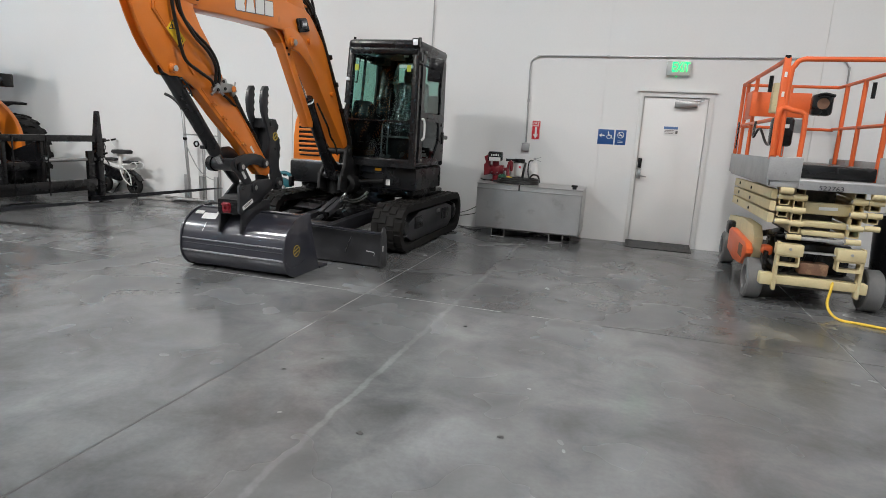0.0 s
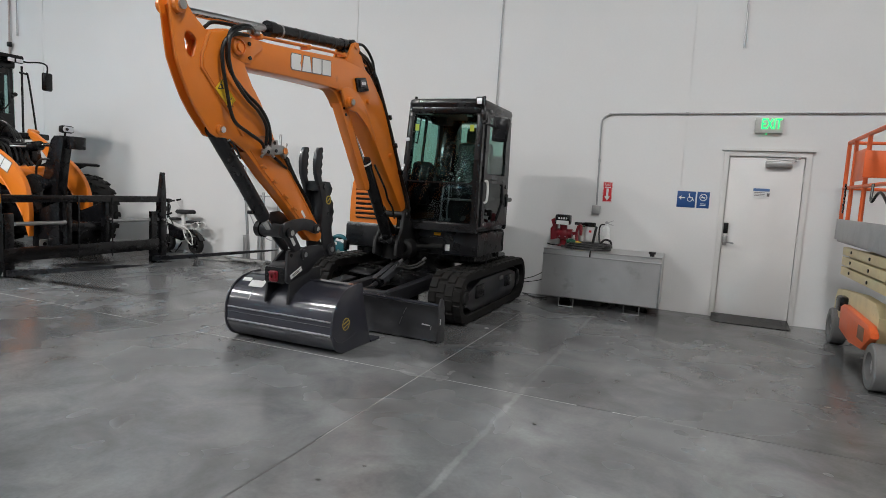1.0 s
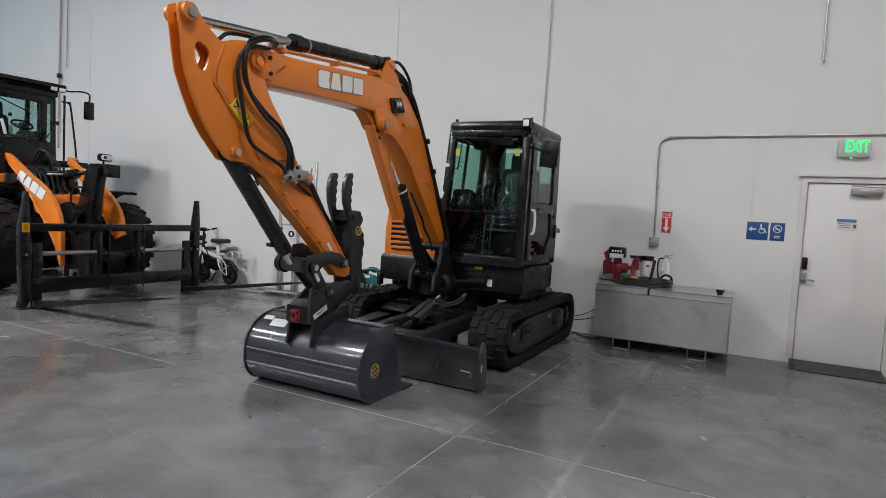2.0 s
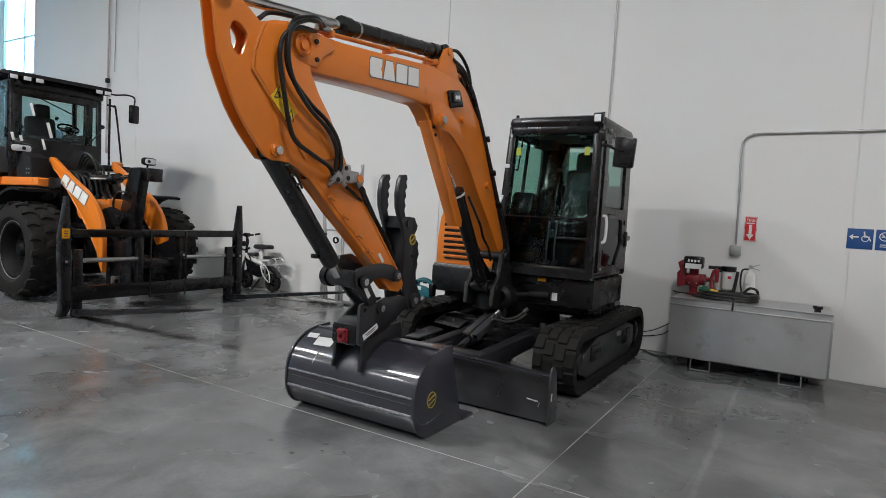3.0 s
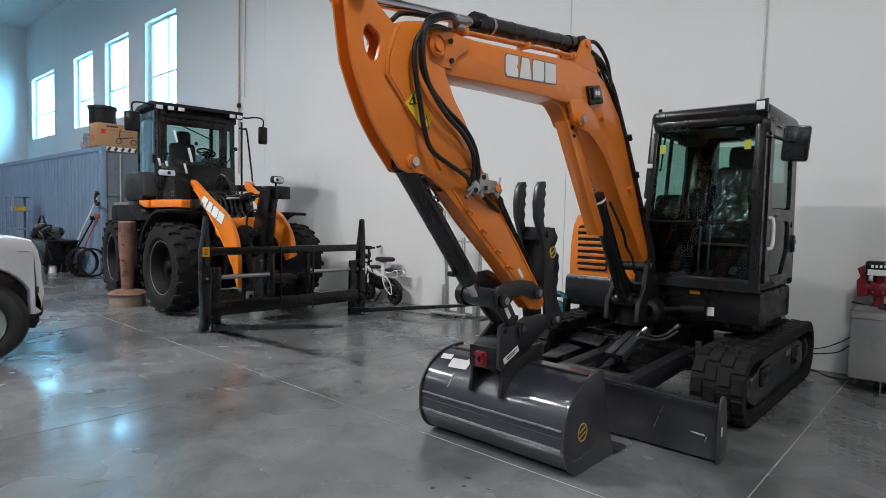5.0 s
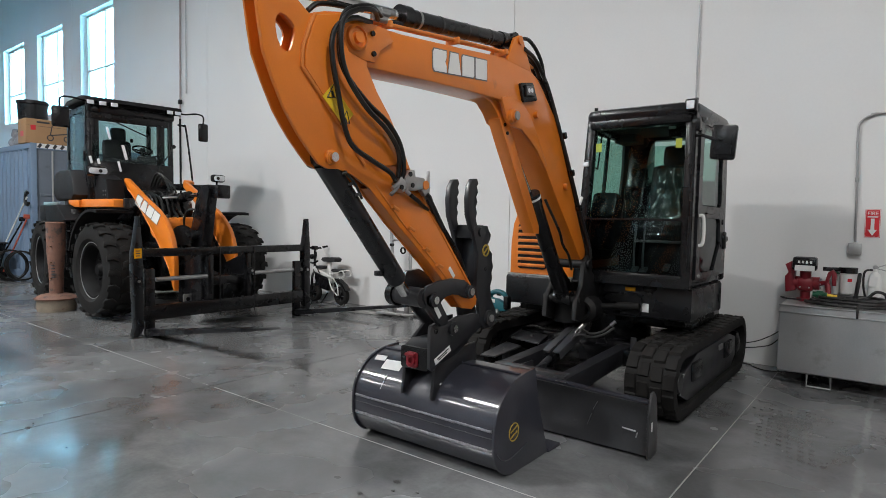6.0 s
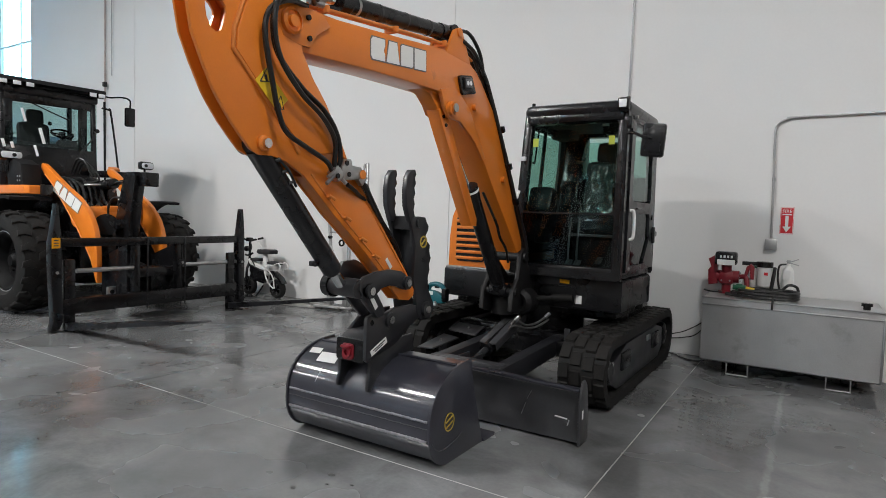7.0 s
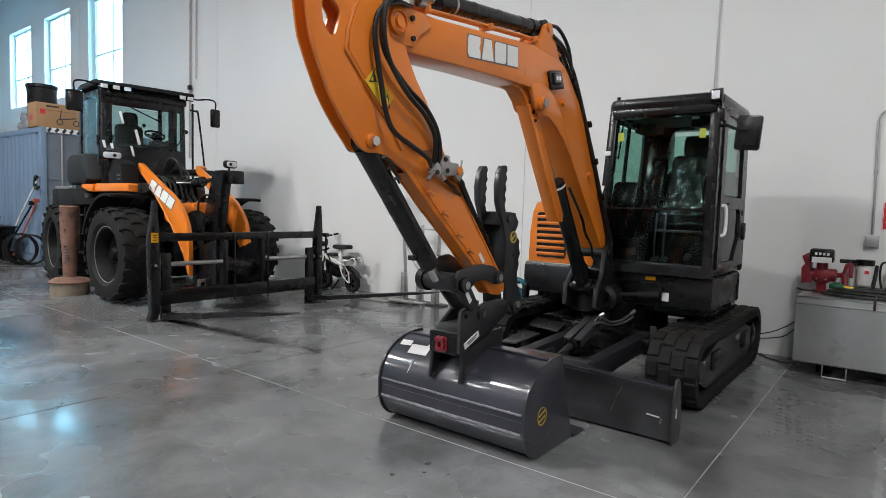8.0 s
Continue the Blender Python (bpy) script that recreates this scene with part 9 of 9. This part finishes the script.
sq = thing("squeegee", (-17.95, 7.12, 0), "floor squeegee leaning head-up on the container", "squeegee")
part("handle", bm, M["white"], sq)
part("head", mk(tube, [(-16.50, 7.46, 1.70), (-16.62, 7.47, 1.66), (-16.76, 7.48, 1.72), (-16.78, 7.49, 1.86), (-16.70, 7.48, 1.95), (-16.60, 7.47, 1.92)], 0.035), M["hose"], sq, "black curved rubber head")
for x0, x1, z1, m_, lab in ((-17.72, -17.0, 1.34, "black", "black-handled shovel leaning on the container"), (-17.1, -16.70, 1.40, "redsteel", "red-handled shovel leaning on the container")):
    sh = thing("shovel", (x0, 7.14, 0), lab, "shovel", "shovels on the container")
    part("shaft", mk(tube, [(x0, 7.14, 0.16), (x1, 7.48, z1 - 0.06)], 0.018, 8, 2), M[m_], sh)
    part("grip", mk(box, (x1, 7.48, z1), (0.05, 0.12, 0.10), 0.02), M[m_], sh)
    part("blade", mk(box, (x0 - 0.02, 7.13, 0.14), (0.03, 0.2, 0.26), 0.012, (0, 20, 0)), M["black"], sh)
rk = thing("steel_rack", (-21.6, 7.0, 0), "grey-blue steel rack with open shelves and loose items", "rack")
for x in (-22.0, -21.2):
    for y in (6.8, 7.25):
        part("upright", mk(box, (x, y, 0.95), (0.05, 0.05, 1.9), 0.006), M["container"], rk)
for z in (0.35, 0.95, 1.45, 1.86):
    part("shelf", mk(box, (-21.6, 7.025, z), (0.84, 0.5, 0.035), 0.006), M["container"], rk)
part("tray", mk(box, (-21.55, 7.0, 1.53), (0.35, 0.3, 0.12), 0.02), M["yellow"], rk, "yellow tray")
# rusty post in a concrete foot
bol = thing("bollard", (-11.52, 6.28, 0), "rusty steel post standing in a round concrete base", "bollard")
part("concrete_base", mk(lathe, (-11.52, 6.28, 0), "z", [(0, 0), (0.255, 0.0), (0.27, 0.05), (0.265, 0.16), (0.275, 0.18), (0, 0.18)], 32), M["oldconc"], bol)
part("base_plate", mk(lathe, (-11.52, 6.28, 0), "z", [(0, 0.18), (0.29, 0.18), (0.30, 0.20), (0.22, 0.25), (0.11, 0.27), (0, 0.27)], 32), M["bollard"], bol)
bm = B()
lathe(bm, (-11.52, 6.28, 0), "z", [(0.0, 0.26), (0.095, 0.26), (0.10, 0.6), (0.128, 0.95), (0.13, 1.32), (0.138, 1.35), (0.12, 1.37), (0.11, 1.32), (0, 1.32)], 28)
part("post", bm, M["bollard"], bol)
for k in range(6):
    part("cut_mark", mk(box, (-11.445, 6.215, 0.52 + 0.045 * k), (0.05, 0.02, 0.014), 0.002, (0, 0, 45)), M["ink"], bol)
for z in (0.5, 0.75, 1.0):
    part("stud", mk(cyl, (-11.44, 6.19, z), (-11.40, 6.15, z), 0.012, 8), M["rust"], bol)

# ---- folding electric bike by the wall ----
bike = thing("electric_bike", (-9.05, 9.6, 0), "small white folding electric bike with black seats, leaning by the wall", "bicycle")
for x in (-9.38, -8.67):
    bm = B()
    lathe(bm, (x, 9.58, 0.162), "y", [(0.095, -0.045), (0.14, -0.052), (0.162, -0.03), (0.162, 0.03), (0.14, 0.052), (0.095, 0.045)], 32, True)
    w = part("wheel", bm, M["tyre"], bike)
    bm = B()
    lathe(bm, (x, 9.58, 0.162), "y", [(0, -0.05), (0.045, -0.05), (0.05, -0.02), (0.10, -0.02), (0.10, 0.02), (0.05, 0.02), (0.045, 0.05), (0, 0.05)], 24)
    part("hub", bm, M["black"], w)
    for k in range(5):
        a = 2 * math.pi * k / 5
        part("spoke", mk(cyl, (x + 0.034 * math.cos(a), 9.54, 0.162 + 0.034 * math.sin(a)), (x + 0.105 * math.cos(a), 9.54, 0.162 + 0.105 * math.sin(a)), 0.009, 8), M["hosegrey"], w)
bm = B()
prism(bm, [(-9.40, 0.62), (-9.36, 0.64), (-9.12, 0.545), (-8.98, 0.515), (-8.96, 0.46), (-9.10, 0.47), (-9.38, 0.55)], "y", 9.54, 9.62, bev=0.015)
prism(bm, [(-9.03, 0.74), (-8.95, 0.74), (-8.93, 0.50), (-8.88, 0.40), (-8.92, 0.36), (-9.0, 0.46)], "y", 9.545, 9.615, bev=0.02)
tube(bm, [(-8.96, 9.50, 0.50), (-8.80, 9.49, 0.46), (-8.70, 9.50, 0.34), (-8.67, 9.50, 0.17)], 0.011)
tube(bm, [(-8.94, 9.52, 0.44), (-8.84, 9.50, 0.28), (-8.70, 9.50, 0.17)], 0.011)
part("frame", bm, M["white"], bike, "white tube frame")
bm = B()
tube(bm, [(-8.93, 9.51, 0.53), (-8.72, 9.50, 0.555), (-8.60, 9.50, 0.60), (-8.53, 9.50, 0.56), (-8.56, 9.50, 0.50), (-8.66, 9.51, 0.47)], 0.010)
tube(bm, [(-8.93, 9.65, 0.53), (-8.72, 9.66, 0.555), (-8.60, 9.66, 0.60), (-8.53, 9.66, 0.56), (-8.56, 9.66, 0.50), (-8.66, 9.65, 0.47)], 0.010)
tube(bm, [(-8.60, 9.50, 0.60), (-8.60, 9.66, 0.60)], 0.012, smooth=False)
part("rear_rack", bm, M["white"], bike)
part("battery_box", mk(prism, [(-9.34, 0.53), (-9.10, 0.45), (-8.97, 0.42), (-8.95, 0.30), (-9.08, 0.24), (-9.26, 0.30), (-9.34, 0.42)], "y", 9.53, 9.63, bev=0.02), M["black"], bike)
part("spring", mk(lathe, (-8.82, 9.58, 0.30), "z", [(0, 0), (0.035, 0), (0.028, 0.03), (0.035, 0.06), (0.028, 0.09), (0.035, 0.12), (0.028, 0.15), (0, 0.15)], 14), M["black"], bike)
part("cable", mk(tube, [(-9.33, 9.50, 0.97), (-9.22, 9.48, 0.86), (-9.28, 9.50, 0.70), (-9.20, 9.53, 0.52)], 0.009), M["hose"], bike)
part("headlamp", mk(lathe, (-9.44, 9.58, 0.80), "x", [(0, -0.05), (0.045, -0.05), (0.05, 0.0), (0.03, 0.05), (0, 0.06)], 16), M["black"], bike)
part("lock_lever", mk(tube, [(-9.26, 9.62, 1.0), (-9.20, 9.63, 0.88), (-9.15, 9.64, 0.84)], 0.010), M["white"], bike)
bm = B()
tube(bm, [(-9.38, 9.51, 0.162), (-9.37, 9.51, 0.44), (-9.37, 9.56, 0.58), (-9.38, 9.58, 0.95)], 0.022)
tube(bm, [(-9.38, 9.65, 0.162), (-9.37, 9.65, 0.44), (-9.37, 9.60, 0.58)], 0.022)
tube(bm, [(-9.30, 9.36, 0.99), (-9.36, 9.5, 0.96), (-9.36, 9.66, 0.96), (-9.30, 9.80, 0.99)], 0.018)
box(bm, (-9.30, 9.50, 0.97), (0.10, 0.09, 0.07), 0.015)
tube(bm, [(-9.40, 9.5, 0.70), (-9.3, 9.48, 0.70), (-9.18, 9.47, 0.74)], 0.018)
part("fork_and_bars", bm, M["black"], bike)
part("seat", mk(prism, [(-9.13, 0.76), (-9.10, 0.81), (-8.93, 0.815), (-8.80, 0.82), (-8.76, 0.80), (-8.77, 0.745), (-8.90, 0.735), (-9.08, 0.735)], "y", 9.49, 9.67, bev=0.025), M["seat"], bike)
part("rear_seat", mk(box, (-8.74, 9.58, 0.595), (0.26, 0.16, 0.05), 0.022), M["seat"], bike)
part("front_rack", mk(box, (-9.19, 9.58, 0.625), (0.22, 0.14, 0.05), 0.022), M["seat"], bike)
part("motor_case", mk(box, (-9.15, 9.58, 0.32), (0.34, 0.12, 0.14), 0.03, (0, 10, 0)), M["black"], bike)
bm = B()
prism(bm, [(-8.90, 0.44), (-8.76, 0.46), (-8.58, 0.36), (-8.50, 0.26), (-8.54, 0.25), (-8.62, 0.33), (-8.78, 0.41)], "y", 9.52, 9.64, bev=0.01)
part("rear_mudguard", bm, M["black"], bike)
part("kickstand", mk(tube, [(-8.96, 9.52, 0.20), (-9.0, 9.46, 0.08), (-9.03, 9.42, 0.012)], 0.013), M["black"], bike)

bike.location = Vector(bike.location) + Vector((-0.19, 0.165, 0.0))

# ---- posts, boards and timber by the wall behind the excavator ----
lf = thing("material_stand", (-6.9, 9.7, 0), "grey steel stand with two uprights on a flat base", "stand")
for x, h, lean in ((-7.56, 1.66, -0.17), (-7.24, 1.24, -0.06), (-6.93, 2.25, -0.03)):
    bm = B()
    bar(bm, (x, 9.70, 0.04), (x + lean, 9.74, h), 0.045, 0.045)
    box(bm, (x - 0.055, 9.68, 0.25), (0.075, 0.06, 0.44), 0.006)
    part("upright", bm, M["zinc"], lf)
bm = B()
tube(bm, [(-7.73, 9.74, 1.60), (-7.78, 9.73, 1.69), (-7.90, 9.70, 1.80), (-8.02, 9.66, 1.86)], 0.026)
part("handle", bm, M["hose"], lf)
part("cross_bar", mk(box, (-7.30, 9.72, 1.175), (0.78, 0.025, 0.025), 0.004), M["zinc"], lf)
part("clamp", mk(box, (-7.64, 9.69, 1.10), (0.06, 0.06, 0.05), 0.015), M["black"], lf)
part("ring", mk(lathe, (-7.40, 9.69, 1.02), "y", [(0.035, -0.012), (0.055, -0.012), (0.055, 0.012), (0.035, 0.012)], 20, True), M["black"], lf)
part("cable", mk(tube, [(-7.62, 9.69, 0.98), (-7.5, 9.68, 0.78), (-7.36, 9.68, 0.58), (-7.15, 9.68, 0.44), (-6.95, 9.68, 0.40)], 0.009), M["zinc"], lf)
part("foot_plate", mk(box, (-7.25, 9.74, 0.012), (0.85, 0.20, 0.024), 0.005), M["hosegrey"], lf)
for i, (x, y, z, L, a, m_) in enumerate(((-7.75, 9.32, 0.02, 1.3, 4, "greywood"), (-7.55, 9.42, 0.02, 1.2, -5, "zinc"), (-7.95, 9.22, 0.02, 1.0, 10, "greywood"), (-7.60, 9.36, 0.06, 1.0, -9, "greywood"), (-7.35, 9.30, 0.06, 0.8, 14, "zinc"))):
    bm = B()
    box(bm, (x, y + 0.16, z * 0.8 + 0.0012 * i), (L * 0.8, 0.07, 0.030), 0.004, (0, 0, a))
    solo("timber_board" if m_ == "greywood" else "steel_channel", bm, M[m_], "weathered grey board lying by the wall" if m_ == "greywood" else "grey steel channel lying by the wall", "board", "boards on the floor")

# ---- cordless jigsaw on the far track ----
tool = thing("cordless_blower", (-4.30, 7.62, 0.60), "teal and black cordless tool resting on the rubber track", "power tool")
bm = B()
prism(bm, [(-4.43, 0.665), (-4.435, 0.75), (-4.40, 0.775), (-4.30, 0.765), (-4.24, 0.74), (-4.20, 0.70), (-4.21, 0.655), (-4.30, 0.64)], "y", 7.585, 7.655, bev=0.018)
tube(bm, [(-4.40, 7.62, 0.765), (-4.38, 7.62, 0.815), (-4.31, 7.62, 0.835), (-4.24, 7.62, 0.815), (-4.215, 7.62, 0.76), (-4.215, 7.62, 0.69)], 0.024)
part("housing", bm, M["teal"], tool, "teal plastic housing with loop handle")
part("battery", mk(box, (-4.205, 7.62, 0.735), (0.05, 0.075, 0.13), 0.012), M["black"], tool)
part("gear_cover", mk(box, (-4.41, 7.62, 0.80), (0.06, 0.07, 0.05), 0.014), M["black"], tool)
part("label", mk(box, (-4.36, 7.582, 0.745), (0.075, 0.006, 0.035), 0.002), M["paper"], tool)
part("base_shoe", mk(box, (-4.40, 7.62, 0.63), (0.10, 0.09, 0.03), 0.006), M["steel"], tool)
part("nozzle", mk(cyl, (-4.30, 7.60, 0.655), (-4.28, 7.56, 0.615), 0.024, 14), M["steel"], tool)
part("trigger", mk(box, (-4.30, 7.62, 0.805), (0.05, 0.02, 0.02), 0.005), M["black"], tool)

# ---- white car, just in view ----
car = thing("car", (-8.9, 2.6, 0), "white parked car with dark tyre and mud flap", "car")
CXS = -8.5      # its near side
bm = B()
arch = [(3.85 + 0.455 * math.cos(radians(a)), 0.45 + 0.5 * math.sin(radians(a))) for a in range(0, 181, 12)]
prism(bm, [(4.335, 0.42), (4.375, 0.75), (4.365, 0.97), (4.335, 1.12), (4.28, 1.215), (4.18, 1.245), (3.9, 1.26), (3.0, 1.28), (2.3, 1.62), (0.6, 1.66), (-0.3, 1.2), (-0.35, 0.42)] + [(3.39, 0.36)] + arch[::-1], "x", CXS - 1.75, CXS, bev=0.05)
part("body", bm, M["carwhite"], car, smooth=0.5)
bm = B()
tyre(bm, (0, 0, 0), 0.40, 0.26)
bmesh.ops.rotate(bm, cent=(0, 0, 0), matrix=Euler((0, 0, radians(90 - 24))).to_matrix(), verts=bm.verts[:])
bmesh.ops.translate(bm, vec=(CXS - 0.06, 3.86, 0.40), verts=bm.verts[:])
wt = part("wheel", bm, M["rubber"], car, "black car tyre turned outward")
bm = B()
lathe(bm, (0, 0, 0), "y", [(0, -0.1), (0.2, -0.1), (0.23, -0.12), (0.23, 0.12), (0, 0.1)], 28)
bmesh.ops.rotate(bm, cent=(0, 0, 0), matrix=Euler((0, 0, radians(90 - 24))).to_matrix(), verts=bm.verts[:])
bmesh.ops.translate(bm, vec=(CXS - 0.06, 3.86, 0.40), verts=bm.verts[:])
part("rim", bm, M["steel"], wt)
part("bumper_corner", mk(prism, [(4.25, 0.44), (4.25, 0.80), (4.37, 0.80), (4.385, 0.66), (4.36, 0.50), (4.31, 0.44)], "x", CXS - 0.30, CXS - 0.004, bev=0.03), M["carwhite"], car)
part("lower_valance", mk(prism, [(4.26, 0.30), (4.24, 0.45), (4.33, 0.46), (4.34, 0.38), (4.30, 0.30)], "x", CXS - 0.40, CXS - 0.012, bev=0.02), M["black"], car)
part("side_marker", mk(box, (CXS + 0.0, 4.315, 0.70), (0.006, 0.03, 0.07), 0.003), M["hosegrey"], car)
part("bumper", mk(box, (CXS - 0.90, 4.33, 0.52), (1.7, 0.12, 0.24), 0.05), M["skirt"], car)
part("wheel", mk(lathe, (CXS - 0.12, 0.55, 0.37), "x", [(0.0, -0.1), (0.3, -0.11), (0.37, -0.09), (0.37, 0.09), (0.3, 0.11), (0, 0.1)], 32), M["rubber"], car)
bm = B()
prism(bm, [(2.9, 1.15), (2.32, 1.50), (0.7, 1.56), (0.0, 1.15)], "x", CXS + 0.001, CXS + 0.006)
part("side_glass", bm, M["black"], car)
part("arch_liner", mk(box, (CXS - 0.35, 3.85, 0.66), (0.5, 0.86, 0.5), 0.02), M["black"], car)
part("badge_strip", mk(box, (CXS + 0.002, 4.2, 1.10), (0.004, 0.09, 0.012), 0.001), M["steel"], car)
